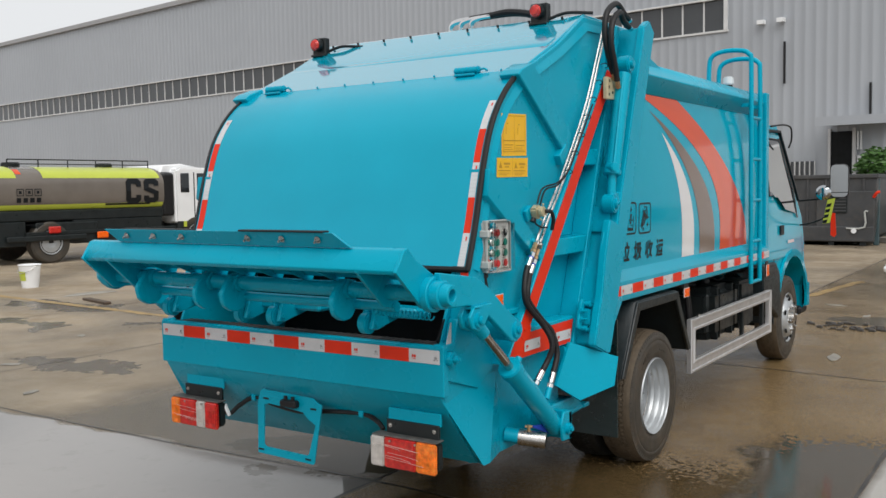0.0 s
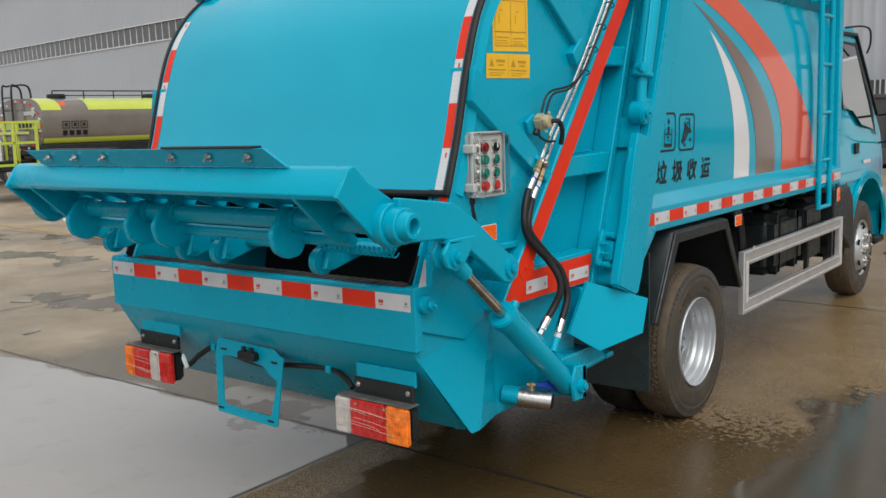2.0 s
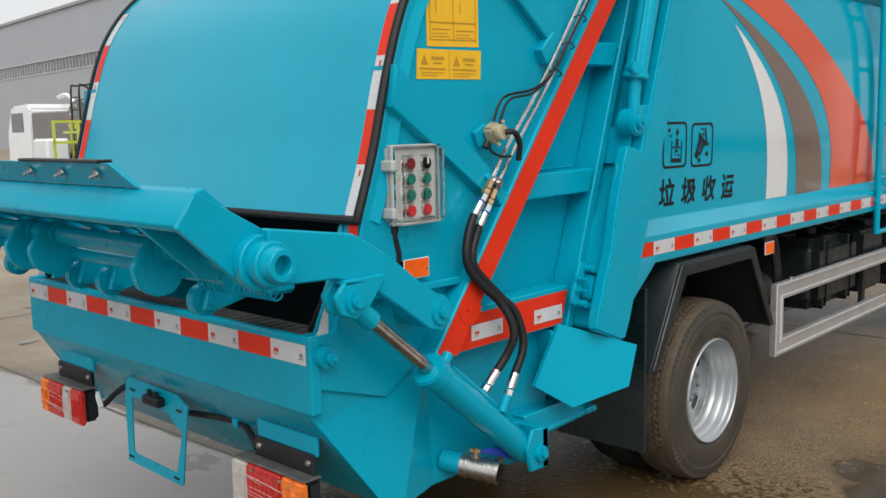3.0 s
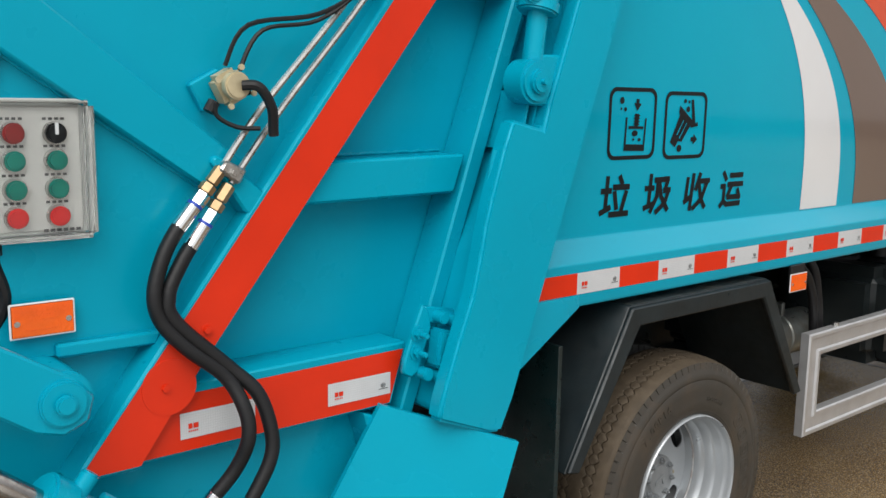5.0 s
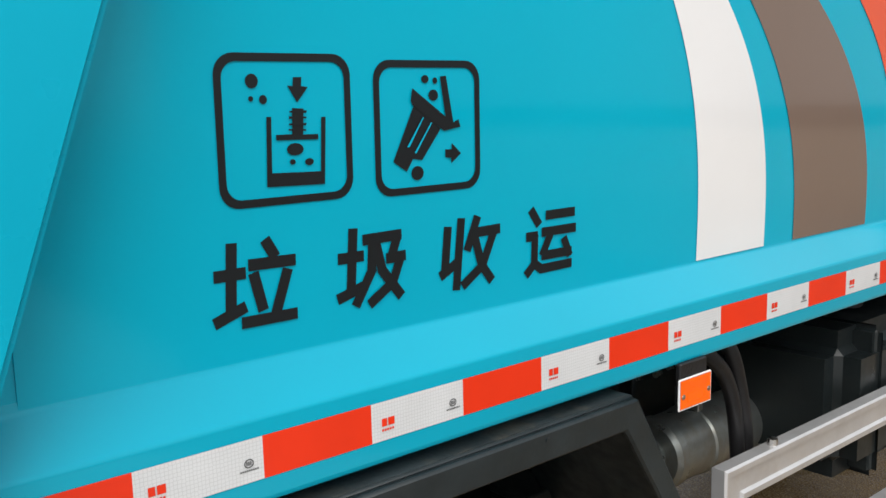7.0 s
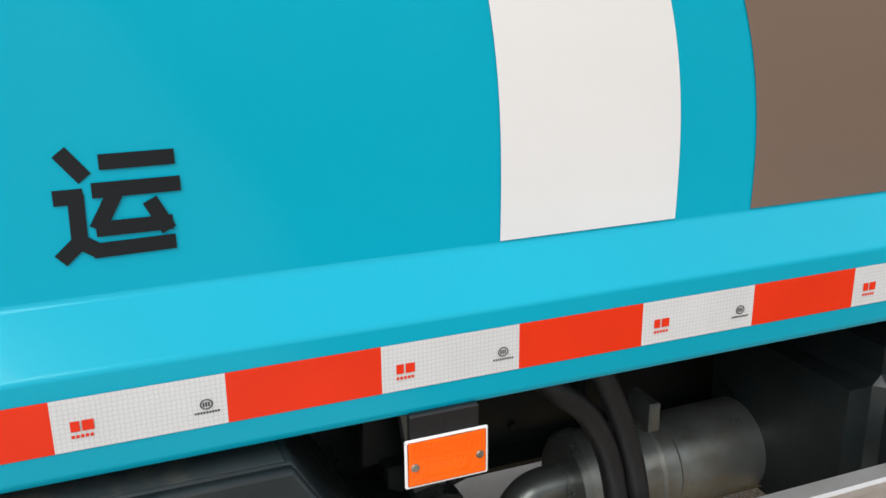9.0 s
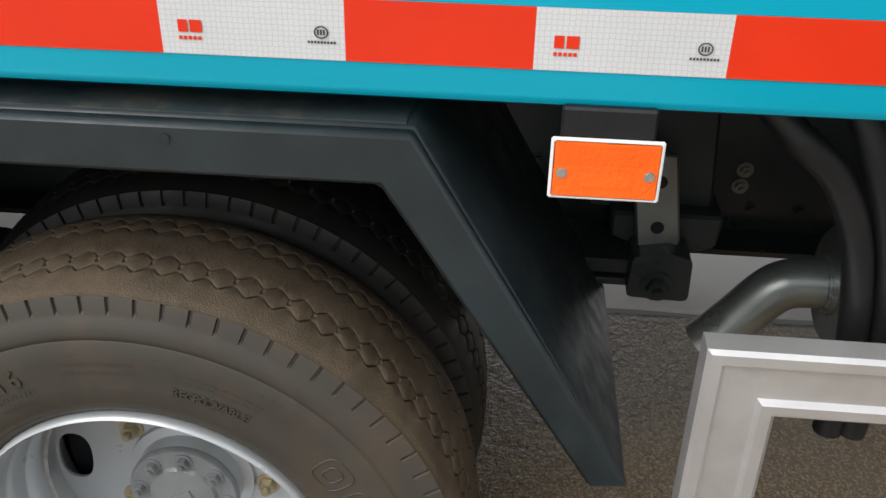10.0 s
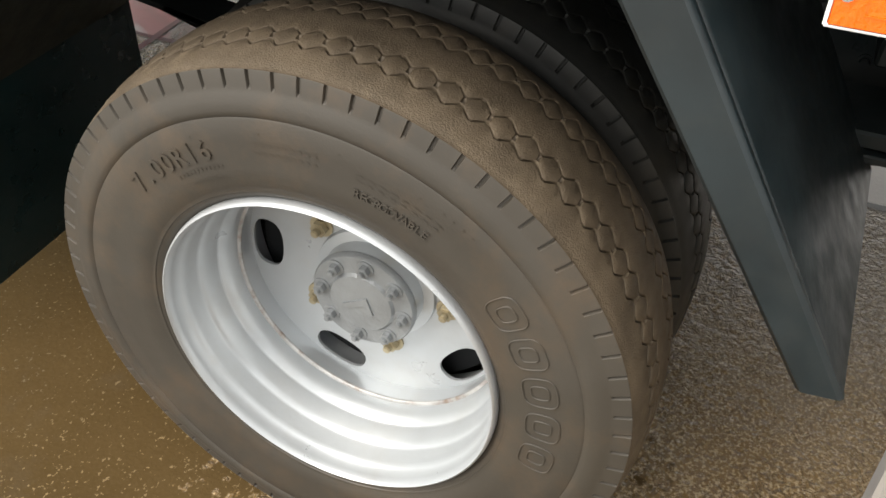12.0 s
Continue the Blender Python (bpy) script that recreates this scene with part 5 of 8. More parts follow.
STK = Matrix.Translation((0, -0.110, -0.016))
up = decal("warning_sticker", 0.510, 0.716, 1.655, 1.826, 0.8265, YELLOW, truck, "yellow warning label with ruled print", 0.0, 0.006)
for y0, y1, z0, z1 in ((0.522, 0.704, 1.816, 1.8185), (0.522, 0.524, 1.672, 1.816), (0.702, 0.704, 1.672, 1.816), (0.612, 0.614, 1.672, 1.816), (0.522, 0.704, 1.716, 1.7195), (0.522, 0.704, 1.672, 1.6745),
                       (0.53, 0.60, 1.699, 1.702), (0.53, 0.59, 1.689, 1.691), (0.625, 0.695, 1.699, 1.702), (0.625, 0.68, 1.689, 1.691), (0.53, 0.60, 1.681, 1.683), (0.625, 0.69, 1.681, 1.683),
                       (0.545, 0.548, 1.745, 1.775), (0.55, 0.565, 1.785, 1.788), (0.64, 0.643, 1.745, 1.775), (0.645, 0.66, 1.785, 1.788)):
    decal("ruled_print", y0, y1, z0, z1, 0.8277, LABEL_INK, up, "", 0, 0.006 * (y1 - y0) / 0.2)
lo_ = decal("warning_sticker", 0.468, 0.722, 1.570, 1.648, 0.8268, YELLOW, truck, "yellow caution label with triangles and print", 0.004, 0.004)
for q in (0.0, 0.125):
    for y0, y1, z0, z1 in ((0.525, 0.575, 1.622, 1.630), (0.532, 0.566, 1.611, 1.615), (0.480, 0.578, 1.596, 1.600), (0.485, 0.57, 1.587, 1.589), (0.485, 0.55, 1.580, 1.582)):
        decal("ruled_print", y0 + q, y1 + q, z0, z1, 0.8279, LABEL_INK, lo_)
    b = bmesh.new()
    b.faces.new([b.verts.new((0.8279, 0.485 + q, 1.608)), b.verts.new((0.8279, 0.512 + q, 1.608)), b.verts.new((0.8279, 0.4985 + q, 1.634))])
    part("caution_triangle", b, LABEL_INK, lo_)
decal("label_joint", 0.593, 0.5945, 1.572, 1.650, 0.8279, LABEL_INK, lo_)
up.matrix_basis = lo_.matrix_basis = STK

# push-button box with a clear hinged lid
cbox = part("control_box", box(0.757, 0.803, 0.256, 0.421, 1.184, 1.386, 0.008, 2), ABS, truck, "grey push-button box with a clear lid")
part("button_panel", box(0.801, 0.8045, 0.270, 0.408, 1.196, 1.376, 0.002), ABS_L, cbox)
lid = part("clear_lid", box(0.8065, 0.844, 0.257, 0.420, 1.185, 1.385, 0.008, 2), CLEAR, cbox, "clear plastic lid")
b = None
for y0, y1, z0, z1 in ((0.256, 0.421, 1.380, 1.387), (0.256, 0.421, 1.183, 1.190), (0.255, 0.262, 1.185, 1.385), (0.415, 0.422, 1.185, 1.385)):
    b = box(0.801, 0.812, y0, y1, z0, z1, 0.002, bm=b)
part("lid_rim", b, ABS, cbox, "grey lid rim")
for z in (1.215, 1.335):
    part("lid_latch", box(0.782, 0.826, 0.242, 0.264, z - 0.014, z + 0.014, 0.004), ABS, cbox)
for q, (dz, mA, mB) in enumerate(((1.338, BTN_D, INK), (1.299, BTN_G, BTN_G), (1.258, BTN_G, BTN_G), (1.218, BTN_R, BTN_R))):
    for yb, m in ((0.313, mA), (0.371, mB)):
        bt = part("push_button", cyl((0.8035, yb, dz), (0.812, yb, dz), 0.0170, seg=22, bevel=0.002), STEEL, cbox, "plated push-button ring")
        part("button_cap", cyl((0.812, yb, dz), (0.820, yb, dz), 0.0145 if q else 0.0150, seg=20, bevel=0.003), m, bt, "red button cap" if m in (BTN_R, BTN_D) else ("green button cap" if m is BTN_G else "black selector knob"))
        for q2 in range(4):
            decal("button_print", yb - 0.016 + 0.0085 * q2, yb - 0.0105 + 0.0085 * q2, dz + 0.0185, dz + 0.0222, 0.8052, PRINT, cbox)
part("knob_pointer", box(0.8195, 0.8215, 0.3685, 0.3735, 1.336, 1.353, 0.0005), WHITE_P, cbox, "white pointer of the selector knob")
for q2 in range(6):
    decal("panel_print", 0.350 + 0.0092 * q2, 0.3565 + 0.0092 * q2, 1.1945, 1.1990, 0.8052, PRINT, cbox)
part("box_cable", tube([(0.778, 0.285, 1.182), (0.778, 0.286, 1.15), (0.779, 0.298, 1.10), (0.776, 0.285, 1.06), (0.77, 0.26, 1.03)], 0.011, 10, 6), RUBBER_B, cbox, "black corrugated cable")
cbox.matrix_basis = Matrix.Translation((0.041, -0.018, 0.001))
part("cable_gland", cyl((0.778, 0.285, 1.188), (0.778, 0.285, 1.162), 0.015, seg=12), RUBBER_B, cbox)

def side_marker(y0, y1, z0, z1, x, parent):
    base = part("side_marker", box(x, x + 0.0034, y0, y1, z0, z1, 0.0012, 2), WHITE_P, parent, "white-rimmed amber side reflector")
    my, mz = 0.0024, 0.0023
    part("marker_lens", box(x + 0.0022, x + 0.0044, y0 + my, y1 - my, z0 + mz, z1 - mz, 0.001, 2), AMBER, base, "amber reflector lens")
    wy, wz = (y1 - y0) * 0.24, z1 - z0
    for q0, q1, r0, r1 in ((y0 + wy, y1 - wy, z0 + wz * 0.22, z0 + wz * 0.245), (y0 + wy, y1 - wy, z0 + wz * 0.50, z0 + wz * 0.525), (y0 + wy, y0 + wy + 0.0012, z0 + wz * 0.245, z0 + wz * 0.50), (y1 - wy - 0.0012, y1 - wy, z0 + wz * 0.245, z0 + wz * 0.50)):
        part("lens_ridge", box(x + 0.0042, x + 0.0050, q0, q1, r0, r1), AMBER, base)
    for k in range(9):
        zr = z0 + wz * (0.585 + 0.038 * k)
        part("lens_rib", box(x + 0.0042, x + 0.0048, y0 + 0.007, y1 - 0.007, zr, zr + wz * 0.018), AMBER, base)
    for yy in (y0 + (y1 - y0) * 0.11, y1 - (y1 - y0) * 0.11):
        part("marker_screw", cyl((x + 0.0040, yy, (z0 + z1) / 2 - 0.003), (x + 0.0062, yy, (z0 + z1) / 2 - 0.003), 0.0045, seg=10, bevel=0.001), STEEL, base)
    return base


side_marker(0.279, 0.373, 1.039, 1.092, 0.840, truck)
part("marker_pad", box(0.824, 0.8405, 0.284, 0.368, 1.044, 1.087, 0.002), RUBBER_B, truck)

# hydraulic pipes, hoses and fittings along the slanted channel
pa = [(0.868, 0.606, 1.280), (0.868, 0.683, 1.380), (0.868, 0.866, 1.582), (0.868, 1.085, 1.868), (0.862, 1.222, 2.095), (0.856, 1.320, 2.265)]
pb = [(0.868, 0.622, 1.255), (0.868, 0.721, 1.380), (0.868, 0.892, 1.575), (0.868, 1.112, 1.860), (0.862, 1.250, 2.088), (0.856, 1.345, 2.255)]
part("hydraulic_pipe", tube(pa, 0.0058, 8, 6), STEEL, truck, "bright plated hydraulic pipe")
part("hydraulic_pipe", tube(pb, 0.0058, 8, 6), STEEL, truck, "bright plated hydraulic pipe")
part("clamp_bolt", hexnut((0.882, 0.621, 1.273), (1, 0, 0), 0.006, 0.006), STEEL, truck)
part("pipe_clamp", prism([(0.596, 1.278), (0.608, 1.294), (0.647, 1.276), (0.631, 1.252)], 0.864, 0.882, 'x', 0.004), STEEL, truck, "grey pipe clamp")
b = prism([(0.590, 1.292), (0.602, 1.302), (0.690, 1.235), (0.668, 1.195), (0.650, 1.205)], 0.785, 0.864, 'x', 0.004)
part("clamp_bracket", b, TEAL, truck)
part("clamp_bracket", prism([(0.855, 1.650), (0.915, 1.705), (0.950, 1.665), (0.885, 1.605)], 0.785, 0.858, 'x', 0.004), TEAL, truck)
for p0, dy in (((0.868, 0.606, 1.280), 0), ((0.868, 0.619, 1.252), 1)):
    p = Vector(p0)
    d = Vector((0, -0.64, -0.77)).normalized() if dy == 0 else Vector((0, -0.59, -0.81)).normalized()
    b = cyl(p, p + d * 0.030, 0.011, seg=6, bevel=0.001)
    b = cyl(p + d * 0.033, p + d * 0.048, 0.013, seg=6, bevel=0.001, bm=b)
    part("hose_fitting", b, BRASS, truck, "yellow-plated hose fitting")
    b = cyl(p + d * 0.050, p + d * 0.072, 0.0135, seg=6, bevel=0.001)
    b = cyl(p + d * 0.076, p + d * 0.120, 0.0125, seg=16, bevel=0.001, bm=b)
    part("hose_ferrule", b, CHROME, truck, "chrome hose ferrule")
    part("hose_mark", cyl(p + d * 0.072, p + d * 0.077, 0.0132, seg=16), BLUE_H, truck)
ha = [(0.868, 0.530, 1.190), (0.872, 0.503, 1.149), (0.878, 0.483, 1.091), (0.882, 0.491, 1.045), (0.892, 0.528, 0.998), (0.905, 0.587, 0.944), (0.930, 0.608, 0.889), (0.938, 0.608, 0.842), (0.925, 0.591, 0.792), (0.915, 0.557, 0.750)]
hb = [(0.868, 0.549, 1.157), (0.874, 0.527, 1.128), (0.880, 0.505, 1.086), (0.884, 0.513, 1.042), (0.900, 0.593, 0.960), (0.920, 0.637, 0.910), (0.935, 0.653, 0.842), (0.940, 0.645, 0.795), (0.940, 0.608, 0.735)]
for pts in (ha, hb):
    part("hydraulic_hose", tube(pts, 0.0122, 12, 8), RUBBER_B, truck, "thick black hydraulic hose")
    e, d = Vector(pts[-1]), (Vector(pts[-1]) - Vector(pts[-2])).normalized()
    b = cyl(e - d * 0.005, e + d * 0.040, 0.0135, seg=16, bevel=0.001)
    b = cyl(e + d * 0.044, e + d * 0.062, 0.014, seg=6, bevel=0.001, bm=b)
    part("hose_ferrule", b, CHROME, truck, "chrome hose ferrule")
    part("hose_port", cyl(e + d * 0.060, e + d * 0.11, 0.013, seg=12), TEAL, truck)
# position sensor with its cables
def turned(bm, deg, centre=(0.82, 0.625, 1.422)):
    bmesh.ops.rotate(bm, verts=bm.verts[:], cent=centre, matrix=Matrix.Rotation(radians(deg), 3, 'X'))
    return bm


sens = part("valve_block", turned(box(0.800, 0.840, 0.602, 0.648, 1.396, 1.448, 0.008, 2), 28), BEIGE, truck, "beige cast valve block with cables")
b = cyl((0.838, 0.625, 1.424), (0.858, 0.625, 1.424), 0.022, seg=22, bevel=0.003)
for q in ((0.602, 1.399), (0.648, 1.399), (0.602, 1.445), (0.648, 1.445)):
    b = cyl((0.845, *q), (0.850, *q), 0.005, seg=8, bm=b)
part("block_cap", turned(b, 28), BEIGE, sens)
part("block_bracket", turned(box(0.785, 0.802, 0.575, 0.632, 1.402, 1.452, 0.003), 28), TEAL, sens)
part("block_screw", turned(cyl((0.839, 0.640, 1.405), (0.846, 0.640, 1.405), 0.006, seg=8), 28), INK, sens)
part("cable_gland", turned(cyl((0.82, 0.600, 1.398), (0.82, 0.590, 1.382), 0.010, seg=10), 0), RUBBER_B, sens)
part("valve_cable", tube([(0.862, 0.628, 1.424), (0.876, 0.650, 1.422), (0.876, 0.672, 1.39), (0.866, 0.680, 1.355), (0.864, 0.682, 1.345)], 0.0085, 10, 6), RUBBER_B, sens, "black sleeved cable")
part("valve_wire", tube([(0.83, 0.598, 1.396), (0.83, 0.60, 1.375), (0.84, 0.63, 1.358), (0.85, 0.665, 1.356)], 0.004, 6, 6), RUBBER_B, sens)
for q, (yy, zz) in enumerate(((0.615, 1.455), (0.640, 1.448))):
    part("valve_wire", tube([(0.83, yy, zz), (0.835, yy + 0.04, zz + 0.065), (0.845, 0.78 + 0.0 * q, 1.545 - 0.01 * q), (0.852, 0.87, 1.60), (0.855, 0.95, 1.70), (0.852, 1.12, 1.90)], 0.004, 6, 6), RUBBER_B, sens)
for q in range(7):
    t = q / 6
    z = 1.60 + 0.5 * t
    part("cable_tie", tube([(0.834, 0.868 + 0.385 * t, z - 0.005), (0.853, 0.880 + 0.385 * t, z), (0.853, 0.905 + 0.385 * t, z - 0.012), (0.834, 0.915 + 0.385 * t, z - 0.018)], 0.0022, 5, 3), RUBBER_B, sens)
sens.matrix_basis = Matrix.Translation((0.040, 0.000, -0.012))
# upper hose loop and valve block at the head of the channel
for pts in ([(0.885, 1.560, 2.335), (0.89, 1.495, 2.350), (0.90, 1.374, 2.378), (0.90, 1.263, 2.318), (0.90, 1.243, 2.211), (0.905, 1.280, 2.111), (0.91, 1.315, 2.045)],
            [(0.90, 1.530, 2.290), (0.91, 1.438, 2.306), (0.93, 1.344, 2.331), (0.93, 1.262, 2.275), (0.93, 1.244, 2.181), (0.93, 1.285, 2.082), (0.925, 1.325, 2.010)]):
    part("loop_hose", tube(pts, 0.0145, 10, 7), RUBBER_B, truck, "black hydraulic hose loop")
    p, q = Vector(pts[0]), Vector(pts[1])
    part("hose_ferrule", cyl(p + (q - p) * 0.45, p - (q - p) * 0.35, 0.0135, seg=12, bevel=0.002), CHROME, truck, "chrome hose ferrule")
    p, q = Vector(pts[-1]), Vector(pts[-2])
    part("hose_fitting", cyl(p + (q - p) * 0.3, p - (q - p) * 0.45, 0.0125, seg=6), BRASS, truck, "yellow-plated hose fitting")
vb = part("valve_plate", box(0.880, 0.902, 1.262, 1.365, 1.922, 2.026, 0.003), BEIGE, truck, "drilled plated valve plate")
# holes are black discs on the plate, their inner shade given as colour
for q in ((1.285, 1.945), (1.285, 1.980), (1.290, 2.008), (1.325, 1.955)):
    part("drilled_hole", cyl((0.9015, *q), (0.9030, *q), 0.007, seg=12), INK, vb)

# drain pipe with a ball valve
drain = part("drain_pipe", cyl((0.785, 0.470, 0.492), (0.858, 0.497, 0.482), 0.031, seg=24, bevel=0.002), TEAL, truck)
b = cyl((0.840, 0.490, 0.484), (0.945, 0.531, 0.472), 0.0335, seg=28, bevel=0.002)
for q in (0.845, 0.855, 0.918):
    t = (q - 0.84) / 0.085
    b = cyl((q, 0.490 + 0.033 * t, 0.484 - 0.01 * t), (q + 0.004, 0.4915 + 0.033 * t, 0.4836 - 0.01 * t), 0.0355, seg=28, bm=b)
part("ball_valve", b, STEEL, drain, "plated ball valve")
# dark disc closing the pipe end, painted shade of the bore
part("pipe_bore", cyl((0.9456, 0.5313, 0.4719), (0.9466, 0.5317, 0.4718), 0.027, seg=24), DARK_IN, drain)
b = cyl((0.880, 0.505, 0.512), (0.880, 0.505, 0.535), 0.008, seg=10)
b = cyl((0.866, 0.500, 0.528), (0.894, 0.510, 0.528), 0.006, seg=8, bm=b)
part("valve_stem", b, BRASS, drain)
part("valve_handle", prism([(0.515, 0.532), (0.60, 0.520), (0.690, 0.470), (0.695, 0.460), (0.66, 0.462), (0.515, 0.522)], 0.888, 0.900, 'x', 0.002), BLUE_H, drain, "blue lever handle")
b = prism([(0.79, 0.548), (1.03, 0.545), (1.12, 0.500), (1.135, 0.475), (1.11, 0.468), (0.79, 0.455)], 0.72, 0.835, 'x', 0.006)
b = cyl((0.835, 0.80, 0.475), (0.835, 1.14, 0.487), 0.010, seg=10, bm=b)
b = box(0.80, 0.85, 1.10, 1.16, 0.478, 0.498, 0.004, bm=b)
part("foot_step", b, TEAL, truck)

# ---------- tail lamps and plate holder ----------
def tail_lamp(x0, x1, z0, z1, order):
    y0 = -0.020
    lamp = part("tail_lamp", box(x0 + 0.004, x1 - 0.004, 0.0, 0.048, z0 + 0.006, z1 - 0.004, 0.010, 2), BLACK_P, truck, "black boxed tail lamp with scratched lenses")
    part("lamp_top", box(x0 + 0.002, x1 - 0.002, -0.010, 0.046, z1 - 0.004, z1 + 0.002, 0.0025), LAMP_TOP, lamp, "dusty grey lamp top")
    x = x0
    for frac, m, lb in order:
        w = (x1 - x0) * frac
        part("lamp_lens", box(x + 0.0008, x + w - 0.0008, y0, 0.002, z0, z1 - 0.004, 0.006, 3), m, lamp, lb)
        part("reflector_cup", box(x + w * 0.18, x + w * 0.82, y0 - 0.0022, y0 + 0.001, z0 + 0.026, z1 - 0.036, 0.0010), m, lamp)
        for k in range(5):
            xr = x + w * (0.24 + 0.13 * k)
            part("lens_ridge", box(xr - 0.0016, xr + 0.0016, y0 - 0.0040, y0 - 0.0020, z0 + 0.028, z1 - 0.038), m, lamp)
        x += w
    rr = random.Random(int(abs(x0) * 1000))
    for k in range(6):
        z, xa = rr.uniform(z0 + 0.015, z1 - 0.02), x0 + rr.uniform(0.01, 0.10)
        part("lens_scratch", tube([(xa, y0 - 0.0044, z), (xa + 0.08, y0 - 0.0048, z - 0.004), (xa + rr.uniform(0.12, 0.20), y0 - 0.0044, z - 0.012)], 0.00055, 4, 3), LENS_G, lamp)
    for xx in (x0 + 0.10, x1 - 0.09):
        part("lens_screw", cyl((xx, y0, z1 - 0.014), (xx, y0 - 0.004, z1 - 0.014), 0.0045, seg=10), STEEL, lamp)
    part("lamp_hanger", box(x0 + 0.045, x1 - 0.015, 0.030, 0.044, z1, z1 + 0.056, 0.003), BLACK_P, lamp, "black lamp hanger")
    for xx in (x0 + 0.065, x1 - 0.035):
        part("hanger_bolt", hexnut((xx, 0.030, z1 + 0.032), (0, -1, 0), 0.006, 0.006), STEEL, lamp)
    part("lamp_tab", box(x0 + 0.050, x1 - 0.010, 0.038, 0.048, z1 + 0.050, z1 + 0.100, 0.002), TEAL, lamp)
    return lamp


tail_lamp(0.460, 0.768, 0.440, 0.562, ((0.215, LENS_W, "clear lamp lens"), (0.485, LENS_R, "red lamp lens"), (0.30, AMBER_D, "amber lamp lens")))
tail_lamp(-0.704, -0.404, 0.460, 0.582, ((0.19, AMBER_D, "amber lamp lens"), (0.36, LENS_R, "red lamp lens"), (0.19, LENS_W, "clear lamp lens"), (0.26, LENS_R, "red lamp lens")))
out_f = [(-0.183, 0.652), (-0.165, 0.662), (0.120, 0.652), (0.150, 0.632), (0.168, 0.628), (0.120, 0.378), (0.112, 0.370), (-0.205, 0.378), (-0.205, 0.392), (-0.200, 0.60)]
in_f = [(-0.160, 0.595), (-0.130, 0.602), (-0.05, 0.596), (0.06, 0.586), (0.090, 0.560), (0.130, 0.540), (0.090, 0.412), (0.078, 0.404), (-0.155, 0.410), (-0.168, 0.420)]
b = bmesh.new()
loops = []
for yy in (0.036, 0.0405):
    loops.append(([b.verts.new((x, yy, z)) for x, z in out_f], [b.verts.new((x, yy, z)) for x, z in in_f]))
for (o, q) in loops:
    for i in range(10):
        j = (i + 1) % 10
        b.faces.new((o[i], o[j], q[j], q[i]))
for k in (0, 1):
    for i in range(10):
        j = (i + 1) % 10
        b.faces.new((loops[0][k][i], loops[0][k][j], loops[1][k][j], loops[1][k][i]))
holder = part("plate_holder", b, TEAL, truck, "empty teal plate holder frame")
# slots are flat black bars on the frame, shade put into colour
for x, z in ((-0.150, 0.622), (0.120, 0.606), (-0.185, 0.395), (0.085, 0.388)):
    part("holder_slot", box(x - 0.016, x + 0.016, 0.0352, 0.0362, z - 0.004, z + 0.004), INK, holder)
b = box(-0.045, 0.045, 0.005, 0.038, 0.604, 0.634, 0.006)
b = cyl((-0.02, 0.02, 0.634), (-0.02, 0.02, 0.650), 0.008, seg=10, bm=b)
b = cyl((0.02, 0.02, 0.634), (0.02, 0.02, 0.650), 0.008, seg=10, bm=b)
part("plate_lamp", b, RUBBER_B, holder, "small black plate lamp")
part("lamp_cable", tube([(-0.43, 0.045, 0.535), (-0.40, 0.060, 0.520), (-0.36, 0.085, 0.560), (-0.28, 0.10, 0.60), (-0.16, 0.09, 0.585), (0.0, 0.085, 0.572), (0.16, 0.085, 0.592), (0.33, 0.10, 0.60), (0.42, 0.08, 0.585), (0.46, 0.07, 0.56)], 0.010, 8, 6), RUBBER_B, truck, "black lamp cable")
for x, z in ((-0.28, 0.60), (0.33, 0.60)):
    part("cable_clip", box(x - 0.012, x + 0.012, 0.085, 0.115, z - 0.014, z + 0.014, 0.003), TEAL, truck)
part("cable_plug", prism([(-0.420, 0.562), (-0.412, 0.568), (-0.384, 0.516), (-0.393, 0.510)], 0.036, 0.054, 'y', 0.003), WHITE_P, truck, "white cable plug")
ob, pt = strip(truck, RED_T, (0.790, 0.1435, 1.150), (0.824, 0.1435, 1.150), (0.824, 0.1465, 1.200), (0.790, 0.1465, 1.200), 0.004)

# ---------- wheels ----------
TR, TW = 0.358, 0.192     # tyre radius and width
TEETH = 80
PH = (-0.085, -0.045, 0.045, 0.085, 0.25, 0.43, 0.57, 0.75)     # points round one tread block
PER = len(PH)


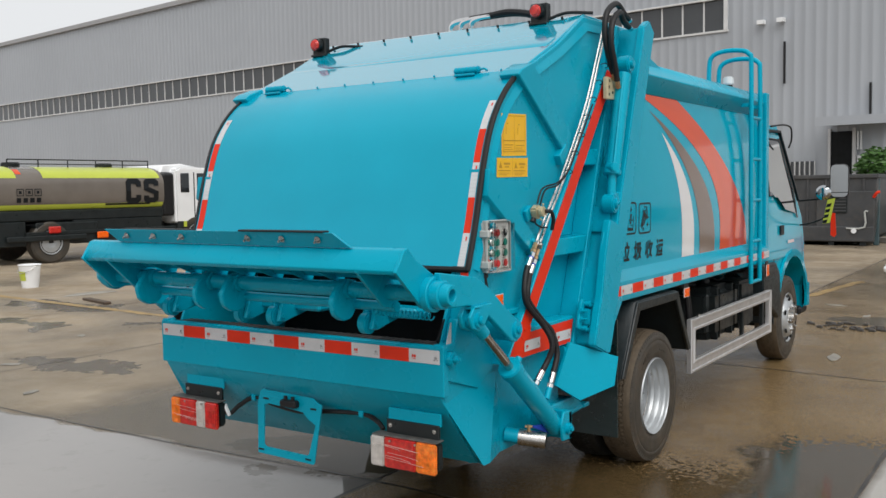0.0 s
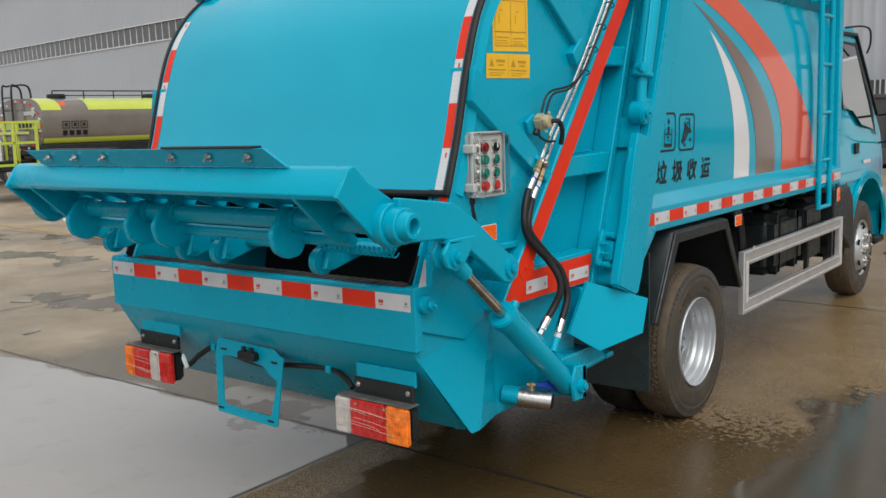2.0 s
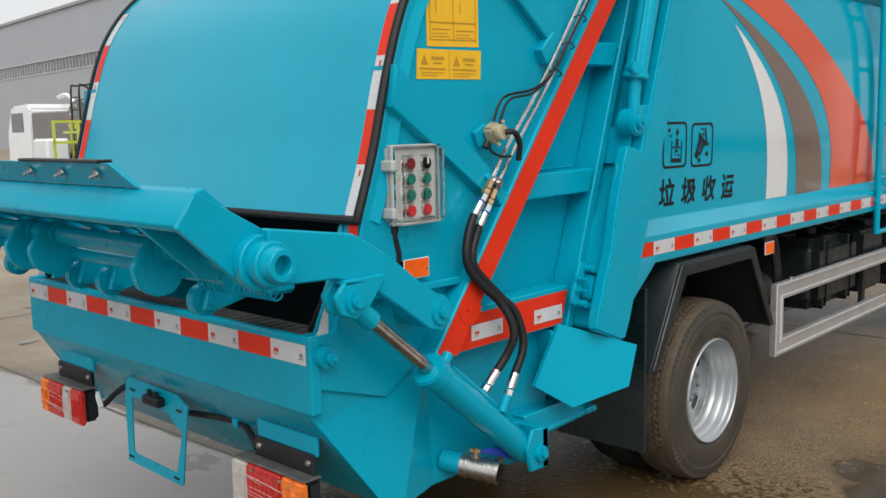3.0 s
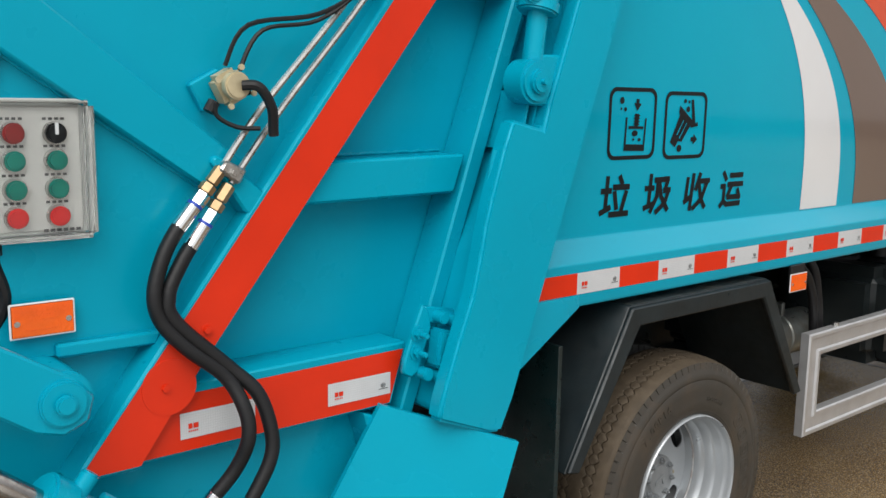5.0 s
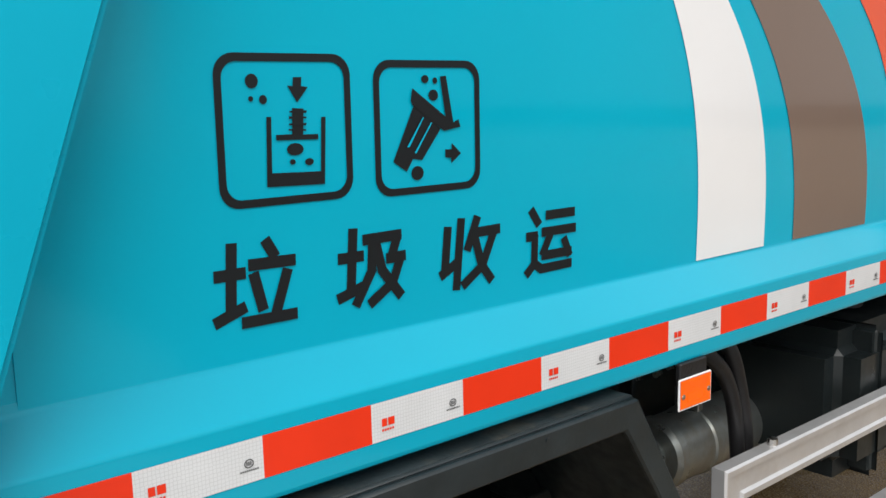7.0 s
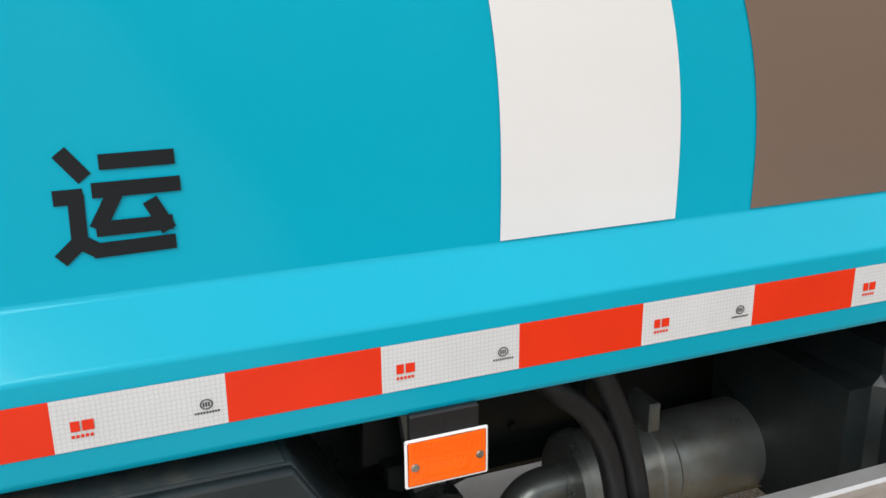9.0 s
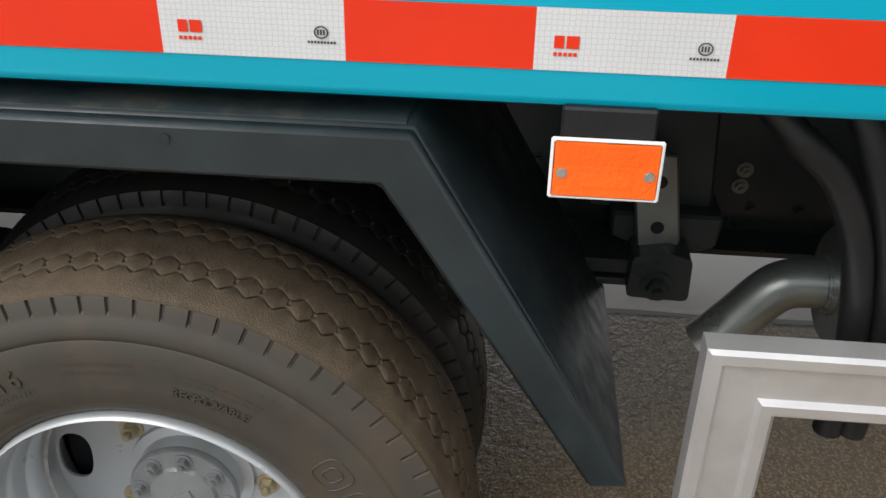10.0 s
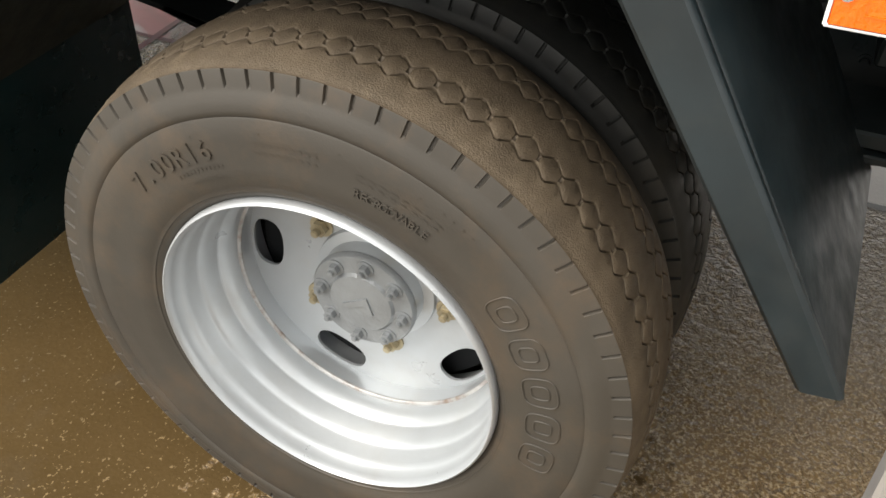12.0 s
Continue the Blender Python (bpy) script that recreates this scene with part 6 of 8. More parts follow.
def make_tyre():
    """A tyre round the x axis, its outer face at x = 0 and its body towards -x: zigzag grooves, six-sided blocks, notched shoulders."""
    b2 = bmesh.new()
    n = TEETH * PER
    outer = [(-0.024, 0.200), (-0.010, 0.206), (-0.004, 0.212), (-0.003, 0.216), (-0.0015, 0.217), (-0.001, 0.222), (0.0003, 0.224), (0.001, 0.245), (0.001, 0.276), (0.0008, 0.2985), (-0.0004, 0.3005), (0.0014, 0.3035), (0.0018, 0.308), (0.0004, 0.3175), (-0.0030, 0.3245), (-0.0042, 0.328), (-0.0048, 0.3305), (-0.0075, 0.3435), (-0.0085, 0.346)]
    rows = []                                # x, zigzag swing, depth below the crown, kind

    def groove(gx, swing, wd=0.0016, dp=0.010):
        rows.extend(((gx + wd + 0.0012, swing, 0.0, 'e'), (gx + wd, swing, 0.0006, 'e'), (gx + wd * 0.7, swing, dp, 'g'), (gx - wd * 0.7, swing, dp, 'g'), (gx - wd, swing, 0.0006, 'e'), (gx - wd - 0.0012, swing, 0.0, 'e')))
    for k in range(2):
        if k == 0:
            rows.extend(((-0.0115, 0, 0.0012, 'r'), (-0.0145, 0, 0.0003, 'r'), (-0.024, 0, 0, 'r'), (-0.037, 0, 0, 'r')))
        groove((-0.048, -0.120)[k], -0.0050)
        rows.append(((-0.0590, -0.1310)[k], 0, -0.0004, 'h'))
        groove((-0.070, -0.142)[k], 0.0050)
        if k == 0:
            rows.extend(((-0.084, 0, 0, 'r'), (-0.106, 0, 0, 'r')))
    rows.extend(((-0.154, 0, 0, 'r'), (-0.168, 0, 0.0008, 's'), (-0.174, 0, 0.004, 's')))
    inner = [(-TW + 0.006, 0.335), (-TW + 0.001, 0.305), (-TW, 0.27), (-TW + 0.01, 0.22), (-TW + 0.03, 0.204)]
    rings = []

    def at(x, r, i):
        a = 2 * math.pi * (i // PER + PH[i % PER]) / TEETH
        return b2.verts.new((x, r * math.cos(a), r * math.sin(a)))
    for q, (x, r) in enumerate(outer):
        rings.append([at(x - (0.0036 if q in (len(outer) - 2, len(outer) - 3) and i % PER in (1, 2) else 0), r, i) for i in range(n)])
    for x, swing, dp, kind in rows:
        crown = TR - 0.014 * abs((x + TW / 2) / (TW / 2)) ** 2.2
        loop = []
        for i in range(n):
            ph = PH[i % PER] % 1.0
            tri = abs(ph * 2 - 1) * 2 - 1
            flat = max(-0.7, min(0.7, tri)) / 0.7
            r = crown - dp
            if kind == 'h' and i % PER in (1, 2):
                r -= 0.005
            loop.append(at(x + swing * flat, r, i))
        rings.append(loop)
    for x, r in inner:
        rings.append([at(x, r, i) for i in range(n)])
    for q, w2 in zip(rings, rings[1:]):
        for i in range(n):
            j = (i + 1) % n
            b2.faces.new((q[i], q[j], w2[j], w2[i]))
    return b2


def arc_text(body, r, a_mid, size, x, gap, bm=None, lift=0.0009):
    """Raised letters set round the hub; a_mid: degrees from straight up, clockwise as seen from outside."""
    n = len(body)
    for i, ch in enumerate(body):
        if ch == " ":
            continue
        a = radians(a_mid + (i - (n - 1) / 2) * gap)

        def place(u, v, w):
            q = a + u / r
            rr = r + v
            return (x + lift + w, rr * math.sin(q), rr * math.cos(q))
        bm = letters(ch, size, place, 0.0012, bm, size * 0.012)
    return bm


tyre_first, rim_first = None, None


def rear_rim():
    # stepped barrel and rolled flange, outer face at x = 0
    prof = [(-0.008, 0.1995), (0.000, 0.2015), (0.003, 0.2030), (0.002, 0.2050), (-0.004, 0.2065), (-0.018, 0.206), (-0.180, 0.207), (-0.185, 0.192), (-0.150, 0.190), (-0.145, 0.180),
            (-0.120, 0.178), (-0.108, 0.177), (-0.088, 0.179), (-0.082, 0.185), (-0.078, 0.1865), (-0.058, 0.1875), (-0.051, 0.192), (-0.047, 0.194), (-0.028, 0.1945), (-0.021, 0.197), (-0.015, 0.200)]
    return lathe(prof, 0, 0, 96, closed=True)


def rim_disc():
    """The wheel's plate, pierced by five oval vents, its outer face at x = -0.140."""
    b2 = bmesh.new()
    loops = [[(0.1795 * math.cos(2 * math.pi * i / 72), 0.1795 * math.sin(2 * math.pi * i / 72)) for i in range(72)], [(0.055 * math.cos(2 * math.pi * i / 40), 0.055 * math.sin(2 * math.pi * i / 40)) for i in range(40)]]
    for k in range(5):
        a = radians(32 + 72 * k)
        lp = []
        for q in range(24):
            t = 2 * math.pi * q / 24
            cr, ct = math.copysign(abs(math.cos(t)) ** 0.8, math.cos(t)), math.copysign(abs(math.sin(t)) ** 0.8, math.sin(t))
            rr, tt = 0.151 + 0.0215 * cr, 0.0365 * ct
            lp.append((rr * math.cos(a) - tt * math.sin(a), rr * math.sin(a) + tt * math.cos(a)))
        loops.append(lp)
    es = []
    for lp in loops:
        vs = [b2.verts.new((-0.140, *p)) for p in lp]
        es += [b2.edges.new((vs[i], vs[(i + 1) % len(vs)])) for i in range(len(vs))]
    bmesh.ops.triangle_fill(b2, use_beauty=True, use_dissolve=False, edges=es, normal=(1, 0, 0))
    ext = bmesh.ops.extrude_face_region(b2, geom=b2.faces[:])
    for g in ext["geom"]:
        if isinstance(g, bmesh.types.BMVert):
            g.co.x -= 0.004
    return b2


def wheel(x, y, z, flip=False, spin=0.0, detail=True, inner=False):
    global tyre_first, rim_first
    m = pose(x, y, z, spin, 0, 0)
    if flip:
        m = pose(x, y, z, spin, 0, 180)
    if rim_first is None:
        rim = part("wheel_rim", rear_rim(), SILVER, truck, "silver dished steel wheel rim", angle=50)
        rim_first = rim
    else:
        rim = new("wheel_rim", rim_first.data)
        rim.parent = truck
        rim["label"] = "silver dished steel wheel rim"
    rim.matrix_basis = m
    if tyre_first is None:
        tyre_first = part("tyre", make_tyre(), RUBBER, rim, "dusty brown-black ribbed truck tyre", angle=32)
        tyre = tyre_first
        tyre.data.materials.append(TREAD)
        ring_n = TEETH * PER
        for pg in tyre.data.polygons:
            pg.material_index = 1 if 18 <= pg.index // ring_n <= 54 else 0
    else:
        tyre = share("tyre", tyre_first, rim, Matrix())
        tyre["label"] = "dusty brown-black ribbed truck tyre"
    return rim, tyre


RW = (0.884, 1.927, 0.378)
rim, tyre = wheel(*RW)
part("wheel_disc", rim_disc(), SILVER, rim, "silver wheel plate with oval vents", angle=25)
part("weld_seam", lathe([(-0.1155, 0.1752), (-0.1145, 0.1738), (-0.1120, 0.1735), (-0.1105, 0.1745), (-0.1095, 0.1775)], 0, 0, 80), WELD, rim, "rust-flecked weld seam")
part("disc_rim", lathe([(-0.140, 0.1765), (-0.128, 0.1755), (-0.1150, 0.1752)], 0, 0, 80), SILVER, rim)
part("brake_drum", cyl((-0.30, 0, 0), (-0.165, 0, 0), 0.172, seg=40, bevel=0.006), DARK_IN, rim, "dark brake drum")
# hub with its axle flange and nuts, vents and raised sidewall lettering on the near wheel
part("hub", lathe([(-0.142, 0.0), (-0.142, 0.080), (-0.134, 0.078), (-0.131, 0.066), (-0.112, 0.066), (-0.110, 0.0)], 0, 0, 40), SILVER, rim, "cast wheel hub")
part("axle_flange", lathe([(-0.113, 0.0), (-0.113, 0.064), (-0.110, 0.0670), (-0.104, 0.0670), (-0.101, 0.065), (-0.100, 0.043), (-0.096, 0.040), (-0.094, 0.026), (-0.0935, 0.0)], 0, 0, 44), CASTING, rim, "cast axle flange")
part("cast_mark", prism([(-0.020, -0.012), (0.006, 0.002), (0.012, -0.014), (0.018, -0.010), (0.010, 0.014), (-0.022, -0.004)], -0.095, -0.0915, 'x'), CASTING, rim)
for k in range(8):
    a = radians(k * 45 + 38)
    part("flange_nut", hexnut((-0.101, 0.0535 * math.cos(a), 0.0535 * math.sin(a)), (1, 0, 0), 0.0075, 0.011, None, 0.005), CASTING, rim)
for k in range(5):
    a = radians(72 * k + 66)
    part("wheel_nut", hexnut((-0.140, 0.095 * math.cos(a), 0.095 * math.sin(a)), (1, 0, 0), 0.0105, 0.013, None, 0.008), NUT, rim, "dull yellow-plated wheel nut")
part("sidewall_lettering", arc_text("7.00R16", 0.268, -36, 0.030, 0.001, 4.0), RUBBER, rim, "raised tyre size lettering")
part("sidewall_lettering", arc_text("REGROOVABLE", 0.2505, 21.5, 0.0135, 0.001, 1.68), RUBBER, rim, "raised tyre lettering")


def ring_marks(rows):
    b2 = None
    for a0, a1, rr, h, pitch, w in rows:
        for q in range(int((a1 - a0) / pitch)):
            a = radians(a0 + q * pitch)
            b2 = sheet(lambda u, v: (0.0019, (rr + h * v) * math.sin(a + radians(w) * u), (rr + h * v) * math.cos(a + radians(w) * u)), (0, 1), (0, 1), b2)
    return b2


for row in ((-11, 5, 0.262, 0.0022, 1.7, 1.1), (-11, 5, 0.272, 0.0022, 1.7, 1.1), (12, 34, 0.264, 0.0020, 2.6, 1.4), (12, 34, 0.270, 0.0020, 2.6, 1.6), (-36, -20, 0.247, 0.0050, 1.3, 0.7), (-33, -21, 0.236, 0.003, 0.9, 0.5)):
    part("sidewall_print", ring_marks((row,)), RUBBER, rim)
b = None
for k in range(5):
    am = radians(54.5 + k * 11.2)
    for sc in (1.0, 0.52):
        rim_pts = []
        for q in range(24):
            t = 2 * math.pi * q / 24
            cu_, cv_ = math.copysign(abs(math.cos(t)) ** 0.6, math.cos(t)), math.copysign(abs(math.sin(t)) ** 0.6, math.sin(t))
            rim_pts.append((am + radians(4.3 if sc == 1.0 else 2.0) * cu_, 0.2575 + 0.0185 * sc * cv_))
        b = tube([(0.0015, rr * math.sin(a), rr * math.cos(a)) for a, rr in rim_pts + rim_pts[:1]], 0.0009, 5, 1, bm=b)
part("sidewall_mark", b, RUBBER, rim, "raised outline marks on the sidewall")
part("mould_nub", ring_marks(((30, 40, 0.285, 0.002, 2.3, 0.4), (-60, 110, 0.284, 0.0018, 17, 0.35), (-70, 120, 0.243, 0.0018, 23, 0.4))), RUBBER, rim)
# the inner twin gets darker, less brown rubber than the outer tyre
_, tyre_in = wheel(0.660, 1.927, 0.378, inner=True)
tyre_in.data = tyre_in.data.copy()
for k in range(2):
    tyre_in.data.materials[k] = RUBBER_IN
tyre_in["label"] = "darker black inner twin tyre"
wheel(-0.884, 1.927, 0.378, flip=True)
wheel(-0.660, 1.927, 0.378, flip=True)


def front_wheel(x, flip):
    m = pose(x, 5.27, 0.382, 8, 0, 180 if flip else 0)
    prof = [(-0.010, 0.193), (0.000, 0.202), (0.003, 0.2045), (0.002, 0.2075), (-0.018, 0.205), (-0.170, 0.203), (-0.10, 0.185), (-0.045, 0.180), (-0.020, 0.172), (0.018, 0.150), (0.030, 0.120), (0.028, 0.085), (0.020, 0.070), (0.0, 0.0)]
    rim = part("wheel_rim", lathe(prof, 0, 0, 64), SILVER, truck, "silver domed front wheel rim", angle=50)
    rim.matrix_basis = m
    share("tyre", tyre_first, rim, Matrix())
    part("hub_cap", cyl((0.0, 0, 0), (0.055, 0, 0), 0.055, 0.045, seg=28, bevel=0.004), STEEL, rim)
    for k in range(6):
        a = radians(60 * k)
        part("wheel_nut", hexnut((0.027, 0.098 * math.cos(a), 0.098 * math.sin(a)), (1, 0, 0), 0.016, 0.022, None, 0.012), CHROME, rim, "chrome wheel nut")
        a = radians(60 * k + 30)
        # vent drawn as a near-black plug, its shade in the colour
        part("vent_hole", cyl((0.010, 0.158 * math.cos(a), 0.158 * math.sin(a)), (0.0225, 0.155 * math.cos(a), 0.155 * math.sin(a)), 0.020, seg=16), DARK_IN, rim, "dark round vent hole")


front_wheel(0.775, False)
front_wheel(-0.775, True)

# ---------- rear mudguard ----------
for s in (1, -1):
    fo = [(1.425, 0.560), (1.628, 0.918), (2.222, 0.918), (2.432, 0.560), (2.395, 0.556), (2.194, 0.872), (1.660, 0.872), (1.462, 0.552)]
    guard = part("rear_mudguard", prism(fo, *sorted((s * 0.892, s * 0.906)), 'x', 0.004), FENDER, truck, "dusty black angular mudguard")
    top = [(1.425, 0.555), (1.628, 0.921), (2.223, 0.921), (2.432, 0.555), (2.420, 0.552), (2.216, 0.909), (1.635, 0.909), (1.437, 0.552)]
    part("mudguard_top", prism(top, *sorted((s * 0.535, s * 0.893)), 'x', 0.003), FENDER, guard)
    part("mudguard_dust", box(*sorted((s * 0.70, s * 0.890)), 1.64, 2.215, 0.9205, 0.9225), FENDER_D, guard, "dusty top of the mudguard")
    part("mud_flap", box(*sorted((s * 0.495, s * 0.89)), 1.395, 1.407, 0.272, 0.86, 0.001), FLAP, guard, "black rubber mud flap")
    for q in ((0.530, 0.548), (0.665, 0.555), (0.80, 0.560)):
        part("flap_bolt", cyl((s * q[0], 1.407, q[1]), (s * q[0], 1.412, q[1]), 0.020, seg=14, bevel=0.003), BLACK_P, guard)
    part("mudguard_bolt", cyl((s * 0.906, 2.02, 0.905), (s * 0.9075, 2.02, 0.905), 0.004, seg=8), FENDER, guard)
b = box(0.888, 0.898, 2.338, 2.412, 0.88, 0.945, 0.002)
part("marker_bracket", b, RUBBER_B, truck)
side_marker(2.331, 2.420, 0.868, 0.921, 0.898, truck)
part("marker_bracket", box(0.888, 0.898, 4.10, 4.16, 0.83, 0.945, 0.002), BLACK_P, truck)
side_marker(4.098, 4.165, 0.835, 0.92, 0.898, truck)

# ---------- chassis ----------
for s in (1, -1):
    rail = part("chassis_rail", prism([(s * 0.36, 0.552), (s * 0.425, 0.552), (s * 0.425, 0.560), (s * 0.37, 0.564), (s * 0.37, 0.872), (s * 0.425, 0.876), (s * 0.425, 0.884), (s * 0.36, 0.884)], 1.2, 5.8, 'y'), BLACK_P, truck, "black pressed chassis rail")
    rng_ = random.Random(7)
    for k in range(34):
        yy, zz = 2.34 + k * 0.062 + rng_.uniform(-0.01, 0.01), rng_.choice((0.60, 0.66, 0.72, 0.80, 0.84))
        if s > 0:
            part("rail_bolt", hexnut((0.371, yy, zz), (1, 0, 0), 0.0065, 0.008), BLACK_P, rail)
    if s > 0:
        for yy, zz, r in ((2.982, 0.686, 0.011), (3.032, 0.690, 0.007), (3.075, 0.694, 0.011), (3.124, 0.700, 0.007), (3.165, 0.704, 0.007), (2.625, 0.660, 0.008), (2.622, 0.635, 0.008), (2.575, 0.640, 0.007), (2.905, 0.688, 0.006), (3.010, 0.800, 0.010)):
            part("frame_bolt", hexnut((0.371, yy, zz), (1, 0, 0), r, 0.010, None, 0.008), MUFF, rail, "dull grey frame bolt")
for yy in (1.35, 2.55, 3.4, 4.3):
    part("cross_member", box(-0.37, 0.37, yy - 0.03, yy + 0.03, 0.64, 0.86, 0.006), BLACK_P, truck)
part("sub_frame", box(-0.60, 0.60, 1.25, 4.2, 0.884, 0.921, 0.003), BLACK_P, truck)
part("rear_axle", cyl((-0.70, 1.933, 0.382), (0.70, 1.933, 0.382), 0.065, seg=20), BLACK_P, truck)
part("differential", lathe([(-0.14, 0.0), (-0.12, 0.10), (-0.05, 0.16), (0.05, 0.16), (0.12, 0.10), (0.14, 0.0)], 1.933, 0.388, 24), BLACK_P, truck)
part("front_axle", cyl((-0.60, 5.27, 0.34), (0.60, 5.27, 0.34), 0.05, seg=16), BLACK_P, truck)
for s in (1, -1):
    sp_ = part("leaf_spring", sheet(lambda u, v: (s * (0.44 + 0.07 * v), 1.38 + 1.12 * u, 0.565 - 0.10 * math.sin(math.pi * u)), spread(0, 1, 16), (0, 1)), BLACK_P, truck)
    for k in range(5):
        part("spring_leaf", prism([(1.40 + 0.08 * k, 0.560 - 0.012 * k), (1.93, 0.478 - 0.010 * k), (2.47 - 0.08 * k, 0.560 - 0.012 * k), (2.47 - 0.08 * k, 0.551 - 0.012 * k), (1.93, 0.469 - 0.010 * k), (1.40 + 0.08 * k, 0.551 - 0.012 * k)], *sorted((s * 0.44, s * 0.51)), 'x'), BLACK_P, sp_)
    b = prism(bend([(2.452, 0.575), (2.530, 0.572), (2.528, 0.632), (2.500, 0.640), (2.455, 0.632)], 0.008, 3), *sorted((s * 0.43, s * 0.585)), 'x', 0.003)
    b = prism([(2.40, 0.655), (2.56, 0.655), (2.545, 0.86), (2.41, 0.86)], *sorted((s * 0.425, s * 0.50)), 'x', 0.004, bm=b)
    b = prism([(2.50, 0.600), (2.565, 0.620), (2.57, 0.665), (2.43, 0.665), (2.43, 0.630)], *sorted((s * 0.43, s * 0.53)), 'x', 0.004, bm=b)
    b = box(*sorted((s * 0.45, s * 0.56)), 2.33, 2.46, 0.575, 0.585, 0.002, bm=b)
    b = box(*sorted((s * 0.45, s * 0.56)), 2.33, 2.46, 0.592, 0.612, 0.003, bm=b)
    part("spring_hanger", b, BLACK_P, sp_)
    part("hanger_bolt", hexnut((s * 0.585, 2.488, 0.594), (s, 0, 0), 0.014, 0.016, None, 0.010), BLACK_P, sp_)
# silencer and tail pipe
mf = part("silencer", lathe([(0, 0.0), (0, 0.070), (0.010, 0.079), (0.03, 0.081), (0.035, 0.077), (0.13, 0.077), (0.135, 0.081), (0.16, 0.081), (0.165, 0.077), (0.60, 0.077), (0.61, 0.07), (0.61, 0.0)], 0, 0, 40), MUFF, truck, "rusty grey steel silencer")
mf.matrix_basis = Matrix.Translation((0.57, 2.700, 0.600)) @ pose(0, 0, 0, 0, 0, 90)
for nm, bm_ in (("tail_pipe", tube([(0.57, 2.74, 0.602), (0.57, 2.69, 0.602), (0.57, 2.655, 0.600), (0.57, 2.632, 0.587), (0.57, 2.600, 0.548), (0.57, 2.562, 0.500)], 0.031, 20, 5)), ("pipe_flange", cyl((0.57, 2.705, 0.602), (0.57, 2.690, 0.602), 0.038, seg=20, bevel=0.003)), ("silencer_stay", box(0.535, 0.60, 2.83, 2.85, 0.67, 0.72, 0.003)), ("silencer_bolt", hexnut((0.610, 2.715, 0.585), (1, 0, 0), 0.010, 0.012, None, 0.01))):
    part(nm, bm_, MUFF, mf).matrix_basis = mf.matrix_basis.inverted()
# brake and fuel hoses hanging by the guard
for pts in ([(0.80, 2.500, 0.940), (0.82, 2.544, 0.898), (0.82, 2.586, 0.858), (0.82, 2.619, 0.788), (0.82, 2.637, 0.677), (0.82, 2.637, 0.58)], [(0.80, 2.580, 0.945), (0.82, 2.606, 0.898), (0.82, 2.636, 0.830), (0.82, 2.659, 0.744), (0.82, 2.665, 0.675), (0.82, 2.66, 0.58)]):
    part("drop_hose", tube(pts, 0.0145, 12, 7), RUBBER_B, truck, "thick black hose")
pb_ = part("spring_bracket", prism([(2.442, 0.763), (2.497, 0.757), (2.515, 0.640), (2.508, 0.628), (2.462, 0.630)], 0.545, 0.556, 'x', 0.003), MUFF, truck, "grey pressed spring bracket")
# near-black discs stand for the shade inside two bolt holes
for q in ((2.480, 0.722), (2.484, 0.660)):
    part("bracket_hole", cyl((0.550, *q), (0.5565, *q), 0.0085, seg=16), DARK_IN, pb_, "dark bolt hole")
part("rail_stay", box(0.40, 0.44, 2.80, 2.815, 0.62, 0.93, 0.002), BLACK_P, truck)
# tanks and boxes under the body
b = box(0.45, 0.845, 3.02, 3.62, 0.505, 0.848, 0.055, 5)
ft = part("fuel_tank", b, BLACK_P, truck, "black fuel tank with straps")
for yy in (3.16, 3.48):
    part("tank_strap", box(0.445, 0.851, yy - 0.016, yy + 0.016, 0.500, 0.854, 0.054, 5), BLACK_P, ft)
part("tank_cap", cyl((0.70, 3.30, 0.855), (0.70, 3.30, 0.885), 0.035, seg=20, bevel=0.004), RUBBER_B, ft)
part("battery_box", box(0.45, 0.83, 3.70, 4.02, 0.50, 0.83, 0.018, 2), BLACK_P, truck, "black battery box")
part("air_canister", cyl((0.66, 4.05, 0.78), (0.66, 4.28, 0.78), 0.08, seg=24, bevel=0.01), BLACK_P, truck)
rng_ = random.Random(3)
for k in range(9):
    y0 = 2.95 + 0.13 * k
    pts = [(0.50 + rng_.uniform(0, 0.3), y0 + rng_.uniform(-0.05, 0.35) * q, 0.87 + rng_.uniform(-0.02, 0.055)) for q in range(4)]
    part("wire_loop", tube(pts, rng_.uniform(0.006, 0.013), 6, 6), RUBBER_B, truck)
part("wheel_splash_panel", box(0.45, 0.80, 4.70, 4.72, 0.40, 0.95, 0.004), FENDER, truck)
part("splash_shroud", prism([(4.26, 0.90), (4.62, 0.90), (4.74, 0.80), (4.78, 0.50), (4.70, 0.45), (4.40, 0.62), (4.26, 0.66)], 0.60, 0.84, 'x', 0.01), FENDER, truck, "ribbed black splash shroud")
for z in (0.86, 0.82, 0.78):
    part("shroud_rib", box(0.84, 0.846, 4.30, 4.60, z, z + 0.008), FENDER, truck)
part("engine_block", box(-0.35, 0.35, 4.5, 5.6, 0.45, 0.95, 0.03), BLACK_P, truck)

# ---------- side guards of aluminium rail ----------
def rail_along(y0, y1, zc, x, h=0.072):
    prof = [(x - 0.03, zc - h / 2), (x - 0.004, zc - h / 2), (x, zc - h / 2 + 0.004), (x, zc - h * 0.30), (x - 0.006, zc - h * 0.24), (x - 0.006, zc + h * 0.24), (x, zc + h * 0.30), (x, zc + h / 2 - 0.004), (x - 0.004, zc + h / 2), (x - 0.03, zc + h / 2)]
    return prism(prof, y0, y1, 'y')


